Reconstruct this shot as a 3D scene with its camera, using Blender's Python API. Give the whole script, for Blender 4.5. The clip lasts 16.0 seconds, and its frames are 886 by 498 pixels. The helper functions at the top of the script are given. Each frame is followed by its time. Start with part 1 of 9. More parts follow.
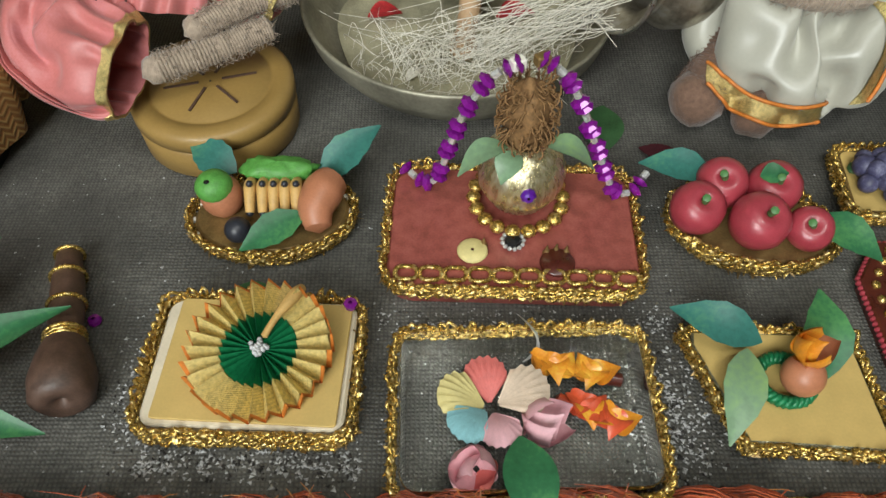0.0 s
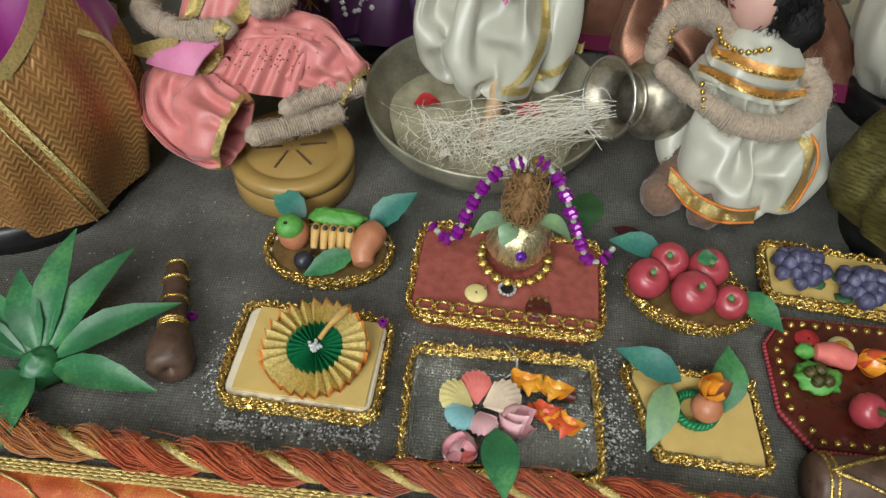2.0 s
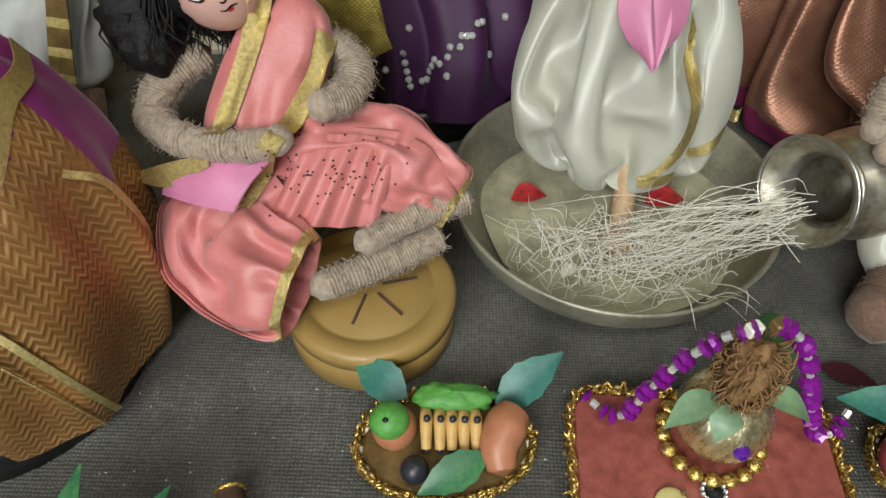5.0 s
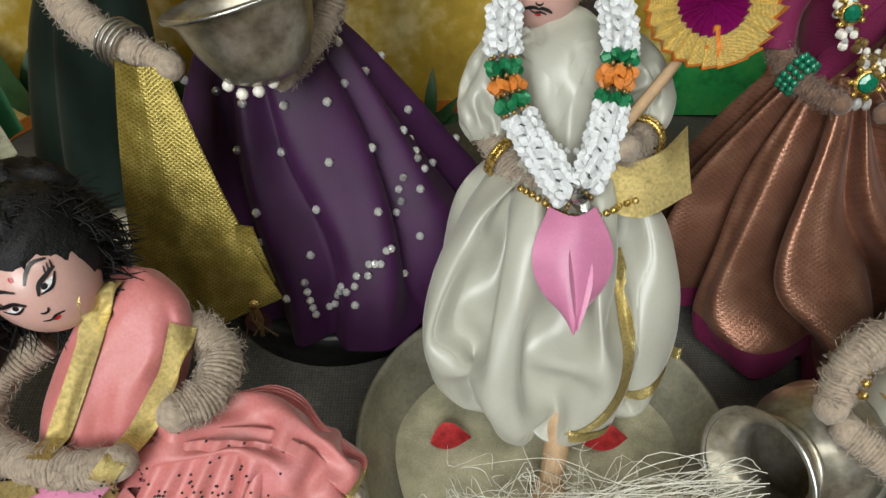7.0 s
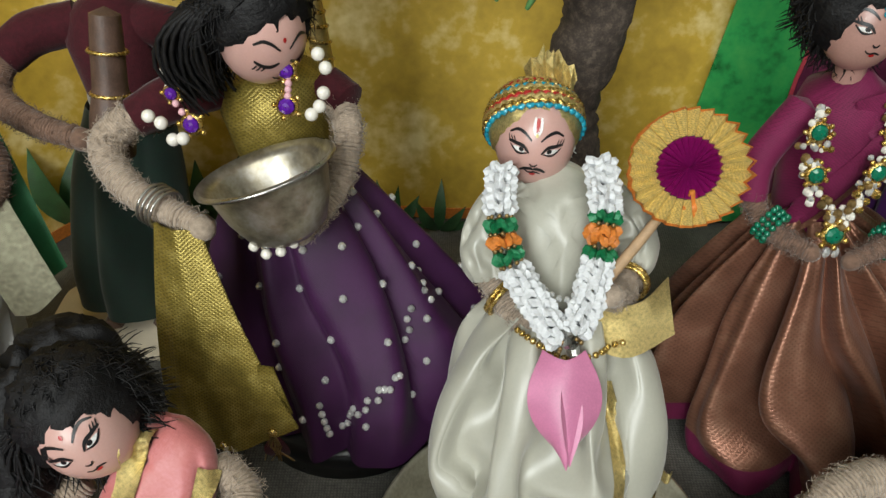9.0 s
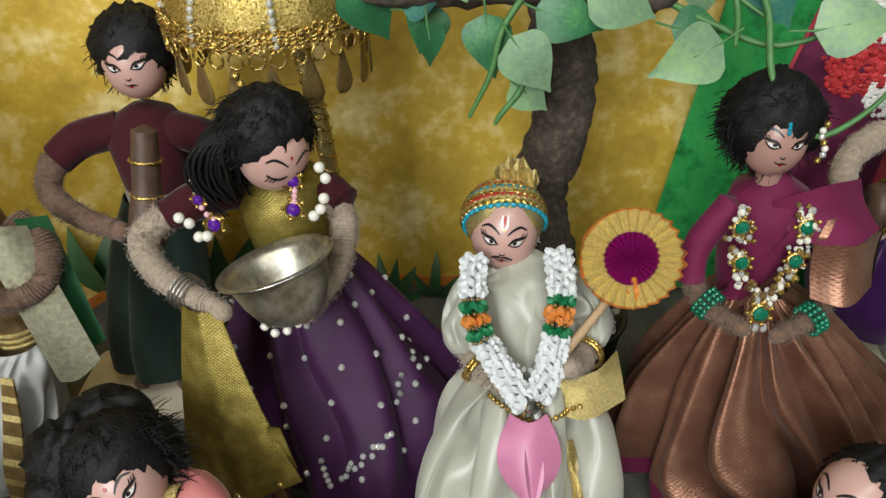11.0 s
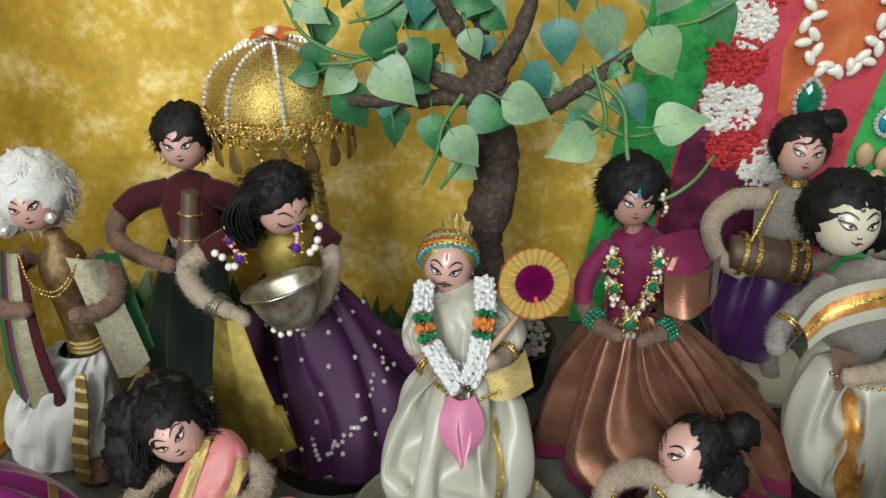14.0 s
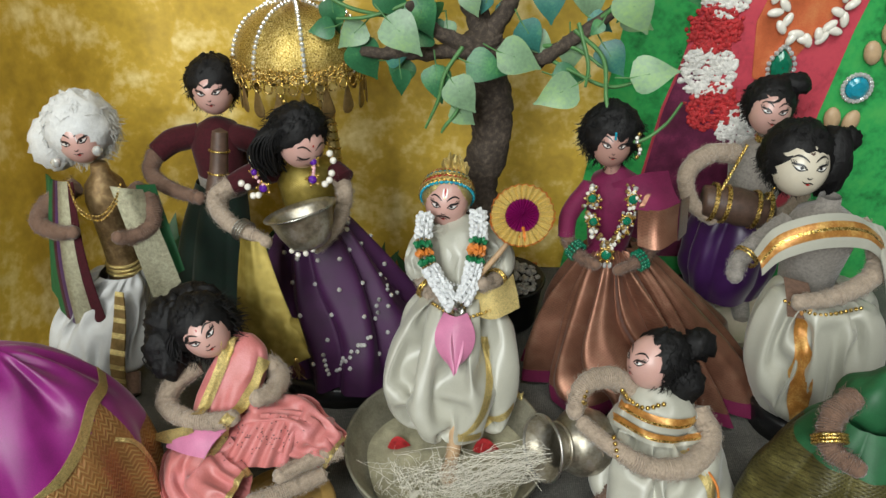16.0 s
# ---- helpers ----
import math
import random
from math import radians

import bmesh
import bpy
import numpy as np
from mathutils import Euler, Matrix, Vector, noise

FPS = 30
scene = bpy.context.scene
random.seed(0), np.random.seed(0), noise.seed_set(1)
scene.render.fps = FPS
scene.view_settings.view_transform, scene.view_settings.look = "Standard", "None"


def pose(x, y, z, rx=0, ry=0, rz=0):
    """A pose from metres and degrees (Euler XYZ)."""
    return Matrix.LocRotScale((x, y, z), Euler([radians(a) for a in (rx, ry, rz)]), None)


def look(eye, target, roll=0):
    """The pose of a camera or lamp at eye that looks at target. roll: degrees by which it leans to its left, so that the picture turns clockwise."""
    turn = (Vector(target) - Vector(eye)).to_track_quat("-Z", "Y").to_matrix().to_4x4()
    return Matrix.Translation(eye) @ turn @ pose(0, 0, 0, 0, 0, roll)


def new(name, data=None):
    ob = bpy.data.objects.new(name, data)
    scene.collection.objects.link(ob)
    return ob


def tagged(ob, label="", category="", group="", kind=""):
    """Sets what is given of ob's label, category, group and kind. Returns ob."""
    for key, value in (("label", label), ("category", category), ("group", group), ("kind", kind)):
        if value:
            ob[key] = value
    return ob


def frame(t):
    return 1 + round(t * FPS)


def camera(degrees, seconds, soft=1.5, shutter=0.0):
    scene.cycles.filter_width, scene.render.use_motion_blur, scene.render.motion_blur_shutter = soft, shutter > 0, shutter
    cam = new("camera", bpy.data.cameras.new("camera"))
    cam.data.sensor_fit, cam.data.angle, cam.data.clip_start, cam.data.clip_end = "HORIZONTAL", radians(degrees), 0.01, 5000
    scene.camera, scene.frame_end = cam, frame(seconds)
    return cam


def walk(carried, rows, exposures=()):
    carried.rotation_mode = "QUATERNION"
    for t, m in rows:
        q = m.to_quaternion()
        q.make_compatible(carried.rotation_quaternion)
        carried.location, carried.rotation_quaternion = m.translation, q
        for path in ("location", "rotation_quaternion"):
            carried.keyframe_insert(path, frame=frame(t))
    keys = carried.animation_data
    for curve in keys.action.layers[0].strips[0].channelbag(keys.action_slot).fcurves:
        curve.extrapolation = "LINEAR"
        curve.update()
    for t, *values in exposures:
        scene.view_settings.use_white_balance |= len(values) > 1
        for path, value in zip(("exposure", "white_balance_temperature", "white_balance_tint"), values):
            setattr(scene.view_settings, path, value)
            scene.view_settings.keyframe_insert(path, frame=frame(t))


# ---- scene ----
cam = camera(61.3, 16.0, soft=1.5)
PATH = [
    (0.0, 0.0000, 0.0000, 0.1930, 37.00, -0.00, 0.00),
    (0.5, 0.0079, -0.0198, 0.2110, 37.95, -1.18, 0.30),
    (1.0, 0.0048, -0.0350, 0.2243, 38.78, -2.61, 2.13),
    (1.5, 0.0131, -0.0412, 0.2388, 39.61, -3.46, 4.36),
    (2.0, 0.0009, -0.0499, 0.2528, 40.68, -2.70, 5.20),
    (2.5, -0.0167, -0.0394, 0.2516, 40.47, -1.69, 4.16),
    (3.0, -0.0305, -0.0292, 0.2477, 39.95, -0.64, 3.06),
    (3.2, -0.0435, -0.0271, 0.2370, 39.76, -0.86, 3.01),
    (5.3, -0.0563, 0.0623, 0.2111, 42.14, -1.05, 1.07),
    (5.5, -0.0544, 0.0687, 0.2090, 43.89, -1.27, 0.89),
    (6.0, -0.0460, 0.0905, 0.2086, 44.87, -0.98, 0.31),
    (6.5, -0.0382, 0.1062, 0.2163, 45.23, -0.83, -0.03),
    (7.0, -0.0302, 0.1213, 0.2346, 45.97, -0.68, -0.33),
    (7.5, -0.0268, 0.1324, 0.2375, 47.17, -0.49, -0.58),
    (8.0, -0.0244, 0.1343, 0.2469, 48.00, -0.50, -0.60),
    (8.5, -0.0270, 0.1301, 0.2596, 48.87, -0.21, 0.02),
    (9.0, -0.0265, 0.1243, 0.2707, 49.88, 0.08, 0.61),
    (9.2, -0.0223, 0.1193, 0.2731, 50.66, 0.21, 0.89),
    (11.3, -0.0110, 0.0928, 0.3143, 53.66, 1.16, 1.48),
    (11.5, -0.0085, 0.0877, 0.3180, 53.92, 1.32, 1.52),
    (12.0, -0.0019, 0.0785, 0.3236, 54.88, 1.38, 1.82),
    (12.5, 0.0020, 0.0678, 0.3325, 55.72, 1.06, 2.09),
    (13.0, 0.0044, 0.0479, 0.3472, 56.80, 0.75, 1.97),
    (13.5, 0.0085, 0.0209, 0.3550, 57.83, 0.60, 1.55),
    (14.0, 0.0122, -0.0031, 0.3600, 58.32, 0.74, 1.65),
    (14.5, 0.0233, -0.0199, 0.3683, 58.71, 0.74, 1.84),
    (15.0, 0.0209, -0.0362, 0.3606, 58.72, 0.62, 2.02),
    (15.5, 0.0173, -0.0520, 0.3547, 58.31, 0.43, 2.54),
    (16.0, 0.0207, -0.0657, 0.3564, 57.99, 0.10, 2.88),
]
EXPOSURE = [(0.0, 0.0), (16.0, 0.0)]
walk(cam, [(t, pose(*row)) for t, *row in PATH], EXPOSURE)

# ---- world and lights: an assumed closed room with an unseen window behind and to the left ----
world = bpy.data.worlds.new("room_world")
scene.world = world
world.use_nodes = True
wn = world.node_tree
sky = wn.nodes.new("ShaderNodeTexSky")
sky.sky_type, sky.sun_disc = "NISHITA", False
sky.sun_elevation, sky.sun_rotation = radians(40), radians(200)
wn.links.new(sky.outputs[0], wn.nodes["Background"].inputs[0])
wn.nodes["Background"].inputs[1].default_value = 0.12


def area(name, eye, target, sx, sy, watts, color):
    d = bpy.data.lights.new(name, "AREA")
    d.shape, d.size, d.size_y, d.energy, d.color = "RECTANGLE", sx, sy, watts, color
    ob = new(name, d)
    ob.matrix_world = look(eye, target)
    return ob


# both lamps are added; neither a window nor a ceiling lamp is in view
ASSUMED_WINDOW = (-0.52, -1.30, 1.15)
area("assumed_window_light", ASSUMED_WINDOW, (0.0, 0.30, 0.05), 0.9, 1.0, 35.0, (0.95, 1.0, 0.97))
area("assumed_ceiling_light", (0.30, -0.45, 1.60), (0.05, 0.35, 0.1), 0.9, 0.25, 9.0, (0.98, 1.0, 0.93))

# ---- materials ----
def ramp(nt, fac, stops):
    r = nt.nodes.new("ShaderNodeValToRGB")
    while len(r.color_ramp.elements) < len(stops):
        r.color_ramp.elements.new(0.5)
    for e, (p, c) in zip(r.color_ramp.elements, stops):
        e.position, e.color = p, (*c, 1)
    nt.links.new(fac, r.inputs[0])
    return r.outputs[0]


def tint(c, k):
    return tuple(max(0.0, min(1.0, a * k)) for a in c)


def surface(name, color, rough=0.6, metal=0.0, scale=300.0, vary=0.25, bump=0.3, fine=1500.0, color2=None,
            sheen=0.0, coat=0.0, weave=0.0, weave_scale=900.0, spec=0.5, stretch=(1, 1, 1), trans=0.0, sub=0.0):
    """A procedural surface with variation at two scales, an optional weave, and a fine relief."""
    m = bpy.data.materials.new(name)
    m.use_nodes = True
    nt = m.node_tree
    b = nt.nodes["Principled BSDF"]
    tc = nt.nodes.new("ShaderNodeTexCoord")
    mp = nt.nodes.new("ShaderNodeMapping")
    mp.inputs["Scale"].default_value = stretch
    nt.links.new(tc.outputs["Object"], mp.inputs[0])

    def noise_at(s, detail=4.0):
        n = nt.nodes.new("ShaderNodeTexNoise")
        n.inputs["Scale"].default_value, n.inputs["Detail"].default_value = s, detail
        nt.links.new(mp.outputs[0], n.inputs["Vector"])
        return n.outputs["Fac"]

    big, small = noise_at(scale), noise_at(fine)
    mix = nt.nodes.new("ShaderNodeMath")
    mix.operation = "MULTIPLY_ADD"
    mix.inputs[1].default_value = 0.35
    nt.links.new(small, mix.inputs[0])
    half = nt.nodes.new("ShaderNodeMath")
    half.operation = "MULTIPLY"
    half.inputs[1].default_value = 0.65
    nt.links.new(big, half.inputs[0])
    nt.links.new(half.outputs[0], mix.inputs[2])
    c2 = color2 or tint(color, 1 + vary)
    col = ramp(nt, mix.outputs[0], [(0.32, tint(color, 1 - vary)), (0.5, color), (0.68, c2)])
    height = mix.outputs[0]
    if weave:
        threads = []
        for turn in (0.0, 1.5708):
            tw = nt.nodes.new("ShaderNodeMapping")
            tw.inputs["Rotation"].default_value = (0.0, turn, turn * 0.5)
            nt.links.new(mp.outputs[0], tw.inputs[0])
            w = nt.nodes.new("ShaderNodeTexWave")
            w.wave_type, w.bands_direction = "BANDS", "DIAGONAL"
            w.inputs["Scale"].default_value, w.inputs["Distortion"].default_value = weave_scale * 0.85, 1.5
            nt.links.new(tw.outputs[0], w.inputs["Vector"])
            threads.append(w.outputs["Fac"])
        w = nt.nodes.new("ShaderNodeMath")
        w.operation = "MAXIMUM"
        nt.links.new(threads[0], w.inputs[0])
        nt.links.new(threads[1], w.inputs[1])
        wc = ramp(nt, w.outputs[0], [(0.2, (1 - weave,) * 3), (0.8, (1, 1, 1))])
        mm = nt.nodes.new("ShaderNodeMix")
        mm.data_type, mm.blend_type = "RGBA", "MULTIPLY"
        mm.inputs[0].default_value = 1.0
        nt.links.new(col, mm.inputs[6])
        nt.links.new(wc, mm.inputs[7])
        col = mm.outputs[2]
        add = nt.nodes.new("ShaderNodeMath")
        add.operation = "MULTIPLY_ADD"
        add.inputs[1].default_value = weave
        nt.links.new(w.outputs[0], add.inputs[0])
        nt.links.new(height, add.inputs[2])
        height = add.outputs[0]
    nt.links.new(col, b.inputs["Base Color"])
    rr = nt.nodes.new("ShaderNodeMapRange")
    rr.inputs["To Min"].default_value, rr.inputs["To Max"].default_value = max(0.02, rough - 0.12), min(1, rough + 0.12)
    nt.links.new(big, rr.inputs[0])
    nt.links.new(rr.outputs[0], b.inputs["Roughness"])
    b.inputs["Metallic"].default_value = metal
    b.inputs["Specular IOR Level"].default_value = spec
    if sheen:
        b.inputs["Sheen Weight"].default_value, b.inputs["Sheen Roughness"].default_value = sheen, 0.4
    if coat:
        b.inputs["Coat Weight"].default_value, b.inputs["Coat Roughness"].default_value = coat, 0.12
    if trans:
        b.inputs["Transmission Weight"].default_value = trans
    if sub:
        b.inputs["Subsurface Weight"].default_value = sub
        b.inputs["Subsurface Radius"].default_value = (0.003, 0.0015, 0.001)
    if bump:
        bp = nt.nodes.new("ShaderNodeBump")
        bp.inputs["Strength"].default_value, bp.inputs["Distance"].default_value = bump, 0.0006
        nt.links.new(height, bp.inputs["Height"])
        nt.links.new(bp.outputs[0], b.inputs["Normal"])
    return m


def woven_cover():
    """A coarse plain weave in dark grey-brown, with faded patches."""
    m = surface("table_cloth", (0.091, 0.088, 0.080), 0.75, scale=38, vary=0.42, bump=0.0, fine=500, color2=(0.160, 0.154, 0.140))
    nt = m.node_tree
    b = nt.nodes["Principled BSDF"]
    tc = nt.nodes.new("ShaderNodeTexCoord")
    heights = []
    for way in ("X", "Y"):
        w = nt.nodes.new("ShaderNodeTexWave")
        w.wave_type, w.bands_direction = "BANDS", way
        w.inputs["Scale"].default_value, w.inputs["Distortion"].default_value, w.inputs["Detail Scale"].default_value = 250, 2.6, 0.6
        nt.links.new(tc.outputs["Object"], w.inputs["Vector"])
        heights.append(w.outputs["Fac"])
    n = nt.nodes.new("ShaderNodeTexNoise")
    n.inputs["Scale"].default_value, n.inputs["Detail"].default_value = 900, 3
    nt.links.new(tc.outputs["Object"], n.inputs["Vector"])
    mx = nt.nodes.new("ShaderNodeMath")
    mx.operation = "MULTIPLY"
    nt.links.new(heights[0], mx.inputs[0])
    nt.links.new(heights[1], mx.inputs[1])
    ad = nt.nodes.new("ShaderNodeMath")
    ad.operation = "ADD"
    nt.links.new(mx.outputs[0], ad.inputs[0])
    nt.links.new(n.outputs["Fac"], ad.inputs[1])
    shade = ramp(nt, ad.outputs[0], [(0.35, (0.62, 0.62, 0.62)), (0.95, (1.25, 1.25, 1.22))])
    mm = nt.nodes.new("ShaderNodeMix")
    mm.data_type, mm.blend_type = "RGBA", "MULTIPLY"
    mm.inputs[0].default_value = 1.0
    nt.links.new(b.inputs["Base Color"].links[0].from_socket, mm.inputs[6])
    nt.links.new(shade, mm.inputs[7])
    nt.links.new(mm.outputs[2], b.inputs["Base Color"])
    bp = nt.nodes.new("ShaderNodeBump")
    bp.inputs["Strength"].default_value, bp.inputs["Distance"].default_value = 0.6, 0.0005
    nt.links.new(ad.outputs[0], bp.inputs["Height"])
    nt.links.new(bp.outputs[0], b.inputs["Normal"])
    return m


M_TABLE = woven_cover()
M_BLACK = surface("black_plastic", (0.010, 0.010, 0.011), 0.32, scale=120, bump=0.05)
M_GOLD = surface("gold_braid", (0.58, 0.38, 0.09), 0.27, 0.85, scale=700, vary=0.55, bump=0.7, fine=2600, color2=(1.0, 0.82, 0.42))
M_GOLDSOFT = surface("gold_brocade", (0.70, 0.55, 0.22), 0.33, 0.72, scale=900, vary=0.4, bump=0.6, fine=3000, weave=0.35, weave_scale=1300, color2=(0.85, 0.68, 0.30))
M_GOLDSILK = surface("antique_gold_tissue", (0.30, 0.225, 0.045), 0.40, 0.55, scale=160, vary=0.35, bump=0.5, weave=0.38, weave_scale=420, color2=(0.46, 0.36, 0.10))
M_SILVERGOLD = surface("silver_gold_tissue", (0.40, 0.38, 0.26), 0.42, 0.6, scale=500, vary=0.35, bump=0.6, weave=0.4, weave_scale=700)
M_SATIN = surface("ivory_satin", (0.42, 0.41, 0.345), 0.36, scale=60, vary=0.06, bump=0.06, fine=900, sheen=0.3, spec=0.6)
M_WHITE = surface("white_cotton", (0.47, 0.47, 0.46), 0.62, scale=90, vary=0.08, bump=0.2, sheen=0.2)
M_PINK = surface("pink_silk", (0.56, 0.175, 0.165), 0.46, scale=70, vary=0.16, bump=0.15, fine=1200, sheen=0.35, weave=0.08, weave_scale=900, color2=(0.62, 0.23, 0.24))
M_ROSE = surface("rose_silk", (0.56, 0.19, 0.33), 0.4, scale=90, vary=0.15, bump=0.1, sheen=0.3)
M_MAGENTA = surface("magenta_silk", (0.165, 0.013, 0.060), 0.72, spec=0.25, scale=60, vary=0.3, bump=0.3, sheen=0.1, weave=0.3, weave_scale=700)
M_WRAP = surface("violet_magenta_silk", (0.23, 0.010, 0.16), 0.42, scale=60, vary=0.25, bump=0.2, sheen=0.3, weave=0.08)
M_TARNISH = surface("tarnished_steel", (0.40, 0.36, 0.28), 0.36, 0.8, scale=110, vary=0.5, bump=0.15, fine=500, color2=(0.56, 0.54, 0.50))
M_POT = surface("silver_gold_foil", (0.62, 0.53, 0.30), 0.28, 0.85, scale=500, vary=0.35, bump=0.9, fine=1500, color2=(0.85, 0.80, 0.62), stretch=(1, 1, 0.25))
M_PLUM = surface("plum_silk", (0.042, 0.006, 0.046), 0.55, scale=60, vary=0.35, bump=0.4, sheen=0.06, weave=0.15, weave_scale=700)
M_VIOLET = surface("violet_satin", (0.045, 0.009, 0.075), 0.38, scale=60, vary=0.3, bump=0.1, sheen=0.3)
M_COPPER = surface("copper_silk", (0.30, 0.135, 0.085), 0.36, 0.60, scale=90, vary=0.3, bump=0.45, weave=0.22, weave_scale=300, sheen=0.1, color2=(0.38, 0.20, 0.13))
M_ZARI = surface("copper_gold_zari", (0.50, 0.22, 0.05), 0.36, 0.35, scale=130, vary=0.40, bump=0.4, fine=900, weave=0.10, weave_scale=900, color2=(0.78, 0.50, 0.16))


def zigzag_brocade():
    """Orange-brown silk with rows of woven gold zigzag running round the skirt."""
    m = surface("orange_gold_brocade", (0.30, 0.135, 0.045), 0.36, 0.35, scale=70, vary=0.3, bump=0.0, fine=1400, color2=(0.40, 0.18, 0.05))
    nt = m.node_tree
    b = nt.nodes["Principled BSDF"]

    def calc(op, *ins):
        n = nt.nodes.new("ShaderNodeMath")
        n.operation = op
        for k, v in enumerate(ins):
            if isinstance(v, (int, float)):
                n.inputs[k].default_value = v
            else:
                nt.links.new(v, n.inputs[k])
        return n.outputs[0]

    tc = nt.nodes.new("ShaderNodeTexCoord")
    xyz = nt.nodes.new("ShaderNodeSeparateXYZ")
    nt.links.new(tc.outputs["Object"], xyz.inputs[0])
    turn = calc("ARCTAN2", xyz.outputs["Y"], xyz.outputs["X"])
    saw = calc("PINGPONG", calc("MULTIPLY", turn, 26.0), 1.0)
    rows = calc("ADD", calc("MULTIPLY", xyz.outputs["Z"], 330.0), calc("MULTIPLY", saw, 0.9))
    thread = calc("SINE", calc("MULTIPLY", rows, 6.2832))
    broad = nt.nodes.new("ShaderNodeTexNoise")
    broad.inputs["Scale"].default_value, broad.inputs["Detail"].default_value = 55.0, 3.0
    nt.links.new(tc.outputs["Object"], broad.inputs["Vector"])
    mask = calc("MULTIPLY", calc("MULTIPLY_ADD", thread, 0.5, 0.5), calc("MULTIPLY", broad.outputs["Fac"], 1.5))
    gold = nt.nodes.new("ShaderNodeMix")
    gold.data_type = "RGBA"
    nt.links.new(ramp(nt, mask, [(0.35, (0, 0, 0)), (1.0, (0.8, 0.8, 0.8))]), gold.inputs[0])
    nt.links.new(b.inputs["Base Color"].links[0].from_socket, gold.inputs[6])
    gold.inputs[7].default_value = (0.56, 0.37, 0.14, 1)
    nt.links.new(gold.outputs[2], b.inputs["Base Color"])
    bp = nt.nodes.new("ShaderNodeBump")
    bp.inputs["Strength"].default_value, bp.inputs["Distance"].default_value = 0.5, 0.0006
    nt.links.new(mask, bp.inputs["Height"])
    nt.links.new(bp.outputs[0], b.inputs["Normal"])
    return m


M_BROCADE = zigzag_brocade()
M_MAROON = surface("maroon_wool", (0.050, 0.008, 0.012), 0.9, spec=0.2, scale=500, vary=0.3, bump=0.6, sheen=0.15)
M_DKGREEN = surface("dark_green_velvet", (0.006, 0.020, 0.012), 0.8, scale=200, vary=0.35, bump=0.3, sheen=0.2)
M_GREEN = surface("green_silk", (0.014, 0.105, 0.036), 0.55, scale=90, vary=0.3, bump=0.2, weave=0.15)
M_OLIVE = surface("olive_ribbed_silk", (0.075, 0.064, 0.016), 0.5, 0.15, scale=90, vary=0.3, bump=0.6, weave=0.45, weave_scale=260, color2=(0.17, 0.15, 0.045))
M_YARN = surface("beige_yarn", (0.37, 0.29, 0.22), 0.95, scale=600, vary=0.28, bump=1.0, fine=2600, sheen=0.35)
M_YARNBROWN = surface("tan_yarn", (0.17, 0.098, 0.066), 0.95, scale=600, vary=0.3, bump=1.0, fine=2600, sheen=0.3)
M_YARNGREY = surface("grey_yarn", (0.25, 0.225, 0.20), 0.95, scale=600, vary=0.3, bump=1.0, fine=2600, sheen=0.3)
M_SKIN = surface("pink_enamel", (0.58, 0.345, 0.30), 0.34, scale=70, vary=0.06, bump=0.03, coat=0.12, sub=0.05)
M_SKINDARK = surface("rosewood_enamel", (0.42, 0.235, 0.195), 0.38, scale=70, vary=0.12, bump=0.05, coat=0.1)
M_CREAM = surface("cream_enamel", (0.60, 0.54, 0.43), 0.3, scale=70, vary=0.05, bump=0.03, coat=0.12)
M_INK = surface("black_paint", (0.010, 0.009, 0.010), 0.35, bump=0.0)
M_EYE = surface("white_paint", (0.78, 0.78, 0.76), 0.3, bump=0.0)
M_LIP = surface("red_paint", (0.42, 0.020, 0.020), 0.3, bump=0.0)
M_HAIR = surface("black_wool_hair", (0.006, 0.0055, 0.006), 0.55, scale=700, vary=0.5, bump=1.0, fine=2400, spec=0.3)
M_WHITEHAIR = surface("white_wool_hair", (0.64, 0.64, 0.63), 0.95, scale=400, vary=0.1, bump=0.9, sheen=0.4)
M_STEEL = surface("steel", (0.46, 0.45, 0.42), 0.30, 0.95, scale=90, vary=0.3, bump=0.12, fine=900)
M_DULLSTEEL = surface("dull_steel", (0.33, 0.31, 0.235), 0.45, 0.45, scale=70, vary=0.35, bump=0.2, fine=700)
M_SEDIMENT = surface("dried_sediment", (0.40, 0.37, 0.25), 0.8, scale=110, vary=0.35, bump=0.6)
M_FIBRE = surface("pale_fibre", (0.80, 0.76, 0.66), 0.6, scale=600, vary=0.2, bump=0.1, trans=0.0)
M_WOODBOX = surface("ochre_painted_wood", (0.33, 0.205, 0.060), 0.5, scale=60, vary=0.14, bump=0.12, fine=900, coat=0.15)
M_RED = surface("red_lacquer_paper", (0.30, 0.075, 0.060), 0.42, scale=240, vary=0.3, bump=0.15, color2=(0.37, 0.105, 0.085), coat=0.15)
M_YELLOW = surface("yellow_card", (0.56, 0.39, 0.13), 0.6, scale=120, vary=0.10, bump=0.08)
M_MAROONTRAY = surface("dark_red_lacquer", (0.075, 0.014, 0.008), 0.3, scale=200, vary=0.4, bump=0.15, coat=0.3)
M_BROWN = surface("brown_clay", (0.088, 0.050, 0.035), 0.5, scale=240, vary=0.4, bump=0.4)
M_APPLE = surface("red_clay", (0.36, 0.045, 0.062), 0.33, scale=170, vary=0.2, bump=0.15, color2=(0.42, 0.055, 0.075), coat=0.2)
M_ORANGE = surface("salmon_clay", (0.44, 0.175, 0.09), 0.42, scale=170, vary=0.16, bump=0.15)
M_LIME = surface("green_clay", (0.090, 0.30, 0.055), 0.5, scale=400, vary=0.25, bump=0.5)
M_BANANA = surface("straw_clay", (0.58, 0.36, 0.12), 0.5, scale=260, vary=0.2, bump=0.2)
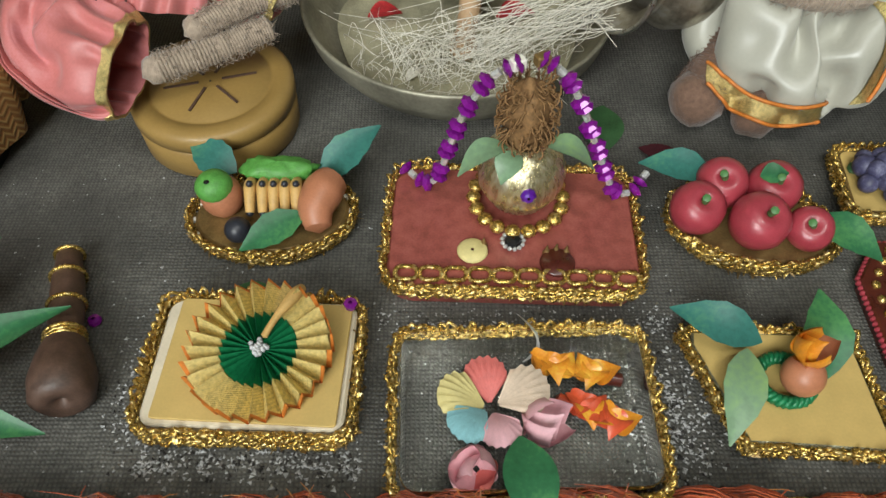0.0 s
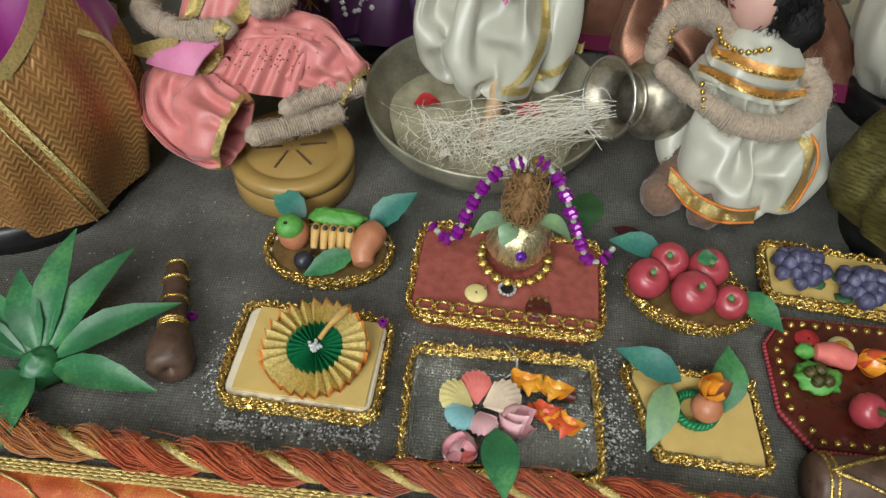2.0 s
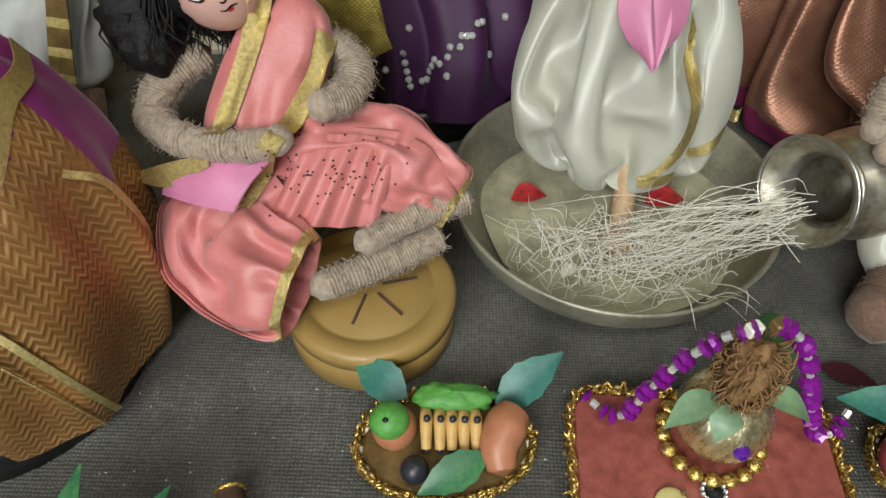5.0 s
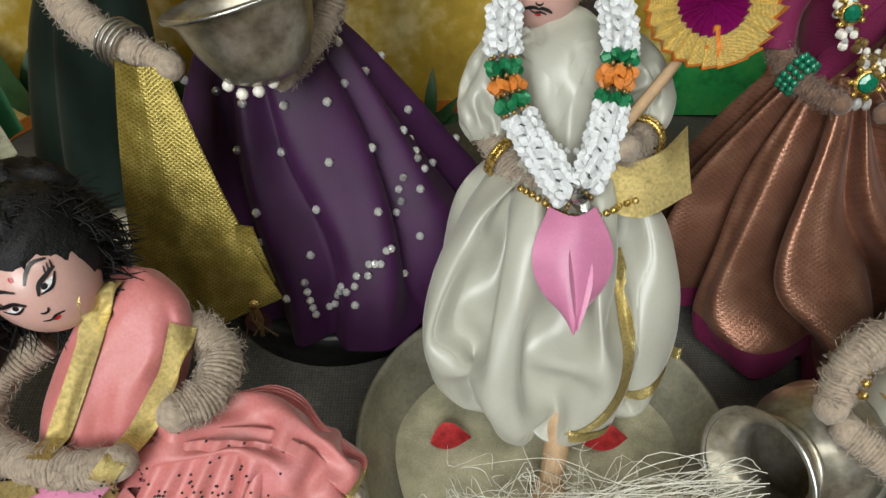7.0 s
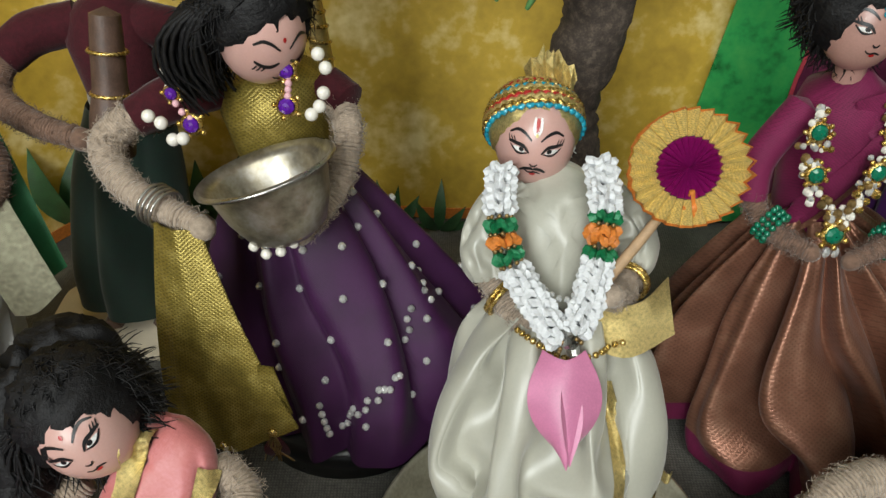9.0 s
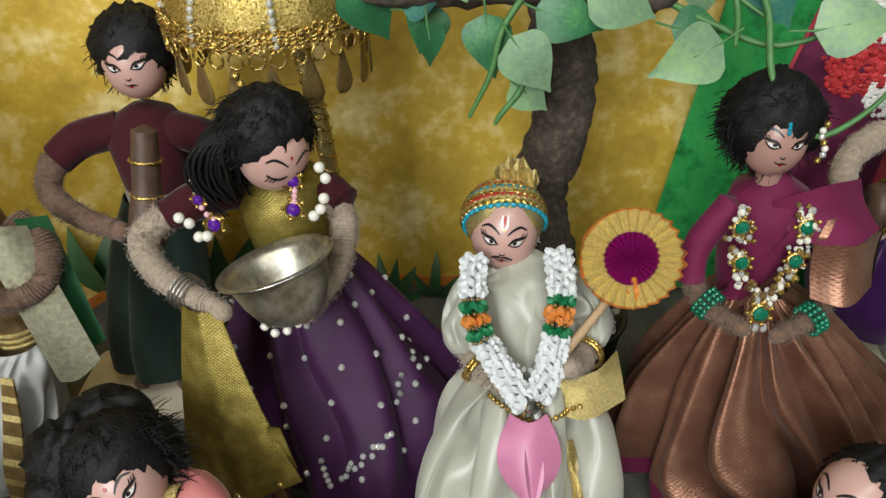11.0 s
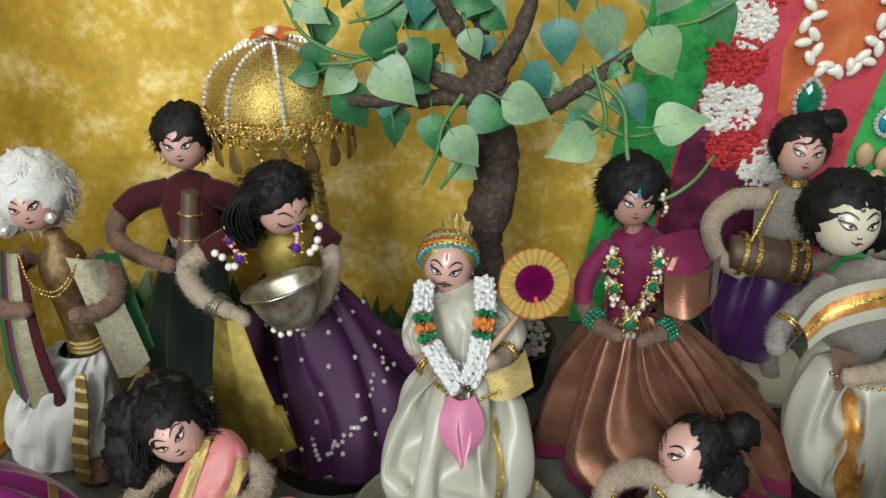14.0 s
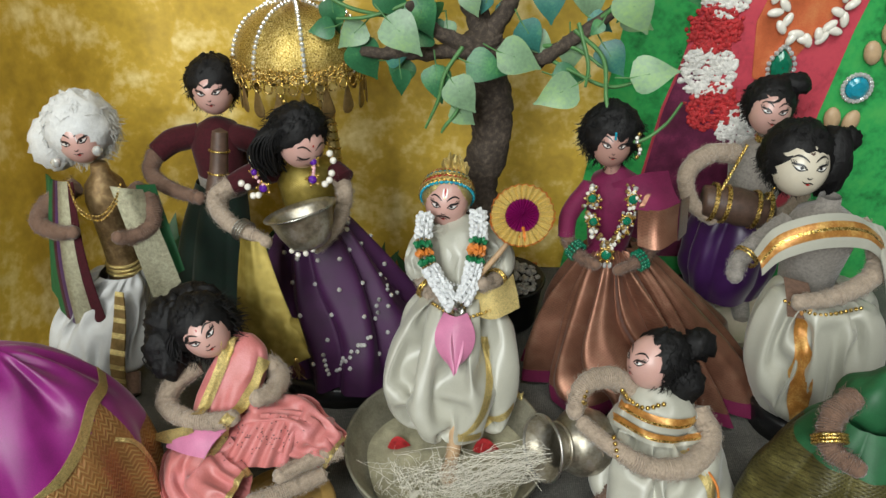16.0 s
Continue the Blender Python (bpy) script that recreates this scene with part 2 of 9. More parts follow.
M_GRAPE = surface("grape_clay", (0.062, 0.060, 0.125), 0.5, scale=300, vary=0.45, bump=0.15, color2=(0.17, 0.17, 0.27))
M_DARKBERRY = surface("charcoal_clay", (0.020, 0.022, 0.030), 0.4, bump=0.2)
M_LEAF = surface("leaf_green", (0.030, 0.150, 0.060), 0.42, scale=60, vary=0.35, bump=0.25, fine=700, color2=(0.085, 0.27, 0.085), spec=0.5)
M_LEAFBLUE = surface("leaf_blue_green", (0.035, 0.165, 0.135), 0.42, scale=60, vary=0.35, bump=0.25, fine=700, color2=(0.085, 0.26, 0.15))
M_LEAFPALE = surface("ivy_leaf", (0.19, 0.31, 0.18), 0.42, scale=40, vary=0.35, bump=0.3, fine=500, color2=(0.26, 0.42, 0.16))
M_STEM = surface("green_stem", (0.075, 0.20, 0.06), 0.5, bump=0.15)
M_BARK = surface("bark", (0.060, 0.044, 0.033), 0.9, scale=350, vary=0.5, bump=1.0, fine=1300, color2=(0.13, 0.10, 0.075))
M_PURPLEBEAD = surface("purple_bead", (0.22, 0.010, 0.26), 0.14, 0.25, scale=300, vary=0.3, bump=0.0, coat=0.5)
M_GEM = surface("clear_rhinestone", (0.78, 0.78, 0.76), 0.12, 0.55, scale=900, vary=0.3, bump=0.0, coat=0.6)
M_PURPLEGEM = surface("amethyst_stone", (0.10, 0.012, 0.30), 0.12, 0.1, bump=0.0, coat=0.7)
M_GREENGEM = surface("emerald_stone", (0.004, 0.16, 0.085), 0.12, 0.1, bump=0.0, coat=0.7)
M_BLUEGEM = surface("turquoise_stone", (0.015, 0.30, 0.42), 0.15, 0.1, bump=0.0, coat=0.7)
M_PEARL = surface("pearl", (0.80, 0.76, 0.68), 0.2, scale=300, vary=0.06, bump=0.0, coat=0.4)
M_HUSK = surface("coir_husk", (0.24, 0.13, 0.050), 0.85, scale=700, vary=0.4, bump=0.7)
M_BROWNGOLD = surface("brown_gold_tissue", (0.26, 0.165, 0.075), 0.34, 0.65, scale=260, vary=0.45, bump=0.8, fine=900, weave=0.3, weave_scale=500, color2=(0.42, 0.30, 0.15))
M_ROPE = surface("rust_cotton_thread", (0.40, 0.070, 0.022), 0.9, scale=500, vary=0.3, bump=0.7, sheen=0.3, color2=(0.50, 0.125, 0.035))
M_ROPEORANGE = surface("orange_cotton_thread", (0.42, 0.15, 0.03), 0.85, scale=500, vary=0.3, bump=0.7, sheen=0.3)
M_CLOTHORANGE = surface("orange_zari_cloth", (0.44, 0.075, 0.015), 0.6, 0.1, scale=130, vary=0.3, bump=0.4, weave=0.25, weave_scale=700, color2=(0.56, 0.24, 0.05))
M_PETALPINK = surface("pink_petal", (0.74, 0.42, 0.46), 0.5, scale=200, vary=0.12, bump=0.1)
M_PETALORANGE = surface("orange_petal", (0.74, 0.26, 0.02), 0.35, scale=200, vary=0.25, bump=0.1, color2=(0.80, 0.46, 0.05), coat=0.3)
M_PETALRED = surface("vermilion_petal", (0.62, 0.085, 0.03), 0.35, scale=300, vary=0.2, bump=0.2, coat=0.3)
M_SHELLYEL = surface("pale_yellow_paper", (0.70, 0.60, 0.26), 0.6, scale=260, vary=0.12, bump=0.3)
M_SHELLRED = surface("coral_paper", (0.62, 0.15, 0.13), 0.6, scale=260, vary=0.14, bump=0.3)
M_SHELLBLUE = surface("sky_blue_paper", (0.26, 0.52, 0.56), 0.6, scale=260, vary=0.14, bump=0.3)
M_SHELLTAN = surface("cream_paper", (0.64, 0.50, 0.38), 0.6, scale=260, vary=0.14, bump=0.3)
M_RIBBONGREEN = surface("green_ribbon", (0.008, 0.17, 0.062), 0.42, 0.2, scale=800, vary=0.3, bump=0.4)
M_RIBBONORANGE = surface("orange_ribbon", (0.60, 0.19, 0.03), 0.5, scale=500, vary=0.25, bump=0.5)
M_FANGOLD = surface("pleated_gold_ribbon", (0.82, 0.65, 0.24), 0.36, 0.22, scale=900, vary=0.35, bump=0.6, weave=0.35, weave_scale=900, color2=(1.0, 0.80, 0.32))
M_PARASOL = surface("glittering_gold_cloth", (0.46, 0.32, 0.075), 0.30, 0.75, scale=1100, vary=0.6, bump=1.0, fine=2600, color2=(0.95, 0.78, 0.36))
M_FANMAGENTA = surface("pleated_magenta_ribbon", (0.30, 0.008, 0.15), 0.4, 0.2, scale=900, vary=0.3, bump=0.4)
M_LACE = surface("white_crepe", (0.66, 0.67, 0.68), 0.55, scale=500, vary=0.12, bump=0.6, sheen=0.3)
M_WOOD = surface("pale_stick_wood", (0.46, 0.30, 0.17), 0.6, scale=300, vary=0.15, bump=0.3)
M_STONECREAM = surface("cream_plaster", (0.66, 0.58, 0.44), 0.8, scale=80, vary=0.12, bump=0.3)
M_GRAVEL = surface("grey_gravel", (0.30, 0.28, 0.25), 0.85, scale=300, vary=0.4, bump=0.6)
M_SAND = surface("grey_grit", (0.46, 0.46, 0.46), 0.8, scale=900, vary=0.6, bump=0.2)
M_CRUMB = surface("dark_crumbs", (0.03, 0.026, 0.024), 0.8, bump=0.2)
M_WALLYELLOW = surface("mottled_yellow_paper", (0.60, 0.395, 0.046), 0.6, scale=34, vary=0.28, bump=1.0, fine=150, color2=(0.90, 0.74, 0.34))
M_POSTERGREEN = surface("green_foliage_print", (0.036, 0.36, 0.09), 0.32, scale=60, vary=0.6, bump=0.02, fine=260, color2=(0.075, 0.42, 0.10))
M_POSTERRED = surface("crimson_print", (0.54, 0.065, 0.095), 0.32, scale=60, vary=0.35, bump=0.02, fine=300, color2=(0.58, 0.075, 0.10))
M_POSTERDARK = surface("plum_print", (0.13, 0.022, 0.060), 0.35, scale=70, vary=0.5, bump=0.02, color2=(0.30, 0.045, 0.12))
M_POSTERORANGE = surface("orange_print", (0.55, 0.13, 0.05), 0.35, scale=60, vary=0.35, bump=0.02, color2=(0.62, 0.24, 0.09))
M_BLOOMRED = surface("red_bloom_print", (0.46, 0.030, 0.034), 0.5, scale=300, vary=0.5, bump=0.4)
M_BLOOMWHITE = surface("white_bloom_print", (0.74, 0.72, 0.68), 0.5, scale=300, vary=0.25, bump=0.4)
M_SHELL = surface("tan_shell", (0.52, 0.36, 0.21), 0.45, scale=150, vary=0.15, bump=0.1)
M_PAINTGREEN = surface("painted_grass", (0.035, 0.10, 0.035), 0.5, scale=120, vary=0.4, bump=0.1)
M_ROOMWALL = surface("room_plaster", (0.36, 0.36, 0.34), 0.8, scale=6, vary=0.06, bump=0.1)
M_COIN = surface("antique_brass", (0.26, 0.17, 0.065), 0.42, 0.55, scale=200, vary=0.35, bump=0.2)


def clear_plastic():
    m = bpy.data.materials.new("clear_plastic")
    m.use_nodes = True
    b = m.node_tree.nodes["Principled BSDF"]
    b.inputs["Transmission Weight"].default_value, b.inputs["Roughness"].default_value = 1.0, 0.10
    b.inputs["IOR"].default_value = 1.2
    b.inputs["Base Color"].default_value = (0.93, 0.94, 0.92, 1)
    return m


M_CLEAR = clear_plastic()


# ---- mesh building ----
from mathutils.bvhtree import BVHTree


def V(*a):
    return np.array(a, float)


def unit(a):
    a = np.asarray(a, float)
    return a / (np.linalg.norm(a) + 1e-12)


def curve(pts, n=24):
    """A smooth line through the points."""
    p = np.asarray(pts, float)
    p = np.vstack([2 * p[0] - p[1], p, 2 * p[-1] - p[-2]])
    out = []
    k = len(p) - 3
    for u in np.linspace(0, k - 1e-6, n):
        i, t = int(u), u - int(u)
        a, b, c, d = p[i], p[i + 1], p[i + 2], p[i + 3]
        out.append(0.5 * (2 * b + (c - a) * t + (2 * a - 5 * b + 4 * c - d) * t * t + (3 * b - 3 * c + d - a) * t ** 3))
    return np.array(out)


def width_limit(w):
    return w * 0.9 + 0.001


class Geo:
    """Gathers the pieces of one mesh."""

    def __init__(self):
        self.v, self.f, self.m, self.s, self.mats, self.n = [], [], [], [], [], 0

    def add(self, verts, faces, mat, smooth=True):
        if mat not in self.mats:
            self.mats.append(mat)
        k = self.mats.index(mat)
        verts = np.asarray(verts, float)
        self.v.append(verts)
        for f in faces:
            self.f.append([i + self.n for i in f])
            self.m.append(k)
            self.s.append(smooth)
        self.n += len(verts)
        return self

    def grid(self, P, mat, cu=False, cv=False, smooth=True, mats=None):
        """Quads over an array of rows of points; cu, cv: closed along rows or columns."""
        n, m, _ = P.shape
        if mats is None:
            faces = [(i * m + j, i * m + (j + 1) % m, (i + 1) % n * m + (j + 1) % m, (i + 1) % n * m + j)
                     for i in range(n if cu else n - 1) for j in range(m if cv else m - 1)]
            return self.add(P.reshape(-1, 3), faces, mat, smooth)
        base = self.n
        self.v.append(P.reshape(-1, 3))
        self.n += n * m
        for i in range(n if cu else n - 1):
            for j in range(m if cv else m - 1):
                mt = mats(i / (n - 1), j / m)
                if mt not in self.mats:
                    self.mats.append(mt)
                self.f.append([base + q for q in (i * m + j, i * m + (j + 1) % m, (i + 1) % n * m + (j + 1) % m, (i + 1) % n * m + j)])
                self.m.append(self.mats.index(mt))
                self.s.append(smooth)
        return self

    def tube(self, pts, r, mat, seg=8, ridge=0.0, period=0.0013, wobble=0.0, cap=True):
        p = np.asarray(pts, float)
        if ridge:
            length = np.linalg.norm(np.diff(p, axis=0), axis=1).sum()
            p = curve(p, max(8, int(length / period * 3)))
        n = len(p)
        r = np.interp(np.linspace(0, 1, n), np.linspace(0, 1, len(r)), r) if np.ndim(r) else np.full(n, float(r))
        t = np.gradient(p, axis=0)
        t = t / (np.linalg.norm(t, axis=1)[:, None] + 1e-12)
        a = unit(np.cross(t[0], V(0.31, 0.52, 0.8)))
        rows = []
        th = np.linspace(0, 2 * np.pi, seg, endpoint=False)
        for i in range(n):
            a = unit(a - t[i] * np.dot(a, t[i]))
            b = np.cross(t[i], a)
            rr = r[i] * (1 + (ridge * (1 if i % 3 == 1 else -0.5)))
            jit = 1 + wobble * np.array([noise.noise(Vector(p[i] * 250 + a * math.cos(x) + b * math.sin(x))) for x in th]) if wobble else 1
            rows.append(p[i] + rr * ((np.cos(th) * jit)[:, None] * a + (np.sin(th) * jit)[:, None] * b) if wobble
                        else p[i] + rr * (np.cos(th)[:, None] * a + np.sin(th)[:, None] * b))
        self.grid(np.array(rows), mat, cv=True)
        if cap:
            for k, q in ((0, p[0] - t[0] * r[0] * 0.5), (n - 1, p[-1] + t[-1] * r[-1] * 0.5)):
                ring = rows[k]
                self.add(np.vstack([ring, q]), [(i, (i + 1) % seg, seg) if k else ((i + 1) % seg, i, seg) for i in range(seg)], mat)
        return self

    def ball(self, c, r, mat, n=14, m=9, axes=None, bumpy=0.0, freq=150, smooth=True):
        r = np.full(3, float(r)) if np.ndim(r) == 0 else np.asarray(r, float)
        axes = np.eye(3) if axes is None else np.asarray(axes)
        rows = []
        for i in range(m + 1):
            el = -np.pi / 2 + np.pi * i / m
            el = max(-1.5533, min(1.5533, el))
            az = np.linspace(0, 2 * np.pi, n, endpoint=False)
            d = np.stack([np.cos(az) * np.cos(el), np.sin(az) * np.cos(el), np.full(n, np.sin(el))], 1) * r
            P = np.asarray(c) + d @ axes
            if bumpy:
                k = np.array([1 + bumpy * noise.noise(Vector(q * freq)) for q in P])
                P = np.asarray(c) + (d * k[:, None]) @ axes
            rows.append(P)
        return self.grid(np.array(rows), mat, cv=True, smooth=smooth)

    def lathe(self, profile, mat, c=(0, 0, 0), seg=32, axes=None, mats=None, smooth=True):
        """Profile rows: radius, height along the axis."""
        th = np.linspace(0, 2 * np.pi, seg, endpoint=False)
        axes = np.eye(3) if axes is None else np.asarray(axes)
        P = np.array([np.asarray(c) + np.stack([r * np.cos(th), r * np.sin(th), np.full(seg, h)], 1) @ axes for r, h in profile])
        return self.grid(P, mat, cv=True, mats=mats, smooth=smooth)

    def ribbon(self, pts, width, side, mat, thick=0.0006, mats=None, smooth=True):
        """A thin band along the points; side: the way across, one or one per point."""
        p = np.asarray(pts, float)
        n = len(p)
        w = np.interp(np.linspace(0, 1, n), np.linspace(0, 1, len(width)), width) if np.ndim(width) else np.full(n, float(width))
        side = np.asarray(side, float)
        side = np.tile(side, (n, 1)) if side.ndim == 1 else side
        t = np.gradient(p, axis=0)
        rows = []
        for i in range(n):
            s = unit(side[i])
            nr = unit(np.cross(t[i], s)) * thick / 2
            a, b = p[i] - s * w[i] / 2, p[i] + s * w[i] / 2
            rows.append([a - nr, b - nr, b + nr, a + nr])
        return self.grid(np.array(rows), mat, cv=True, smooth=False, mats=mats)

    def leaf(self, base, tip, width, normal, mat, curl=0.12, heart=False, serr=0.0, fold=0.15):
        base, tip = np.asarray(base, float), np.asarray(tip, float)
        d = tip - base
        length = np.linalg.norm(d)
        side = unit(np.cross(d, normal))
        nr = unit(np.cross(side, d))
        rows = []
        steps = 11
        for i in range(steps):
            u = i / (steps - 1)
            w = (math.sin(math.pi * min(1, u * 1.02) ** 0.55) if heart else math.sin(math.pi * u ** 0.85)) * width / 2
            w = max(w, width * 0.02) * (1 + serr * (1 if i % 2 else -1))
            q = base + d * u + nr * (curl * length * math.sin(math.pi * u) - curl * 0.8 * length * u * u)
            rows.append([q - side * w + nr * fold * w, q - side * w * 0.5 + nr * fold * w * 0.35, q, q + side * w * 0.5 + nr * fold * w * 0.35, q + side * w + nr * fold * w])
        up = np.array(rows)
        self.grid(up, mat)
        th = max(0.00025, width * 0.012)
        return self.grid((up - nr * th)[:, ::-1], mat)

    def box(self, c, s, mat, rz=0.0, bevel=0.001):
        """A box with bevelled edges: centre, size, turn about z in degrees."""
        hx, hy, hz = np.asarray(s) / 2
        b = min(bevel, hx, hy, hz)
        ca, sa = math.cos(radians(rz)), math.sin(radians(rz))
        rings = []
        for z, k in ((-hz, b), (-hz + b, 0), (hz - b, 0), (hz, b)):
            x, y = hx - k, hy - k
            ring = [(-x + b, -y), (x - b, -y), (x, -y + b), (x, y - b), (x - b, y), (-x + b, y), (-x, y - b), (-x, -y + b)]
            rings.append([(c[0] + px * ca - py * sa, c[1] + px * sa + py * ca, c[2] + z) for px, py in ring])
        P = np.array(rings)
        self.grid(P, mat, cv=True, smooth=False)
        k = self.n
        self.add(P[0], [tuple(range(7, -1, -1))], mat, False)
        return self.add(P[3], [tuple(range(8))], mat, False)

    def snap(self, pts, lift=0.0009, d=(0, -0.78, 0.62)):
        """Lays points onto what has been built so far, from the front."""
        tree = BVHTree.FromPolygons(np.vstack(self.v).tolist(), self.f)
        d = Vector(unit(d))
        out = []
        for p in np.asarray(pts, float):
            hit = tree.ray_cast(Vector(p) + d * 0.05, -d, 0.12)
            out.append(np.array(hit[0] + d * lift) if hit[0] else p)
        return np.array(out)

    def stripe(self, pts, width, side, mat, lift=0.0008, d=(0, -0.78, 0.62), mats=None, across=5):
        """A sewn-on border that follows the cloth beneath it."""
        p = np.asarray(pts, float)
        n = len(p)
        w = np.interp(np.linspace(0, 1, n), np.linspace(0, 1, len(width)), width) if np.ndim(width) else np.full(n, float(width))
        s = unit(side)
        P = np.stack([p + s * (w * k)[:, None] for k in np.linspace(-0.5, 0.5, across)], 1)
        Q = self.snap(P.reshape(-1, 3), lift, d).reshape(n, across, 3)
        mid = np.median(Q, axis=1)[:, None]
        far = np.linalg.norm(Q - mid, axis=2) > width_limit(w)[:, None]
        Q[far] = (mid + (P - p[:, None]))[far]
        for _ in range(2):
            Q[1:-1] = 0.25 * Q[:-2] + 0.5 * Q[1:-1] + 0.25 * Q[2:]
        self.grid(Q, mat, mats=mats)
        return self.grid((Q - unit(d) * 0.0005)[:, ::-1], mat, mats=(lambda u, v: mats(u, 1 - v)) if mats else None)

    def mesh(self, name, origin):
        me = bpy.data.meshes.new(name)
        v = np.vstack(self.v) - np.asarray(origin)
        me.from_pydata(v.tolist(), [], self.f)
        for m in self.mats:
            me.materials.append(m)
        me.polygons.foreach_set("material_index", self.m)
        me.polygons.foreach_set("use_smooth", self.s)
        me.update()
        return me


ORIGIN = {}


def thing(name, label, category, geo=None, at=(0, 0, 0), group="", kind=""):
    """A top-level thing: one mesh, or an Empty at its base for the parts to come."""
    ob = new(name, geo.mesh(name, at) if geo else None)
    ob.location = at
    ORIGIN[ob.name] = np.asarray(at, float)
    return tagged(ob, label, category, group, kind)


def part(name, geo, parent, label="", kind=""):
    """One mesh under a thing or under a part."""
    ob = new(name, geo.mesh(name, ORIGIN[parent.name]))
    ob.parent = parent
    ORIGIN[ob.name] = ORIGIN[parent.name]
    return tagged(ob, label, kind=kind)


rnd = random.Random(7)


def rounded(x0, x1, y0, y1, r, n=4, rz=0.0):
    """The outline of a rectangle with round corners, counter-clockwise."""
    out = []
    for cx, cy, a in ((x1 - r, y0 + r, -90), (x1 - r, y1 - r, 0), (x0 + r, y1 - r, 90), (x0 + r, y0 + r, 180)):
        for i in range(n + 1):
            q = radians(a + 90 * i / n)
            out.append((cx + r * math.cos(q), cy + r * math.sin(q)))
    if rz:
        mx, my, c, s = (x0 + x1) / 2, (y0 + y1) / 2, math.cos(radians(rz)), math.sin(radians(rz))
        out = [(mx + (x - mx) * c - (y - my) * s, my + (x - mx) * s + (y - my) * c) for x, y in out]
    return out


def slab(outline, z0, z1, mat, bevel=0.0008, wall=None, shrink=0.0):
    """A plate of a given outline; z0, z1: bottom and top. shrink: how much narrower its foot is."""
    o = np.array(outline)
    c = o.mean(0)
    rows = []
    for z, k in ((z0, bevel + shrink), (z1 - bevel, 0), (z1, bevel)):
        d = o - c
        q = c + d * (1 - k / np.linalg.norm(d, axis=1)[:, None])
        rows.append(np.column_stack([q, np.full(len(q), z)]))
    g = Geo().grid(np.array(rows), wall or mat, cv=True, smooth=False)
    g.add(rows[2], [tuple(range(len(o)))], mat, False)
    g.add(rows[0], [tuple(range(len(o) - 1, -1, -1))], wall or mat, False)
    return g


def resample(outline, step, closed=True):
    o = np.array(outline, float)
    if closed:
        o = np.vstack([o, o[:1]])
    L = np.concatenate([[0], np.cumsum(np.linalg.norm(np.diff(o, axis=0), axis=1))])
    n = max(4, int(L[-1] / step))
    u = np.linspace(0, L[-1], n, endpoint=not closed)
    return np.stack([np.interp(u, L, o[:, k]) for k in range(o.shape[1])], 1)


def braid(outline, z, loop=0.0026, lean=1.0, mat=None, rope=0.0011, drop=0.0, rows=2, tall=1.0):
    """A gold braid along an outline: cords of twisted foil with a row of small upright loops."""
    mat = mat or M_GOLD
    g = Geo()
    o = np.array(outline, float)
    c = o.mean(0)
    for k in range(rows):
        zz = z - k * rope * 1.5 - drop * k
        p = resample(o, 0.0011)
        for turn in (0, 1):
            ph = np.arange(len(p)) * 1.25 + turn * math.pi
            out = (p - c) / np.linalg.norm(p - c, axis=1)[:, None]
            q = np.column_stack([p + out * (rope * 0.55 * np.cos(ph))[:, None], zz + rope * 0.55 * np.sin(ph)])
            q += np.array([[rnd.uniform(-1, 1) for _ in range(3)] for _ in q]) * rope * 0.55
            g.tube(np.vstack([q, q[:1]]), rope * 0.62, mat, 5, cap=False)
    p = resample(o, loop * 1.05)
    for i in range(len(p)):
        a, b = p[i], p[(i + 1) % len(p)]
        out = unit((a + b) / 2 - c)
        h = loop * tall * rnd.uniform(0.45, 1.3)
        mid = (a + b) / 2 + out * lean * h * rnd.uniform(0.2, 0.5)
        q = np.array([[*a, z], [*(a * 0.75 + mid * 0.25), z + h * 0.7], [*mid, z + h], [*(b * 0.75 + mid * 0.25), z + h * 0.7], [*b, z]])
        q += np.array([[rnd.uniform(-1, 1) for _ in range(3)] for _ in q]) * loop * 0.22
        g.tube(curve(q, 9), [rope * 0.42, rope * 0.55, rope * 0.42], mat, 5, cap=False)
    deep = rope * 1.5 * rows + drop * rows
    for q in resample(o, 0.0009):
        out = unit(q - c)
        for k in range(3):
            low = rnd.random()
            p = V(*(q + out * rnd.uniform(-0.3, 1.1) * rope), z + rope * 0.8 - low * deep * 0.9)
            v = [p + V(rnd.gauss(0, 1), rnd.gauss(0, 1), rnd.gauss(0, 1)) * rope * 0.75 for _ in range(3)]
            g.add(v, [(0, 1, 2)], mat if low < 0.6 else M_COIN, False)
    return g


# ---- setting ----
def setting(name, geo, label, category):
    return thing(name, label, category, geo, kind="structure")


# added room, never in view, closed round the table with an assumed window
setting("floor", Geo().box((0, 0.2, -0.80), (4.4, 4.4, 0.1), M_ROOMWALL), "plain plastered floor of the room", "floor")
setting("ceiling", Geo().box((0, 0.2, 1.95), (4.4, 4.4, 0.1), M_ROOMWALL), "plain pale ceiling of the room", "ceiling")
setting("wall_north", Geo().box((0, 2.35, 0.575), (4.4, 0.1, 2.64), M_ROOMWALL), "plain plastered wall behind the display", "wall")
setting("wall_east", Geo().box((2.15, 0.2, 0.575), (0.1, 4.18, 2.64), M_ROOMWALL), "plain plastered side wall", "wall")
setting("wall_west", Geo().box((-2.15, 0.2, 0.575), (0.1, 4.18, 2.64), M_ROOMWALL), "plain plastered side wall", "wall")
g = Geo().box((0, -1.95, -0.32), (4.4, 0.1, 0.85), M_ROOMWALL).box((0, -1.95, 1.82), (4.4, 0.1, 0.15), M_ROOMWALL)
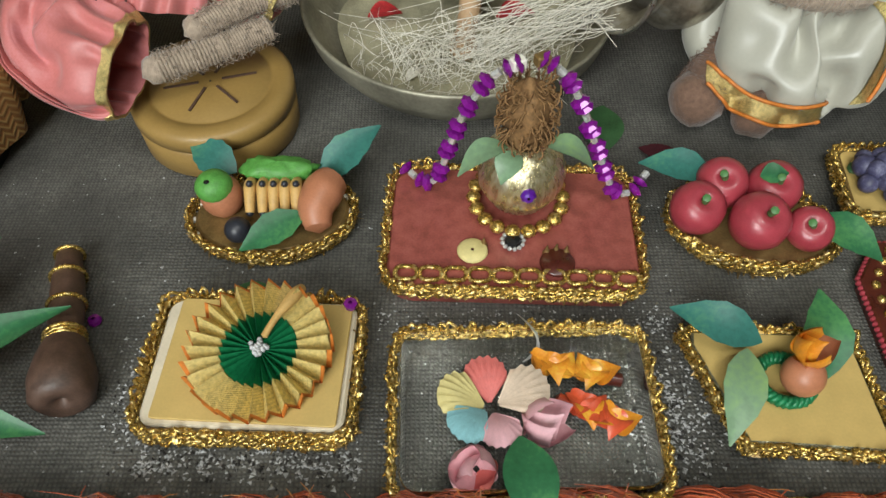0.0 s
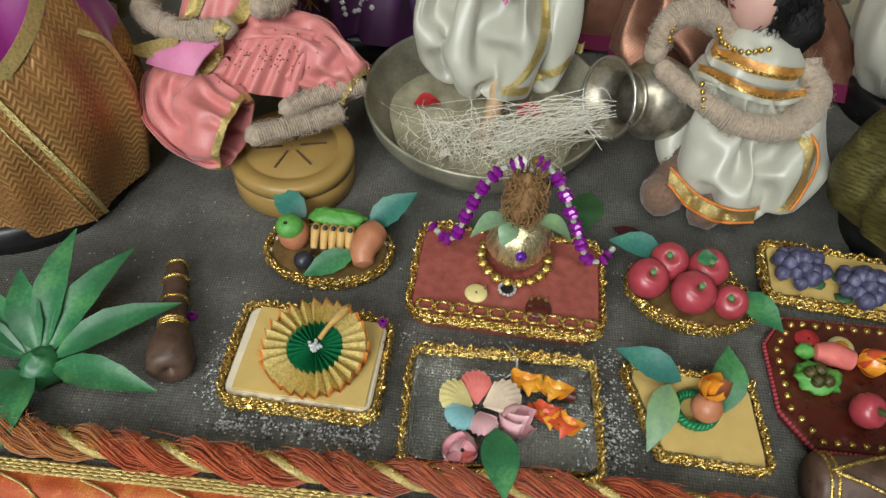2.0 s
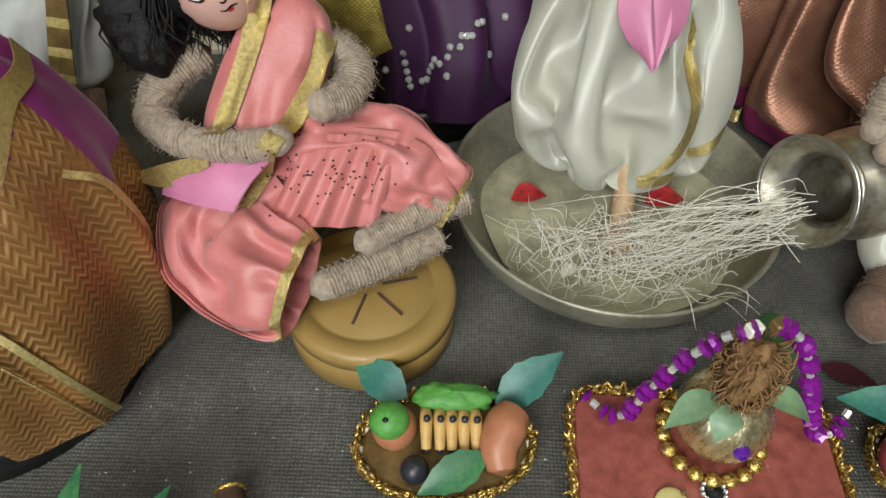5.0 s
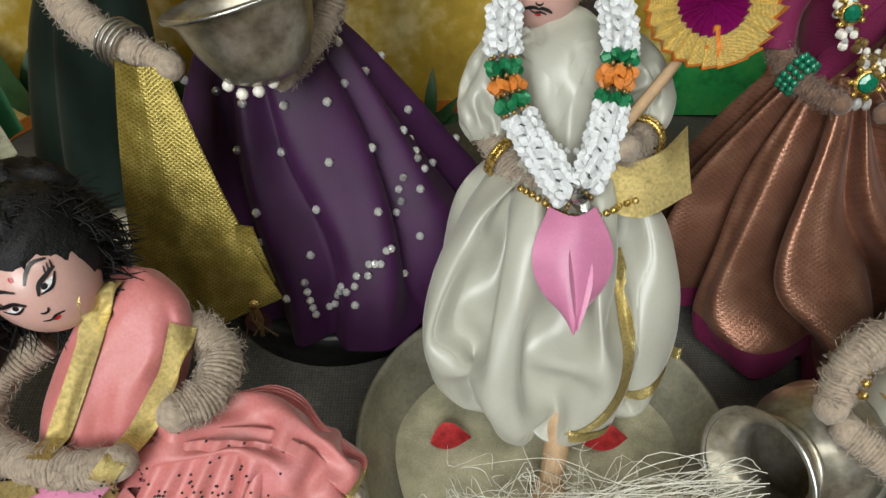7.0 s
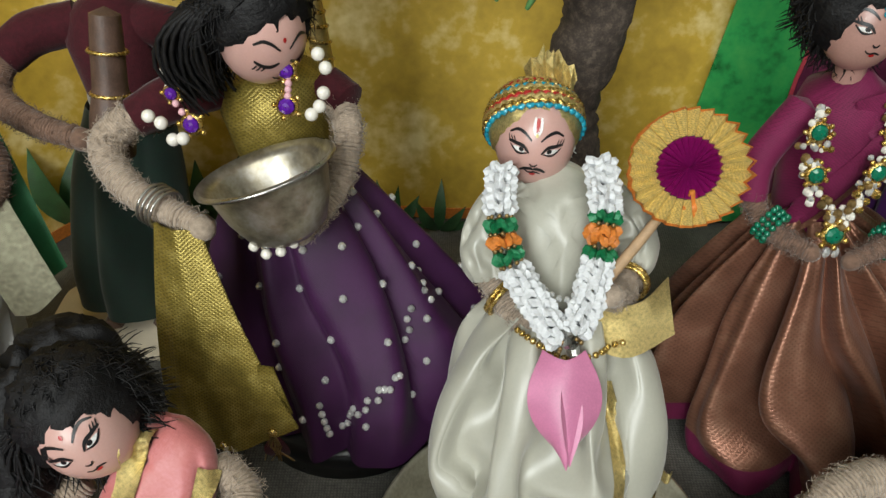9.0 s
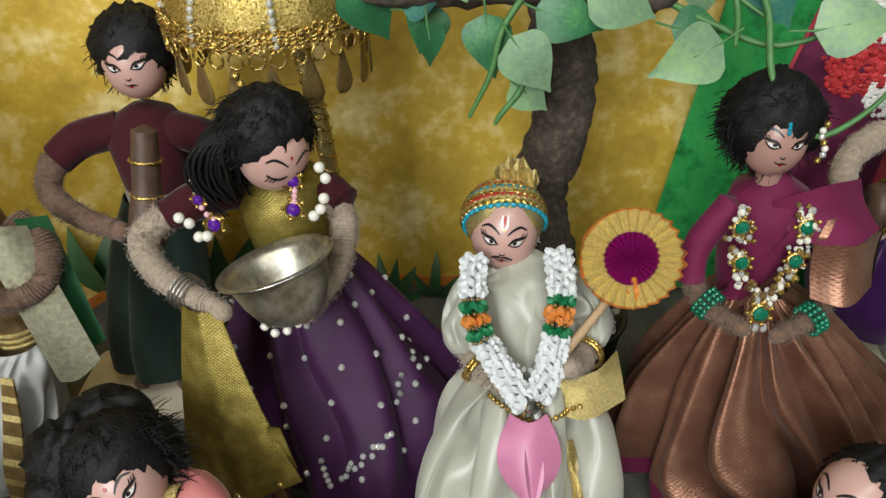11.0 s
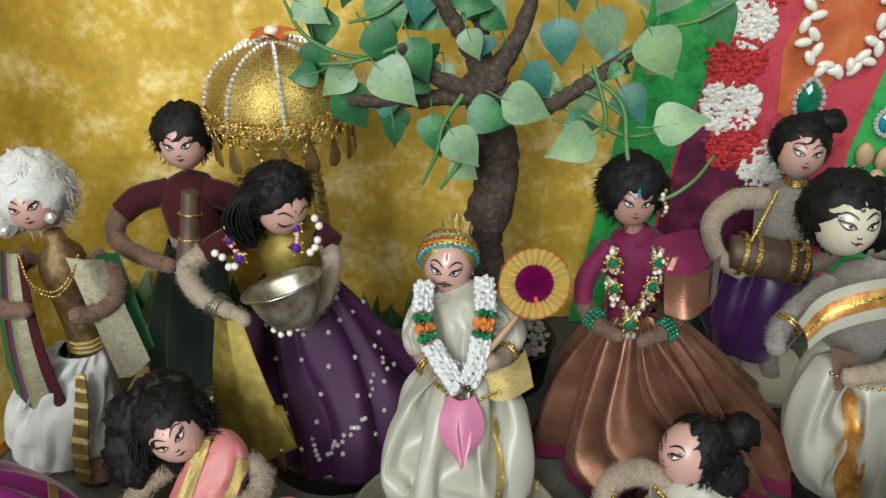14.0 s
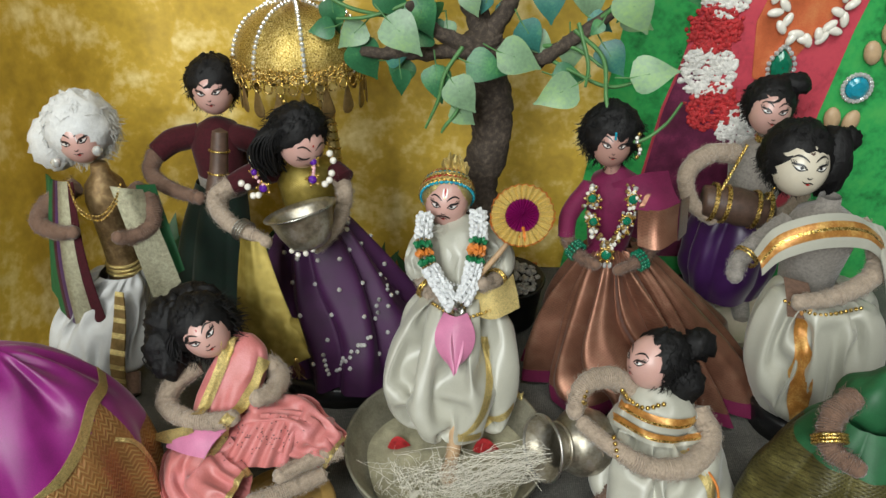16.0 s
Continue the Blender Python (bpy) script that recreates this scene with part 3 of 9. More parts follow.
g.box((-1.85, -1.95, 0.925), (0.7, 0.1, 1.63), M_ROOMWALL).box((1.15, -1.95, 0.925), (2.1, 0.1, 1.63), M_ROOMWALL)
setting("wall_south", g, "plain plastered wall with an assumed window opening", "wall")

# the display table with its dark woven cover
g = Geo().box((0.02, 0.270, -0.012), (0.96, 0.440, 0.024), M_TABLE, bevel=0.004)
table = thing("display_table", "display table under a dark grey-brown woven cover", "table", at=(0.02, 0.27, -0.75))
part("tabletop", g, table, "dark grey-brown woven cover")
for x in (-0.42, 0.46):
    for y in (0.075, 0.465):
        part("leg", Geo().box((x, y, -0.387), (0.045, 0.045, 0.726), M_BROWN), table, "brown wooden leg")

# yellow backdrop, slightly crumpled, leaning back
nx, nz = 110, 26
plan = curve([(0.46, 0.476, 0), (0.20, 0.476, 0), (0.0, 0.476, 0), (-0.19, 0.476, 0), (-0.238, 0.466, 0), (-0.262, 0.425, 0), (-0.276, 0.365, 0), (-0.292, 0.30, 0), (-0.31, 0.235, 0)], nx)[::-1]
out = np.gradient(plan, axis=0) @ np.array([[0, 1, 0], [-1, 0, 0], [0, 0, 1.0]])
out /= np.linalg.norm(out, axis=1)[:, None]
P = np.zeros((nz, nx, 3))
for i in range(nz):
    for j in range(nx):
        z, q = 0.002 + 0.40 * i / (nz - 1), plan[j]
        P[i, j] = q + V(0, 0, z) + out[j] * (0.085 * z + 0.0022 * noise.noise(Vector((q[0] * 22, z * 22, 1.3 + q[1] * 22))) + 0.0008 * noise.noise(Vector((q[0] * 90, z * 90, 4 + q[1] * 90))))
g = Geo().grid(P, M_WALLYELLOW)
g.grid(P[:, ::-1] + out[::-1] * 0.004, M_WALLYELLOW)
g.ribbon(P[0] + out * 0.002, 0.0045, out, M_WALLYELLOW, 0.001)
setting("backdrop", g, "mottled golden yellow paper backdrop standing behind the dolls", "backdrop")
g = Geo().ribbon(np.array([p - o * 0.0025 + V(0, 0, 0.005 + 0.0012 * math.sin(p[0] * 60)) for p, o in zip(plan, out) if p[0] < 0.08]), 0.007, (0, 0.05, 1), M_RIBBONORANGE, 0.001)
setting("trim", g, "rust-orange edging along the foot of the backdrop", "edging")


def tuft(x, y, size, n, lab, lean=0.0):
    t = thing("grass_tuft", lab, "grass tuft", at=(x, y, 0), group="tufts along the backdrop")
    for i in range(n):
        a = (i / max(1, n - 1) - 0.5) * 2.2 + lean
        part("blade", Geo().leaf((x + 0.001 * i, y, 0.0), (x + math.sin(a) * size * 0.8, y - 0.006 * math.cos(3 * i), 0.004 + size * math.cos(a) * rnd.uniform(0.75, 1.05)),
                                 size * 0.26, (0, -1, 0.1), M_PAINTGREEN), t)
    return t


tuft(-0.243, 0.462, 0.060, 6, "dark green painted tuft of broad blades")
tuft(-0.165, 0.465, 0.055, 5, "dark green painted tuft of broad blades")
tuft(-0.062, 0.462, 0.030, 5, "low dark green tuft spreading sideways", 0.3)
tuft(-0.034, 0.462, 0.026, 4, "low dark green tuft spreading sideways", 0.5)


# printed poster leaning on the backdrop, with ornaments glued to it
def on_poster(x, z, d=0.0):
    return V(x, 0.470 + 0.085 * z - d, z)


def flat(pts, mat, d, g=None):
    """A flat printed patch on the poster, built as a thin sheet."""
    g = g or Geo()
    a = np.array([on_poster(x, z, d + 0.0006) for x, z in pts])
    b = np.array([on_poster(x, z, d) for x, z in pts])
    n = len(pts)
    g.add(a, [tuple(range(n))], mat, False)
    return g.add(np.vstack([a, b]), [((i + 1) % n, i, n + i, n + (i + 1) % n) for i in range(n)], mat, False)


poster = thing("poster", "glossy green printed poster with garlands, jewels and shells glued on", "poster", at=(0.28, 0.475, 0.0))
part("sheet", flat([(0.092, 0.002), (0.45, 0.002), (0.45, 0.40), (0.155, 0.40)], M_POSTERGREEN, 0.0), poster, "green foliage print")
part("drape", flat([(0.145, 0.02), (0.285, 0.02), (0.276, 0.14), (0.288, 0.205), (0.300, 0.25), (0.31, 0.30), (0.195, 0.30), (0.180, 0.232), (0.1690, 0.181), (0.1590, 0.146), (0.150, 0.09)], M_POSTERRED, 0.001), poster, "crimson printed drape")
part("shade_band", flat([(0.147, 0.02), (0.215, 0.02), (0.226, 0.12), (0.200, 0.150), (0.178, 0.175), (0.171, 0.182), (0.161, 0.146), (0.152, 0.09)], M_POSTERDARK, 0.0018), poster, "dark plum printed folds")
part("sash", flat([(0.222, 0.17), (0.236, 0.165), (0.285, 0.235), (0.275, 0.26), (0.232, 0.255), (0.218, 0.21)], M_POSTERORANGE, 0.0018), poster, "orange printed sash")
for x, z, r, mt in ((0.207, 0.282, 0.017, M_BLOOMWHITE), (0.200, 0.256, 0.018, M_BLOOMRED), (0.1933, 0.2300, 0.018, M_BLOOMWHITE), (0.1890, 0.2050, 0.019, M_BLOOMRED),
                    (0.1895, 0.1740, 0.020, M_BLOOMWHITE), (0.1965, 0.1480, 0.019, M_BLOOMRED), (0.2190, 0.1340, 0.017, M_BLOOMWHITE)):
    g = Geo()
    for i in range(330):
        a, q = rnd.uniform(0, 6.28), math.sqrt(rnd.random()) * r * rnd.uniform(0.85, 1.1)
        c = on_poster(x + math.cos(a) * q, z + math.sin(a) * q * 0.95, 0.002 + 0.0022 * rnd.random())
        g.ball(c, (r * rnd.uniform(0.08, 0.14), 0.0012, r * rnd.uniform(0.06, 0.13)), mt, 6, 4, smooth=False)
    part("bloom_patch", g, poster, "white printed flowers" if mt is M_BLOOMWHITE else "red printed flowers", kind="stuff")


def jewel(name, x, z, w, h, mat, lab, point=0.0):
    n = 22
    ring = [(math.sin(a) * w * (1 - point * max(0, math.cos(a)) ** 2), math.cos(a) * h) for a in np.linspace(0, 2 * math.pi, n, endpoint=False)]
    g = Geo()
    rows = [[on_poster(x + px * k, z + pz * k, d) for px, pz in ring] for k, d in ((1, 0.002), (0.95, 0.005), (0.6, 0.0072), (0.05, 0.0075))]
    g.grid(np.array(rows), mat, cv=True, smooth=False)
    ob = part(name, g, poster, lab)
    b = Geo()
    for px, pz in ring:
        b.ball(on_poster(x + px * 1.22, z + pz * 1.18, 0.004), 0.0019, M_GEM, 7, 5, smooth=False)
    part("stone_border", b, ob, "row of clear rhinestones")


jewel("green_pendant", 0.241, 0.179, 0.0078, 0.0125, M_GREENGEM, "drop-shaped emerald stone", 0.6)
jewel("blue_pendant", 0.299, 0.164, 0.0085, 0.0085, M_BLUEGEM, "round turquoise stone")
line = curve([(0.236, 0.272), (0.231, 0.240), (0.232, 0.216), (0.2482, 0.199), (0.267, 0.204), (0.276, 0.222), (0.280, 0.250), (0.282, 0.275)], 30)
for i, (x, z) in enumerate(line):
    part("pearl", Geo().ball(on_poster(x + (0.004 if i % 2 else -0.003), z, 0.006), (0.0033, 0.0028, 0.0058), M_PEARL, 9, 6,
                             axes=np.array([[math.cos(i), 0, math.sin(i)], [0, 1, 0], [-math.sin(i), 0, math.cos(i)]])), poster)
for x, z, a in ((0.303, 0.190, 0.3), (0.312, 0.205, 0.1), (0.318, 0.187, 0.5), (0.286, 0.141, 0.2), (0.300, 0.139, -0.2), (0.283, 0.125, 0.4), (0.297, 0.122, 0), (0.310, 0.225, 0.2), (0.327, 0.215, 0)):
    part("shell", Geo().ball(on_poster(x, z, 0.005), (0.0062, 0.0045, 0.0092), M_SHELL, 12, 8,
                             axes=np.array([[math.cos(a), 0, math.sin(a)], [0, 1, 0], [-math.sin(a), 0, math.cos(a)]])), poster, "polished tan shell")


# ---- dolls: each one mesh ----
def frame_of(fwd, lean=0.0):
    """Right, forward and up of a head that looks along fwd; lean: tilt to its side in degrees."""
    f = unit(fwd)
    r = unit(np.cross(f, V(0, 0, 1)))
    u = np.cross(r, f)
    c, s = math.cos(radians(lean)), math.sin(radians(lean))
    return np.array([r * c + u * s, f, u * c - r * s])


def head(g, c, r, fwd, skin, lean=0.0, hair=None, hair_size=1.1, hair_shift=(-0.36, 0.26), strands=160, strand=0.007, tall=1.12, moustache=False, mark=None, fs=0.94, shut=False):
    ax = frame_of(fwd, lean)
    c = np.asarray(c, float)
    R = V(r * 0.94, r * 0.96, r * tall)
    g.ball(c, R, skin, 28, 18, axes=ax)

    def at(az, el, k=1.012):
        a, e = radians(az * fs), radians(el * fs)
        return c + k * (V(math.sin(a) * math.cos(e), math.cos(a) * math.cos(e), math.sin(e)) * R) @ ax

    def stroke(pts, w, mat):
        p = curve([(x, y, 0) for x, y in pts], 12)
        rows = []
        for i, (x, y, _) in enumerate(p):
            d = p[min(i + 1, 11)] - p[max(i - 1, 0)]
            n = unit(V(-d[1], d[0], 0))
            k = 1.25 * w * (0.35 + 0.65 * math.sin(math.pi * (0.12 + 0.8 * i / 11)))
            rows.append([at(x - n[0] * k, y - n[1] * k), at(x + n[0] * k, y + n[1] * k)])
        g.grid(np.array(rows), mat)

    def patch(az, el, w, h, mat, k=1.010, turn=0.0):
        ct, st = math.cos(radians(turn)), math.sin(radians(turn))
        ring = [at(az + w * math.cos(a) * ct - h * math.sin(a) * st, el + w * math.cos(a) * st + h * math.sin(a) * ct, k) for a in np.linspace(0, 6.283, 14, endpoint=False)]
        g.add(np.vstack([ring, [at(az, el, k + 0.004)]]), [(i, (i + 1) % 14, 14) for i in range(14)], mat)

    for s in (-1, 1):
        stroke([(s * 46, 22), (s * 33, 28), (s * 19, 25), (s * 7, 17)], 1.7, M_INK)
        if shut:
            stroke([(s * 42, 2), (s * 30, -3), (s * 18, -3), (s * 8, 2)], 2.2, M_INK)
            for q in (26, 32, 38):
                stroke([(s * q, -3), (s * (q + 3), -8), (s * (q + 6), -11)], 0.9, M_INK)
            continue
        patch(s * 25, 4, 10.5, 2.7, M_EYE, 1.008, s * 10)
        patch(s * 21, 4.6, 4.0, 2.9, M_INK, 1.014, s * 10)
        stroke([(s * 44, 12), (s * 31, 11), (s * 18, 9), (s * 9, 1)], 1.9, M_INK)
        stroke([(s * 40, 8), (s * 26, -0.5), (s * 12, 1)], 1.2, M_INK)
        for q in (30, 35, 40):
            stroke([(s * q, 10), (s * (q + 4), 15), (s * (q + 7), 19)], 0.8, M_INK)
    stroke([(-5, -13), (-2, -16), (3, -16), (6, -13)], 1.1, M_INK)
    patch(0, -29, 5.0, 2.4, M_LIP)
    stroke([(-13, -28), (-7, -26), (-2, -25), (2, -26), (8, -26), (14, -22)], 1.25, M_INK)
    if moustache:
        stroke([(-21, -26), (-13, -22), (-4, -20), (0, -22)], 1.9, M_INK)
        stroke([(21, -24), (14, -21), (5, -20), (0, -22)], 1.9, M_INK)
    if mark == "tilak":
        stroke([(-6, 47), (-6, 36), (-3, 27), (0, 24)], 2.2, M_EYE)
        stroke([(6, 47), (6, 36), (3, 27), (0, 24)], 2.2, M_EYE)
        stroke([(0, 46), (0, 36), (0, 27)], 3.2, M_LIP)
        patch(0, 24, 2.6, 2.6, M_SHELLYEL, 1.02)
    elif mark == "blue":
        for e in (24, 31, 37):
            g.ball(at(0, e, 1.03), r * 0.075, M_BLUEGEM, 7, 5, smooth=False)
    elif mark == "moon":
        stroke([(-5, 38), (-3, 33), (3, 33), (5, 38)], 2.0, M_BROWN)
    elif mark:
        patch(0, 29, 2.6, 3.2, M_LIP, 1.015)
    if hair:
        hc = c + (V(0, hair_shift[0], hair_shift[1]) * r) @ ax
        H = V(r * hair_size, r * hair_size, r * hair_size * 1.05)
        g.ball(hc, H, hair, 34, 22, axes=ax, bumpy=0.16, freq=420)
        for _ in range(strands * 4):
            d = unit(V(rnd.gauss(0, 1), rnd.gauss(-0.2, 1), rnd.gauss(0.15, 1)))
            q = hc + (d * H * 0.99) @ ax
            toward = (q - c) @ ax[1]
            if toward > r * 0.05 and (q - c) @ ax[2] < r * 0.85:
                continue
            tang = unit(np.cross(d @ ax, V(rnd.gauss(0, 1), rnd.gauss(0, 1), rnd.gauss(0, 1))))
            down = unit(tang * 0.8 - ax[2] * 0.9 + (d @ ax) * 0.40)
            L = strand * rnd.uniform(0.4, 1.0)
            e = unit(q + down * L - c)
            if e @ ax[1] > 0.25 and e @ ax[2] < 0.75:
                continue
            g.tube([q, q + down * L * 0.5 + d @ ax * L * 0.10, q + down * L * 0.9 - d @ ax * L * 0.05], [0.00026, 0.00022, 0.00008], hair, 3, cap=False)
    return ax


def arm(g, pts, r, mat, hand=True, ridge=0.05):
    p = curve(pts, 30)
    if ridge > 0.04:
        r = [k * 0.76 for k in r]
    g.tube(p, r, mat, 12, ridge=ridge, period=0.0012, wobble=0.10 if ridge > 0.04 else 0.03)
    if ridge > 0.04:
        length = np.linalg.norm(np.diff(p, axis=0), axis=1).sum()
        m = int(length / 0.00105 * 10)
        q = curve(p, m)
        t = np.gradient(q, axis=0)
        t = t / (np.linalg.norm(t, axis=1)[:, None] + 1e-12)
        e = unit(np.cross(t[0], V(0.2, 0.5, 0.8)))
        wrap = []
        rad = np.interp(np.linspace(0, 1, m), np.linspace(0, 1, len(r)), r)
        for i in range(m):
            e = unit(e - t[i] * np.dot(e, t[i]))
            f = np.cross(t[i], e)
            b = 6.283 * i / 10 + 1.1 * noise.noise(Vector(q[i] * 120))
            wrap.append(q[i] + (e * math.cos(b) + f * math.sin(b)) * (rad[i] * (0.97 + 0.16 * noise.noise(Vector(q[i] * 330 + e * 0.4)))))
        g.tube(np.array(wrap), 0.00066, mat, 5)
        rr = np.interp(np.linspace(0, 1, 30), np.linspace(0, 1, len(r)), r)
        for _ in range(600):
            i = rnd.randrange(29)
            t = unit(p[i + 1] - p[i])
            o = unit(np.cross(t, V(rnd.gauss(0, 1), rnd.gauss(0, 1), rnd.gauss(0, 1))))
            s = unit(np.cross(t, o)) * rnd.uniform(-1, 1) + t * rnd.uniform(-1, 1)
            q = p[i] + o * rr[i] * 0.98
            g.tube([q, q + o * 0.0010 + s * 0.0014, q + o * 0.0017 + s * 0.0030], [0.00011, 0.00010, 0.00006], mat, 3, cap=False)
    if hand:
        g.ball(p[-1], r[-1] * 1.15 if np.ndim(r) else r * 1.15, mat, 10, 7, bumpy=0.2, freq=500)


def refine(P, n, m):
    """Smooth finer rows and columns over a coarse closed tube."""
    def along(A, u, closed):
        k = len(A)
        i = np.floor(u).astype(int)
        f = (u - i)[:, None, None]
        pick = (lambda j: A[j % k]) if closed else (lambda j: A[np.clip(j, 0, k - 1)])
        a, b, d, e = pick(i - 1), pick(i), pick(i + 1), pick(i + 2)
        return 0.5 * (2 * b + (d - a) * f + (2 * a - 5 * b + 4 * d - e) * f * f + (3 * b - 3 * d + e - a) * f ** 3)

    Q = along(P, np.linspace(0, len(P) - 1 - 1e-6, n), False)
    return along(Q.transpose(1, 0, 2), np.arange(m) * P.shape[1] / m, True).transpose(1, 0, 2)


def settled(B, c, axis, cells=(16, 44), **how):
    """Folds worked out on a coarse net of cells, then refined to the full one."""
    n, m, _ = B.shape
    i = np.linspace(0, n - 1, cells[0]).round().astype(int)
    j = (np.arange(cells[1]) * m / cells[1]).round().astype(int) % m
    return refine(settle(B[i][:, j], c[i], axis[i], **how), n, m)


def settle(B, c, axis, full=1.4, tall=1.06, lo=0.80, hi=1.08, seed=1, turns=160, bend=0.10, hem=True, fall=0.0, ripples=0):
    """Lets a too-wide tube of cloth buckle into folds between an inner and an outer form. B: rows of points round the centres c;
    full, tall: the cloth's excess round and along; hem: whether the last row is sewn fast; fall: the pull of its weight."""
    n, m, _ = B.shape
    rg = np.random.RandomState(seed)
    axis = axis / np.linalg.norm(axis, axis=1)[:, None]

    def radial(P):
        q = P - c[:, None]
        return q - (q * axis[:, None]).sum(2)[:, :, None] * axis[:, None]

    R = np.linalg.norm(radial(B), axis=2)
    a = np.linspace(0, 2 * np.pi, m, endpoint=False)
    push = np.zeros((n, m))
    for k in range(14):
        f = rg.randint(3, 9)
        push += np.sin(f * a[None] + rg.uniform(0, 6.28) + rg.uniform(-2.5, 2.5) * np.linspace(0, 1, n)[:, None]) / 14
    if ripples:
        push = 0.5 * push + 0.5 * np.sin(ripples * (a + 0.2 * np.sin(2 * a + rg.uniform(0, 6)))[None] + np.zeros((n, 1)))
    P = c[:, None] + (B - c[:, None]) * (0.5 * (lo + hi) + 0.35 * (hi - lo) * push + 0.02 * rg.uniform(-1, 1, (n, m)))[:, :, None]
    side = np.linalg.norm(np.roll(B, -1, 1) - B, axis=2).mean(1) * full
    along = np.linalg.norm(B[1:] - B[:-1], axis=2) * tall
    first, last = P[0].copy(), P[-1].copy()
    even, odd = np.arange(0, m, 2), np.arange(1, m, 2)

    def link(A, Bp, L, k):
        d = Bp - A
        ln = np.linalg.norm(d, axis=-1)[..., None] + 1e-9
        return d * (0.5 * k * (ln - L[..., None]) / ln)

    for it in range(turns):
        if fall:
            P[1:, :, 2] -= fall
        for j in (even, odd):
            j2 = (j + 1) % m
            e = link(P[:, j], P[:, j2], np.repeat(side[:, None], len(j), 1), 0.9)
            P[:, j] += e
            P[:, j2] -= e
        for i0 in (0, 1):
            i = np.arange(i0, n - 1, 2)
            e = link(P[i], P[i + 1], along[i], 0.9)
            P[i] += e
            P[i + 1] -= e
        for sh in (1, -1):
            D = np.hypot(along, 0.5 * (side[1:] + side[:-1])[:, None])
            for i0 in (0, 1):
                i = np.arange(i0, n - 1, 2)
                q = np.roll(P[i + 1], -sh, 1)
                e = link(P[i], q, D[i], 0.35)
                P[i] += e
                P[i + 1] -= np.roll(e, sh, 1)
        P += bend * (0.5 * (np.roll(P, 1, 1) + np.roll(P, -1, 1)) - P)
        P[1:-1] += bend * (0.5 * (P[:-2] + P[2:]) - P[1:-1])
        q = radial(P)
        ln = np.linalg.norm(q, axis=2) + 1e-9
        P += q * ((np.clip(ln, lo * R, hi * R) / ln - 1) * 0.7)[:, :, None]
        P[0] = first
        if hem:
            P[-1] = last
    return P


def sleeve(g, pts, radii, mat, folds=9, amp=(0.3, 0.1), seed=1, squash=0.75, normal=(0, -0.7, 0.7), seg=120, n=40, edge=None, tilt=0.0, loose=None):
    """A gathered tube of cloth along the points, open at its far end; amp: depth of the folds at both ends; tilt: slant of the open end."""
    p = curve(pts, n)
    r = curve([(i, v, 0) for i, v in enumerate(radii)], n)[:, 1]
    t = np.gradient(p, axis=0)
    th = np.linspace(0, 2 * np.pi, seg, endpoint=False)
    rs = random.Random(seed)
    ph = [rs.uniform(0, 6.28) for _ in range(4)]
    P = np.zeros((n, seg, 3))
    for i in range(n):
        u = i / (n - 1)
        d = unit(t[i])
        nr = unit(np.asarray(normal) - d * np.dot(normal, d))
        ac = np.cross(d, nr)
        t2 = th + 0.25 * np.sin(2 * th + ph[1]) + 0.5 * u * np.sin(th + ph[2])
        w = 2.0 * np.abs(np.sin(folds * t2 / 2 + ph[0])) ** 0.7 - 1.3 + 0.4 * np.sin((folds // 2) * t2 + ph[3])
        k = 1 + (amp[0] * (1 - u) + amp[1] * u) * w
        P[i] = p[i] + (r[i] * k * np.cos(th))[:, None] * ac + (r[i] * squash * k * np.sin(th))[:, None] * nr + (tilt * u * u * np.cos(th))[:, None] * d
    if loose:
        P = settled(P, p, t, seed=seed, **loose)
    g.grid(P, mat, cv=True)
    inner = p[:, None] + (P - p[:, None]) * 0.95
    g.grid(inner[:, ::-1], mat, cv=True)
    g.grid(np.array([P[-1], inner[-1]]), mat, cv=True)
    if edge:
        out = p[:, None] + (P - p[:, None]) * 1.02
        g.grid(out[-edge[1]:], edge[0], cv=True)
        g.grid(np.array([out[-1], inner[-1]]), edge[0], cv=True)
    return P


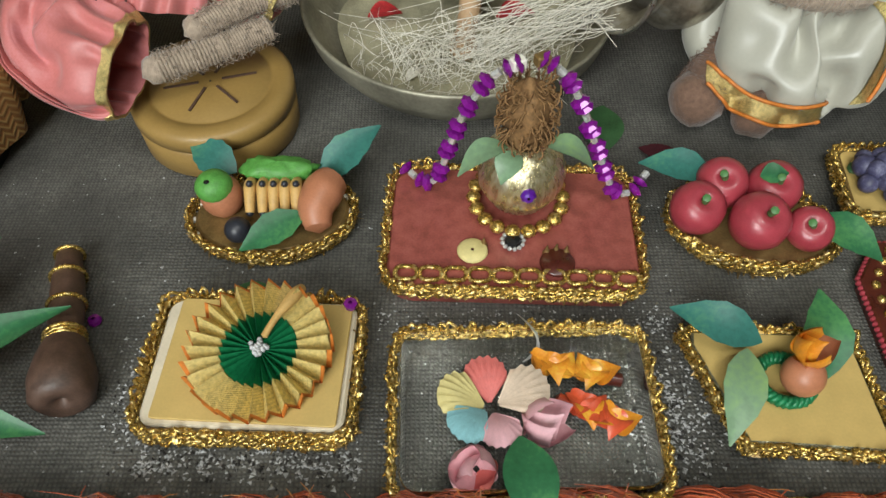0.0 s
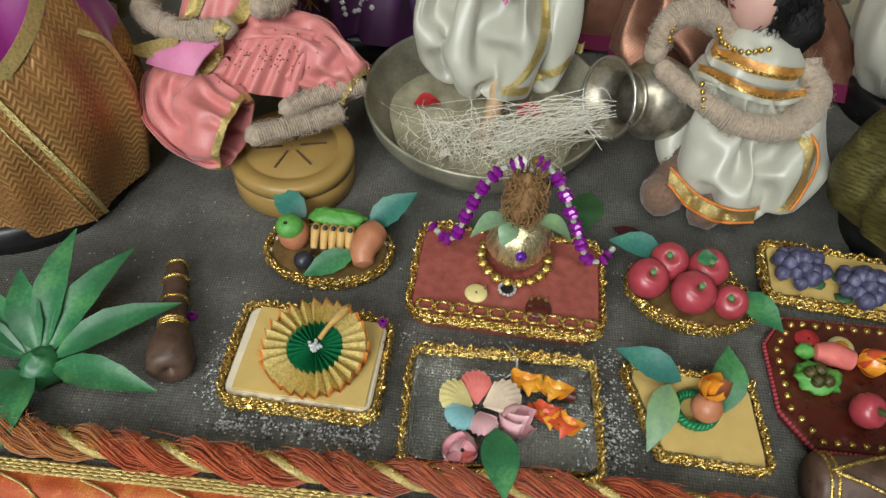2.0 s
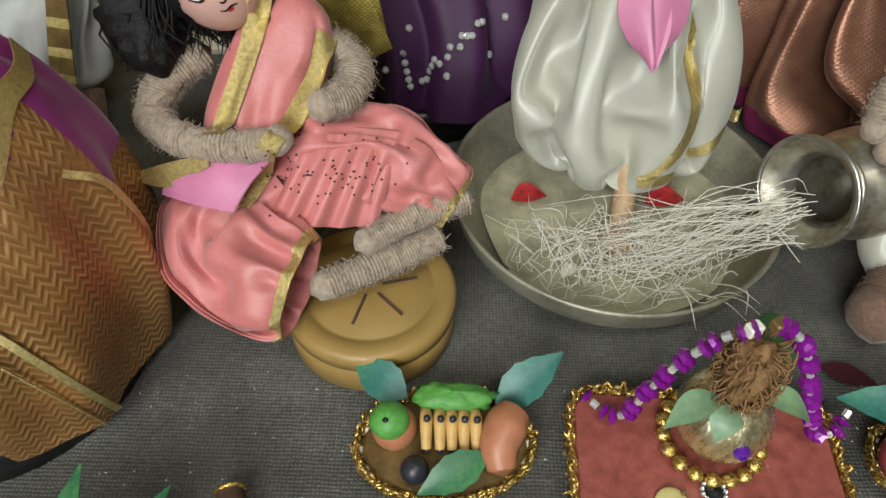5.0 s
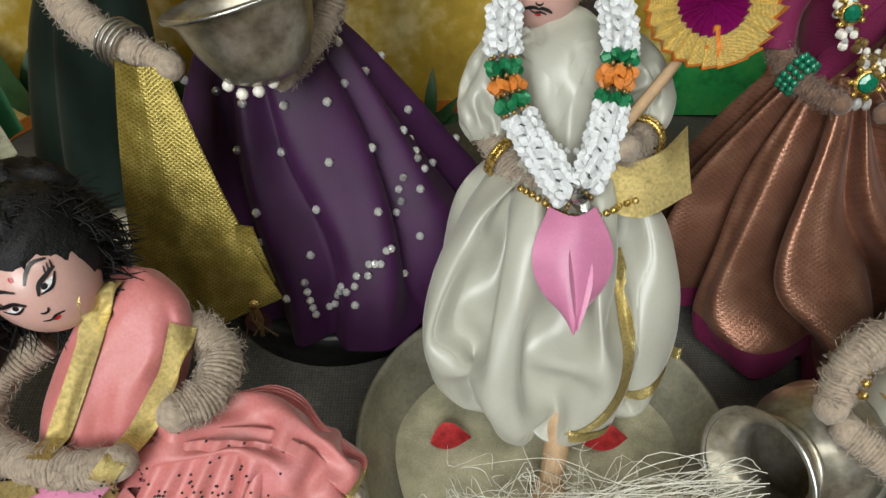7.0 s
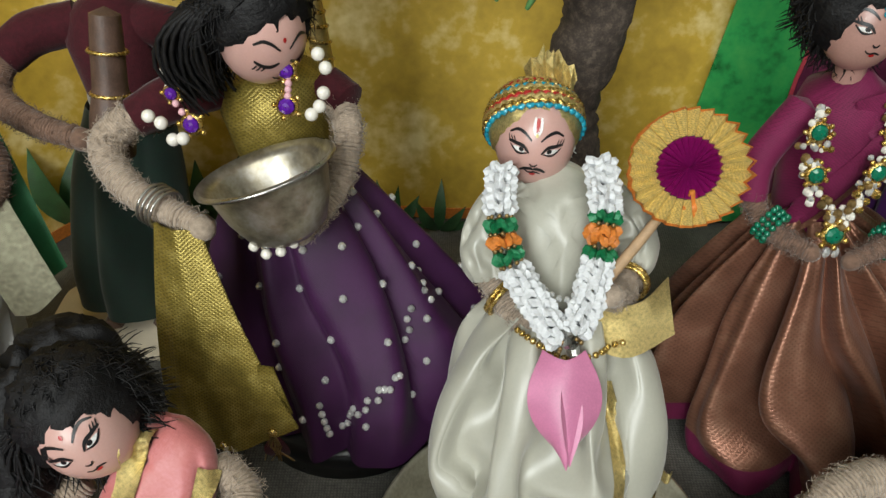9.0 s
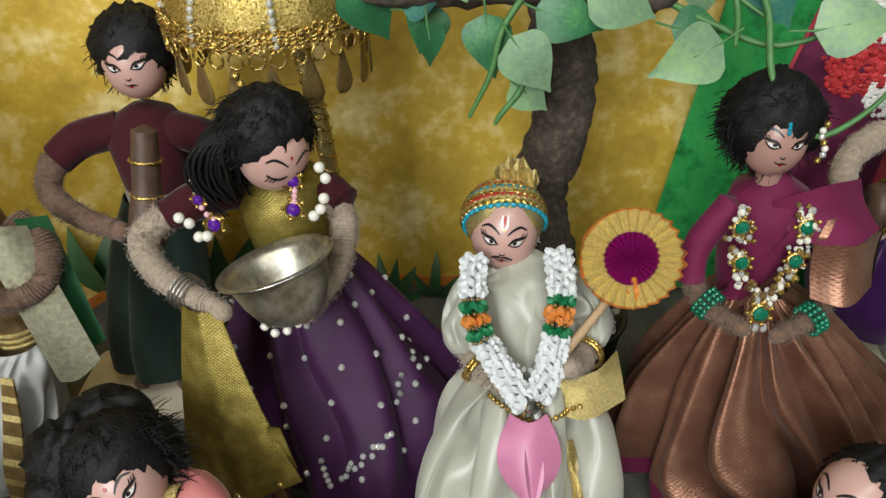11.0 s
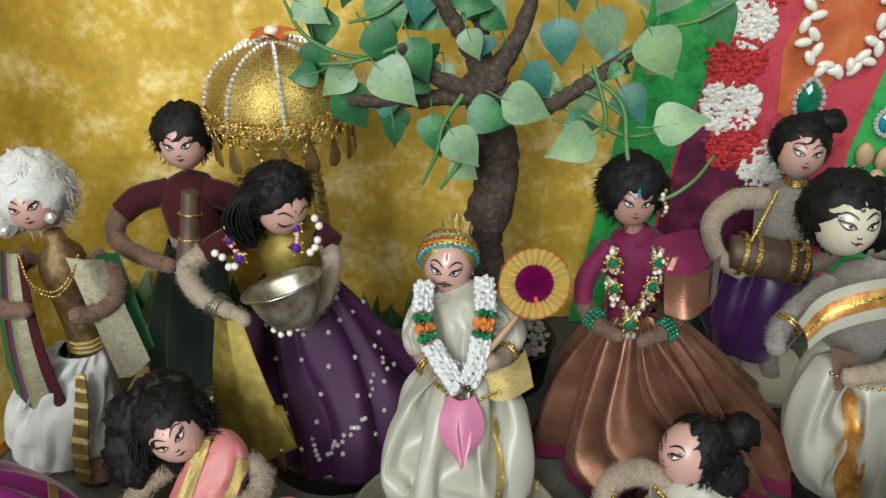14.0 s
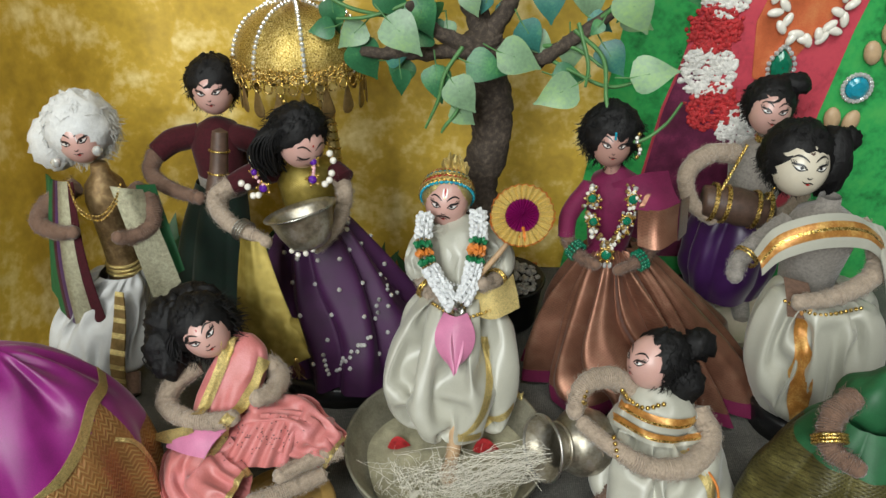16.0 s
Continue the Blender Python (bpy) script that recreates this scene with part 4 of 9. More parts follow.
def cloth(g, rows, mat, folds=9, amp=0.1, seed=1, seg=150, mats=None, twist=0.0, lump=0.0, freq=28.0, steps=34, power=0.6, sway=0.0, loose=None):
    """A gathered skirt. Rows from the waist down: x, y, z, rx, ry, depth of the folds there (0 to 1)."""
    R = np.array(rows, float)
    u = np.linspace(0, 1, len(R))
    q = np.linspace(0, 1, steps)
    S = np.stack([curve(np.column_stack([u, R[:, k], u * 0]), steps)[:, 1] for k in range(6)], 1)
    rs = random.Random(seed)
    ph = [rs.uniform(0, 6.28) for _ in range(6)]
    th = np.linspace(0, 2 * np.pi, seg, endpoint=False)
    P = np.zeros((steps, seg, 3))
    for i in range(steps):
        x, y, z, rx, ry, a = S[i]
        t2 = th + twist * q[i] + 0.12 * np.sin(3 * th + ph[3]) + sway * (np.sin(5.5 * q[i] + 2 * th + ph[4]) + 0.6 * np.sin(9 * q[i] + 5 * th + ph[5]))
        w = 2.2 * np.abs(np.sin(folds * t2 / 2 + ph[0])) ** power - 1.4 + 0.30 * np.sin((folds * 2 - 3) * t2 + ph[1]) + 0.35 * np.sin(max(2, folds // 2) * t2 + ph[2] + 2 * q[i])
        k = 1 + amp * a * w
        if lump:
            for j, t in enumerate(th):
                qv = Vector((math.cos(t) * rx * freq, math.sin(t) * ry * freq + seed, z * freq * 0.7))
                wv = noise.noise(qv * 0.6 + Vector((3, 1, 7)))
                n1 = noise.noise(qv + Vector((wv, wv * 1.5, -wv)) * 1.2)
                n2 = noise.noise(qv * 1.9 + Vector((5 + wv * 2, 2, 9 - wv)))
                k[j] += lump * (0.55 * n1 + 0.9 * (0.28 - abs(n1)) + 0.5 * (0.25 - abs(n2)))
        P[i] = np.stack([x + rx * k * np.cos(th), y + ry * k * np.sin(th), np.full(seg, z)], 1)
    if loose:
        P = settled(P, S[:, :3], np.gradient(S[:, :3], axis=0), seed=seed, **loose)
    g.grid(P, mat, cv=True, mats=mats)
    inner = P.copy()
    c = S[:, None, :2]
    inner[:, :, :2] = c + (P[:, :, :2] - c) * 0.965
    g.grid(inner[:, ::-1], mat, cv=True, mats=mats)
    g.grid(np.array([P[-1], inner[-1]]), mat, cv=True)
    return P


def panel(g, top, bottom, mat, n=14, m=10, bulge=0.0, wave=0.0, waves=3, mats=None):
    """A hanging piece of cloth between two lines of points (top edge, bottom edge)."""
    a, b = curve(top, m), curve(bottom, m)
    nr = unit(np.cross(a[-1] - a[0], b[m // 2] - a[m // 2]))
    P = np.zeros((n, m, 3))
    for i in range(n):
        u = i / (n - 1)
        for j in range(m):
            P[i, j] = a[j] * (1 - u) + b[j] * u + nr * (bulge * math.sin(math.pi * u) + wave * math.sin(waves * 2 * math.pi * j / (m - 1)) * (0.3 + 0.7 * u))
    g.grid(P, mat, mats=mats)
    g.grid(P[:, ::-1] - nr * 0.0006, mat, mats=(lambda u, v: mats(u, 1 - v)) if mats else None)
    return P


def beads(g, pts, r, mat, step=None, flatc=False):
    for q in resample(pts, step or r * 2.0, closed=False):
        g.ball(q, r, mat, 7, 5, smooth=not flatc)


def rings(g, p, axis, r, mat, n=3, gap=0.0015, w=0.0005):
    ax = unit(axis)
    a = unit(np.cross(ax, V(0.3, 0.5, 0.9)))
    b = np.cross(ax, a)
    for i in range(n):
        c = np.asarray(p) + ax * gap * i
        g.tube([c + r * (math.cos(t) * a + math.sin(t) * b) for t in np.linspace(0, 6.283, 20)], w, mat, 6, cap=False)


def doll(name, geo, label, at):
    return thing(name, label, "doll", geo, at=at, group="handmade dolls in the display")


def stand(x, y, r, h=0.006):
    g = Geo().lathe([(0.0005, h), (r * 0.94, h), (r, h - 0.0015), (r, 0.0), (0.0005, 0.0)], M_BLACK, (x, y, 0), 40)
    return thing("round_plinth", "glossy black round plinth under a doll's skirt", "plinth", g, at=(x, y, 0), group="black plinths")


FRONT = V(0.02, -1, 0.25)

# copper silk lady
g = Geo()
P = cloth(g, [(0.108, 0.345, 0.108, 0.013, 0.012, 0.6), (0.112, 0.343, 0.097, 0.022, 0.020, 1), (0.122, 0.342, 0.062, 0.044, 0.036, 1), (0.133, 0.340, 0.030, 0.062, 0.048, 1), (0.140, 0.338, 0.004, 0.073, 0.055, 0.9)],
          M_COPPER, 15, 0.20, 3, seg=400, steps=56, mats=lambda u, v: M_MAGENTA if u > 0.90 else M_COPPER, power=1.0, sway=0.10)
g.lathe([(0.012, 0.100), (0.0145, 0.118), (0.017, 0.140), (0.0145, 0.152), (0.006, 0.158), (0.0042, 0.160), (0.0004, 0.161)], M_MAGENTA, (0.105, 0.347, 0), 26)
g.tube([(0.102, 0.346, 0.154), (0.101, 0.346, 0.166)], 0.0048, M_SKINDARK, 12)
head(g, (0.099, 0.344, 0.1765), 0.0122, (-0.02, -1, 0.12), M_SKINDARK, 2, M_HAIR, 1.42, (-0.55, 0.42), 420, 0.009, tall=1.18, mark="blue")
arm(g, [(0.090, 0.344, 0.148), (0.078, 0.338, 0.132), (0.076, 0.331, 0.119)], [0.0062, 0.0058, 0.005], M_MAGENTA, False, 0.0)
arm(g, [(0.076, 0.331, 0.120), (0.082, 0.322, 0.113), (0.093, 0.314, 0.110)], [0.0046, 0.0042, 0.0036], M_YARNBROWN)
arm(g, [(0.120, 0.344, 0.148), (0.133, 0.338, 0.134), (0.131, 0.329, 0.119)], [0.0070, 0.0066, 0.0056], M_MAGENTA, False, 0.0)
arm(g, [(0.131, 0.329, 0.119), (0.120, 0.318, 0.112), (0.106, 0.312, 0.108)], [0.0046, 0.0042, 0.0036], M_YARNBROWN)
panel(g, [(0.116, 0.326, 0.143), (0.127, 0.320, 0.145), (0.140, 0.328, 0.146)], [(0.117, 0.318, 0.122), (0.128, 0.312, 0.123), (0.141, 0.323, 0.124)], M_COPPER, bulge=0.002)
panel(g, [(0.100, 0.334, 0.155), (0.118, 0.334, 0.162), (0.134, 0.342, 0.160)], [(0.110, 0.327, 0.142), (0.127, 0.321, 0.144), (0.141, 0.331, 0.145)], M_MAGENTA, bulge=0.003)
panel(g, [(0.141, 0.330, 0.146), (0.150, 0.345, 0.142)], [(0.142, 0.325, 0.122), (0.152, 0.345, 0.116)], M_COPPER)
g.stripe(curve([(0.116, 0.326, 0.156), (0.108, 0.322, 0.142), (0.098, 0.322, 0.126), (0.092, 0.326, 0.112)], 30), [0.010, 0.013, 0.012, 0.010], (0.9, 0, 0.35), M_MAGENTA, 0.0012, across=7)
g.stripe(curve([(0.121, 0.326, 0.153), (0.114, 0.322, 0.139), (0.104, 0.322, 0.122), (0.098, 0.326, 0.110)], 30), 0.0035, (0.9, 0, 0.35), M_COPPER, 0.0010)
doll("doll", g, "doll in a copper silk sari and magenta blouse", (0.108, 0.345, 0))
stand(0.125, 0.340, 0.040, 0.004)

# turbaned man in ivory satin, standing in the steel plate
g = Geo()
P = cloth(g, [(0.012, 0.316, 0.096, 0.014, 0.012, 0.5), (0.010, 0.308, 0.087, 0.030, 0.024, 1), (0.008, 0.296, 0.066, 0.0395, 0.032, 1), (0.008, 0.287, 0.046, 0.0415, 0.034, 1), (0.009, 0.280, 0.029, 0.035, 0.030, 0.8), (0.010, 0.278, 0.021, 0.022, 0.019, 0.6)],
          M_SATIN, 5, 0.0, 11, seg=200, steps=64, loose=dict(cells=(15, 40), full=1.60, tall=1.14, lo=0.58, hi=1.08, turns=200, bend=0.05, fall=0.00004))
g.tube(curve([(0.012, 0.270, 0.030), (0.011, 0.256, 0.018), (0.009, 0.246, 0.008)], 10), [0.005, 0.0045, 0.004], M_WOOD, 10)
g.ball((0.008, 0.240, 0.0075), (0.006, 0.009, 0.0035), M_WOOD, 12, 8)
hem = (curve([(0.027, 0.270, 0.088), (0.031, 0.258, 0.072), (0.029, 0.251, 0.052), (0.022, 0.249, 0.036), (0.014, 0.252, 0.026)], 40))
g.stripe(hem, 0.0044, (1, -0.1, 0.1), M_GOLDSOFT)
hem = (curve([(0.013, 0.252, 0.026), (0.028, 0.252, 0.027), (0.042, 0.262, 0.033), (0.052, 0.275, 0.040)], 36))
g.stripe(hem, 0.0050, (0, 0.1, 1), M_GOLDSOFT, d=(0.1, -0.95, 0.2))
sleeve(g, [(0.012, 0.314, 0.086), (0.012, 0.322, 0.098), (0.011, 0.330, 0.110), (0.008, 0.337, 0.119), (0.004, 0.341, 0.126)], [0.0150, 0.0165, 0.0180, 0.0140, 0.0068], M_SATIN, 5, (0.0, 0.0), 9, 0.92, n=40, loose=dict(cells=(13, 30), full=1.06, tall=1.03, lo=0.90, hi=1.04, turns=120, bend=0.05))
for k in (-1, 1):
    g.stripe(curve([(0.006 + 0.010 * k, 0.320, 0.128), (0.010, 0.314, 0.116), (0.012 - 0.008 * k, 0.308, 0.104)], 14), 0.006, (1, 0, 0.3), M_SATIN)
MAN = V(0.0022, 0.343, 0.1358)
ax = head(g, MAN, 0.0145, (-0.10, -1, 0.16), M_SKIN, 3, M_WHITEHAIR, 0.97, (-0.30, 0.10), 60, 0.004, tall=1.13, moustache=True, mark="tilak", fs=0.92)
tn = unit(-0.84 * ax[1] + 0.62 * ax[2] + 0.14 * ax[0])
TA = frame_of(tn)[[0, 2, 1]]
g.ball(MAN + tn * 0.0050, (0.0160, 0.0160, 0.0146), M_GOLDSOFT, 30, 18, axes=TA, bumpy=0.04, freq=300)
for k, mt in enumerate((M_BLUEGEM, M_GOLD, M_GOLDSOFT, M_LIP, M_GOLD, M_GOLDSOFT, M_BLUEGEM, M_GOLD, M_LIP, M_GOLDSOFT, M_GOLD)):
    dz = 0.0030 + 0.00135 * k
    rr = 0.0166 * math.sqrt(max(0.04, 1 - ((dz - 0.005) / 0.0152) ** 2))
    w = 0.0009 if mt in (M_BLUEGEM, M_LIP) else 0.0011
    ph = rnd.uniform(0, 6)
    g.tube([MAN + V(rr * math.cos(t) * (1 + 0.012 * math.sin(3 * t + ph)), rr * math.sin(t) * (1 + 0.012 * math.sin(2 * t + ph)), dz + 0.0007 * math.sin(34 * t + ph)) @ TA for t in np.linspace(0, 6.283, 150)], w, mt, 6, cap=False)
rc = random.Random(12)
for row in range(2):
    base = [MAN + V(-0.0105 + 0.0015 * i, -0.006 - 0.003 * row + 0.0012 * math.sin(i), 0.0172 - 0.00022 * (i - 6) ** 2 * 0.3) @ ax for i in range(11)]
    tips = [p + V(-0.0010 + 0.0003 * i, -0.001, (0.0080 + 0.0066 * math.sin(math.pi * i / 10)) * rc.uniform(0.55, 1.1) * (1 if i % 2 else 0.72)) @ ax for i, p in enumerate(base)]
    mid = [(a + b) / 2 + V(0, 0.0012 * (1 if i % 2 else -1), 0) @ ax for i, (a, b) in enumerate(zip(base, tips))]
    Q = np.array([base, mid, tips])
    g.grid(Q, M_GOLDSOFT, smooth=False)
    g.grid(Q[:, ::-1] + ax[1] * -0.0007, M_GOLDSOFT, smooth=False)
sleeve(g, [(0.000, 0.335, 0.120), (-0.009, 0.330, 0.114), (-0.0135, 0.323, 0.104), (-0.0125, 0.316, 0.095)], [0.0070, 0.0088, 0.0092, 0.0068], M_SATIN, 5, (0.0, 0.0), 13, 0.9, seg=70, n=30, loose=dict(cells=(11, 22), full=1.18, tall=1.12, lo=0.78, hi=1.06, turns=120, bend=0.05))
arm(g, [(-0.0125, 0.316, 0.096), (-0.004, 0.304, 0.090), (0.006, 0.294, 0.089)], [0.0058, 0.0054, 0.0044], M_YARN)
rings(g, (-0.0095, 0.310, 0.0935), (0.011, -0.01, -0.004), 0.0066, M_GOLD, 2, 0.0016, 0.0009)
sleeve(g, [(0.020, 0.335, 0.121), (0.030, 0.330, 0.115), (0.0355, 0.323, 0.107), (0.035, 0.315, 0.099)], [0.0070, 0.0088, 0.0092, 0.0068], M_SATIN, 5, (0.0, 0.0), 14, 0.9, seg=70, n=30, loose=dict(cells=(11, 22), full=1.18, tall=1.12, lo=0.78, hi=1.06, turns=120, bend=0.05))
arm(g, [(0.035, 0.315, 0.100), (0.030, 0.304, 0.100), (0.025, 0.297, 0.106)], [0.0058, 0.0054, 0.0045], M_YARN)
rings(g, (0.034, 0.311, 0.100), (-0.006, -0.01, 0.001), 0.0066, M_GOLD, 2, 0.0016, 0.0009)
panel(g, [(0.020, 0.300, 0.098), (0.034, 0.297, 0.103), (0.043, 0.301, 0.111)], [(0.018, 0.294, 0.087), (0.032, 0.289, 0.086), (0.048, 0.296, 0.090)], M_GOLDSOFT, bulge=0.002)
beads(g, g.snap(curve([(-0.004, 0.300, 0.088), (0.012, 0.289, 0.086), (0.030, 0.292, 0.090)], 16)), 0.0012, M_GOLD)
petal = np.zeros((16, 9, 3))
for i in range(16):
    u = i / 15
    w = 0.0118 * math.sin(math.pi * (0.16 + 0.82 * u)) ** 0.75
    for j in range(9):
        s = j / 4 - 1
        petal[i, j] = (0.010 + s * w, 0.2805 - 0.020 * u ** 0.7 + 0.0045 * abs(s) ** 1.5 * (1 - 0.6 * u) - 0.003 * math.cos(3 * s) * u, 0.0930 - 0.0245 * u)
g.grid(petal, M_ROSE)
g.grid(petal[:, ::-1] + V(0, 0.0008, 0), M_ROSE)
g.leaf((0.010, 0.2805, 0.0900), (0.0115, 0.2580, 0.0700), 0.0075, (0.3, -1, 0.2), M_ROSE, curl=0.05, fold=0.5)
doll("doll", g, "turbaned doll in puffed ivory satin, standing upright", (0.010, 0.280, 0))

# plum lady with the bowl
g = Geo()
P = cloth(g, [(-0.085, 0.350, 0.122, 0.014, 0.012, 0.6), (-0.083, 0.349, 0.112, 0.024, 0.020, 1), (-0.076, 0.348, 0.078, 0.041, 0.032, 1), (-0.066, 0.346, 0.045, 0.053, 0.043, 1), (-0.060, 0.344, 0.017, 0.058, 0.048, 0.9)], M_PLUM, 9, 0.11, 5, seg=180, power=0.9, sway=0.10)
for i, j0 in ((7, 0), (11, 6), (15, 0), (19, 5), (23, 0), (27, 6)):
    for j in range(j0, 180, 12):
        q = P[i, j]
        if q[1] < 0.36:
            o = unit((q - P[i].mean(0)) * V(1, 1, 0))
            g.ball(q + o * 0.0006, 0.0016, M_GEM, 7, 5, smooth=False)
pl = curve([(-0.030, 0.322, 0.076), (-0.040, 0.312, 0.074), (-0.043, 0.305, 0.060), (-0.052, 0.300, 0.050), (-0.062, 0.297, 0.040), (-0.066, 0.297, 0.030), (-0.074, 0.297, 0.034), (-0.075, 0.297, 0.046)], 40)
for q in resample(pl, 0.0030, False):
    j = np.unravel_index(np.argmin(((P[:, :, [0, 2]] - q[[0, 2]]) ** 2).sum(2) + (P[:, :, 1] > 0.345) * 1.0), P.shape[:2])
    g.ball(P[j] + V(0.0002, -0.0010, 0.0004), 0.0015, M_GEM, 7, 5, smooth=False)
g.lathe([(0.013, 0.116), (0.0165, 0.128), (0.0195, 0.146), (0.016, 0.156), (0.006, 0.161), (0.0004, 0.162)], M_GOLDSILK, (-0.085, 0.350, 0), 26)
head(g, (-0.0830, 0.336, 0.1760), 0.0140, (0.80, -1, -0.46), M_SKIN, 4, M_HAIR, 1.18, (-0.42, 0.34), 420, 0.012, mark="dot", shut=True)
rs = random.Random(31)
for i in range(150):
    a, w = rs.uniform(-0.5, 1.0), rs.uniform(0, 1)
    top = V(-0.088 - 0.010 * w, 0.338 - 0.010 * a, 0.192 - 0.004 * w)
    g.tube(curve([top, top + V(-0.008 - 0.004 * w, -0.003, -0.008), top + V(-0.011 - 0.004 * w + rs.gauss(0, 0.001), -0.003, -0.020), top + V(-0.009 + rs.gauss(0, 0.002), -0.001, -0.028 - 0.008 * rs.random())], 9), [0.0008, 0.0009, 0.0007, 0.0003], M_HAIR, 5)
arm(g, [(-0.102, 0.348, 0.152), (-0.118, 0.344, 0.150), (-0.130, 0.338, 0.146)], [0.0068, 0.0080, 0.0066], M_MAROON, False, 0.0)
arm(g, [(-0.130, 0.338, 0.147), (-0.139, 0.331, 0.139), (-0.128, 0.318, 0.131), (-0.103, 0.304, 0.127)], [0.0070, 0.0072, 0.0062, 0.0050], M_YARN)
rings(g, (-0.120, 0.313, 0.130), (0.02, -0.012, -0.004), 0.0066, M_STEEL, 4, 0.0018, 0.0005)
arm(g, [(-0.068, 0.348, 0.153), (-0.060, 0.342, 0.150)], [0.0068, 0.0066], M_MAROON, False, 0.0)
arm(g, [(-0.064, 0.344, 0.151), (-0.060, 0.336, 0.142), (-0.064, 0.324, 0.128), (-0.074, 0.310, 0.121)], [0.0060, 0.0060, 0.0054, 0.0050], M_YARN)
panel(g, [(-0.118, 0.306, 0.128), (-0.111, 0.301, 0.129), (-0.103, 0.302, 0.128)], [(-0.124, 0.284, 0.052), (-0.102, 0.277, 0.050), (-0.077, 0.278, 0.062)], M_GOLDSILK, 22, 12, bulge=-0.003, wave=0.0008)
panel(g, [(-0.088, 0.283, 0.088), (-0.083, 0.283, 0.087)], [(-0.090, 0.281, 0.068), (-0.079, 0.281, 0.066)], M_GOLDSILK)
for x, z in ((-0.104, 0.052), (-0.086, 0.060)):
    g.ball((x, 0.2775, z), 0.0018, M_GOLD, 8, 6)
    for k in range(9):
        g.tube([(x, 0.277, z), (x + rnd.uniform(-0.003, 0.003), 0.2765, z - 0.007), (x + rnd.uniform(-0.006, 0.006), 0.2765, z - 0.015)], 0.00028, M_COIN, 4)
    g.leaf((x, 0.2780, z - 0.002), (x + 0.001, 0.2780, z - 0.017), 0.009, (0, -1, 0), M_MAROON)
doll("doll", g, "doll in a plum skirt with rhinestones and an antique gold sash", (-0.075, 0.348, 0))
stand(-0.070, 0.345, 0.047, 0.016)

# seated lady in pink silk
g = Geo()
sleeve(g, [(-0.1116, 0.2240, 0.0536), (-0.0971, 0.2268, 0.0565), (-0.0792, 0.2285, 0.0528), (-0.0635, 0.2242, 0.0473), (-0.0532, 0.2198, 0.0430)], [0.0080, 0.0150, 0.0185, 0.0160, 0.0105], M_PINK, 9, (0.0, 0.0), 3, 0.80, seg=150, n=56, loose=dict(cells=(13, 36), full=1.60, tall=1.14, lo=0.50, hi=1.10, turns=180, bend=0.04), edge=(M_GOLDSOFT, 4))
sleeve(g, [(-0.1094, 0.2206, 0.0530), (-0.1211, 0.2139, 0.0477), (-0.1257, 0.2041, 0.0421), (-0.1137, 0.1930, 0.0396), (-0.0991, 0.1875, 0.0385)], [0.0085, 0.0145, 0.0185, 0.0195, 0.0185], M_PINK, 9, (0.0, 0.0), 8, 0.62, seg=150, n=56, loose=dict(cells=(12, 32), full=1.38, tall=1.10, lo=0.62, hi=1.08, turns=180, bend=0.05), edge=(M_GOLDSOFT, 4))
panel(g, [(-0.0976, 0.2237, 0.0676), (-0.0831, 0.2245, 0.0671), (-0.0717, 0.2256, 0.0641)], [(-0.1103, 0.2060, 0.0498), (-0.0944, 0.2047, 0.0472), (-0.0779, 0.2099, 0.0428)], M_PINK, 20, 40, bulge=-0.003, wave=0.0016, waves=4)
arm(g, [(-0.0500, 0.2209, 0.0455), (-0.0660, 0.2139, 0.0440), (-0.0804, 0.2044, 0.0415)], [0.0050, 0.0054, 0.0052], M_YARN)
arm(g, [(-0.0584, 0.2110, 0.0370), (-0.0732, 0.2026, 0.0355), (-0.0927, 0.1922, 0.0348)], [0.0050, 0.0056, 0.0056], M_YARN)
sleeve(g, [(-0.1154, 0.2217, 0.0526), (-0.1158, 0.2306, 0.0643), (-0.1101, 0.2402, 0.0782), (-0.1057, 0.2469, 0.0877), (-0.1116, 0.2518, 0.0912), (-0.1172, 0.2544, 0.0923)], [0.0130, 0.0158, 0.0156, 0.0128, 0.0085, 0.0062], M_PINK, 5, (0.0, 0.0), 6, 0.66, loose=dict(cells=(14, 30), full=1.10, tall=1.06, lo=0.85, hi=1.05, turns=120, bend=0.05))
HEAD = V(-0.1241, 0.2465, 0.1035)
head(g, HEAD, 0.0132, (0.30, -1, 0.34), M_SKIN, -30, M_HAIR, 1.30, (-0.50, 0.34), 560, 0.012, tall=1.08, mark="dot")
for q, r in zip([(-0.1460, 0.2570, 0.0996), (-0.1477, 0.2465, 0.0919), (-0.1371, 0.2700, 0.1070), (-0.1451, 0.2383, 0.0866)], ((0.016, 0.013, 0.017), (0.013, 0.012, 0.014), (0.015, 0.012, 0.011), (0.008, 0.007, 0.008))):
    g.ball(q, r, M_HAIR, 26, 18, bumpy=0.30, freq=300)
rs = random.Random(77)
for i in range(240):
    a = rs.uniform(0, 1)
    p0 = HEAD + V(-0.004 - 0.012 * a, -0.004 + 0.010 * rs.random(), 0.013 - 0.010 * a)
    g.tube(curve([p0, p0 + V(-0.008, -0.002, -0.006), p0 + V(-0.012 + rs.gauss(0, 0.003), -0.006, -0.016), p0 + V(-0.011 + rs.gauss(0, 0.003), -0.009, -0.022 - 0.006 * rs.random())], 8), [0.0005, 0.0006, 0.0005, 0.0002], M_HAIR, 4)
arm(g, [(-0.1328, 0.2474, 0.0794), (-0.1437, 0.2374, 0.0749), (-0.1454, 0.2275, 0.0679), (-0.1322, 0.2185, 0.0676), (-0.1146, 0.2140, 0.0704), (-0.1056, 0.2153, 0.0718)], [0.0066, 0.0070, 0.0070, 0.0062, 0.0058, 0.0052], M_YARN)
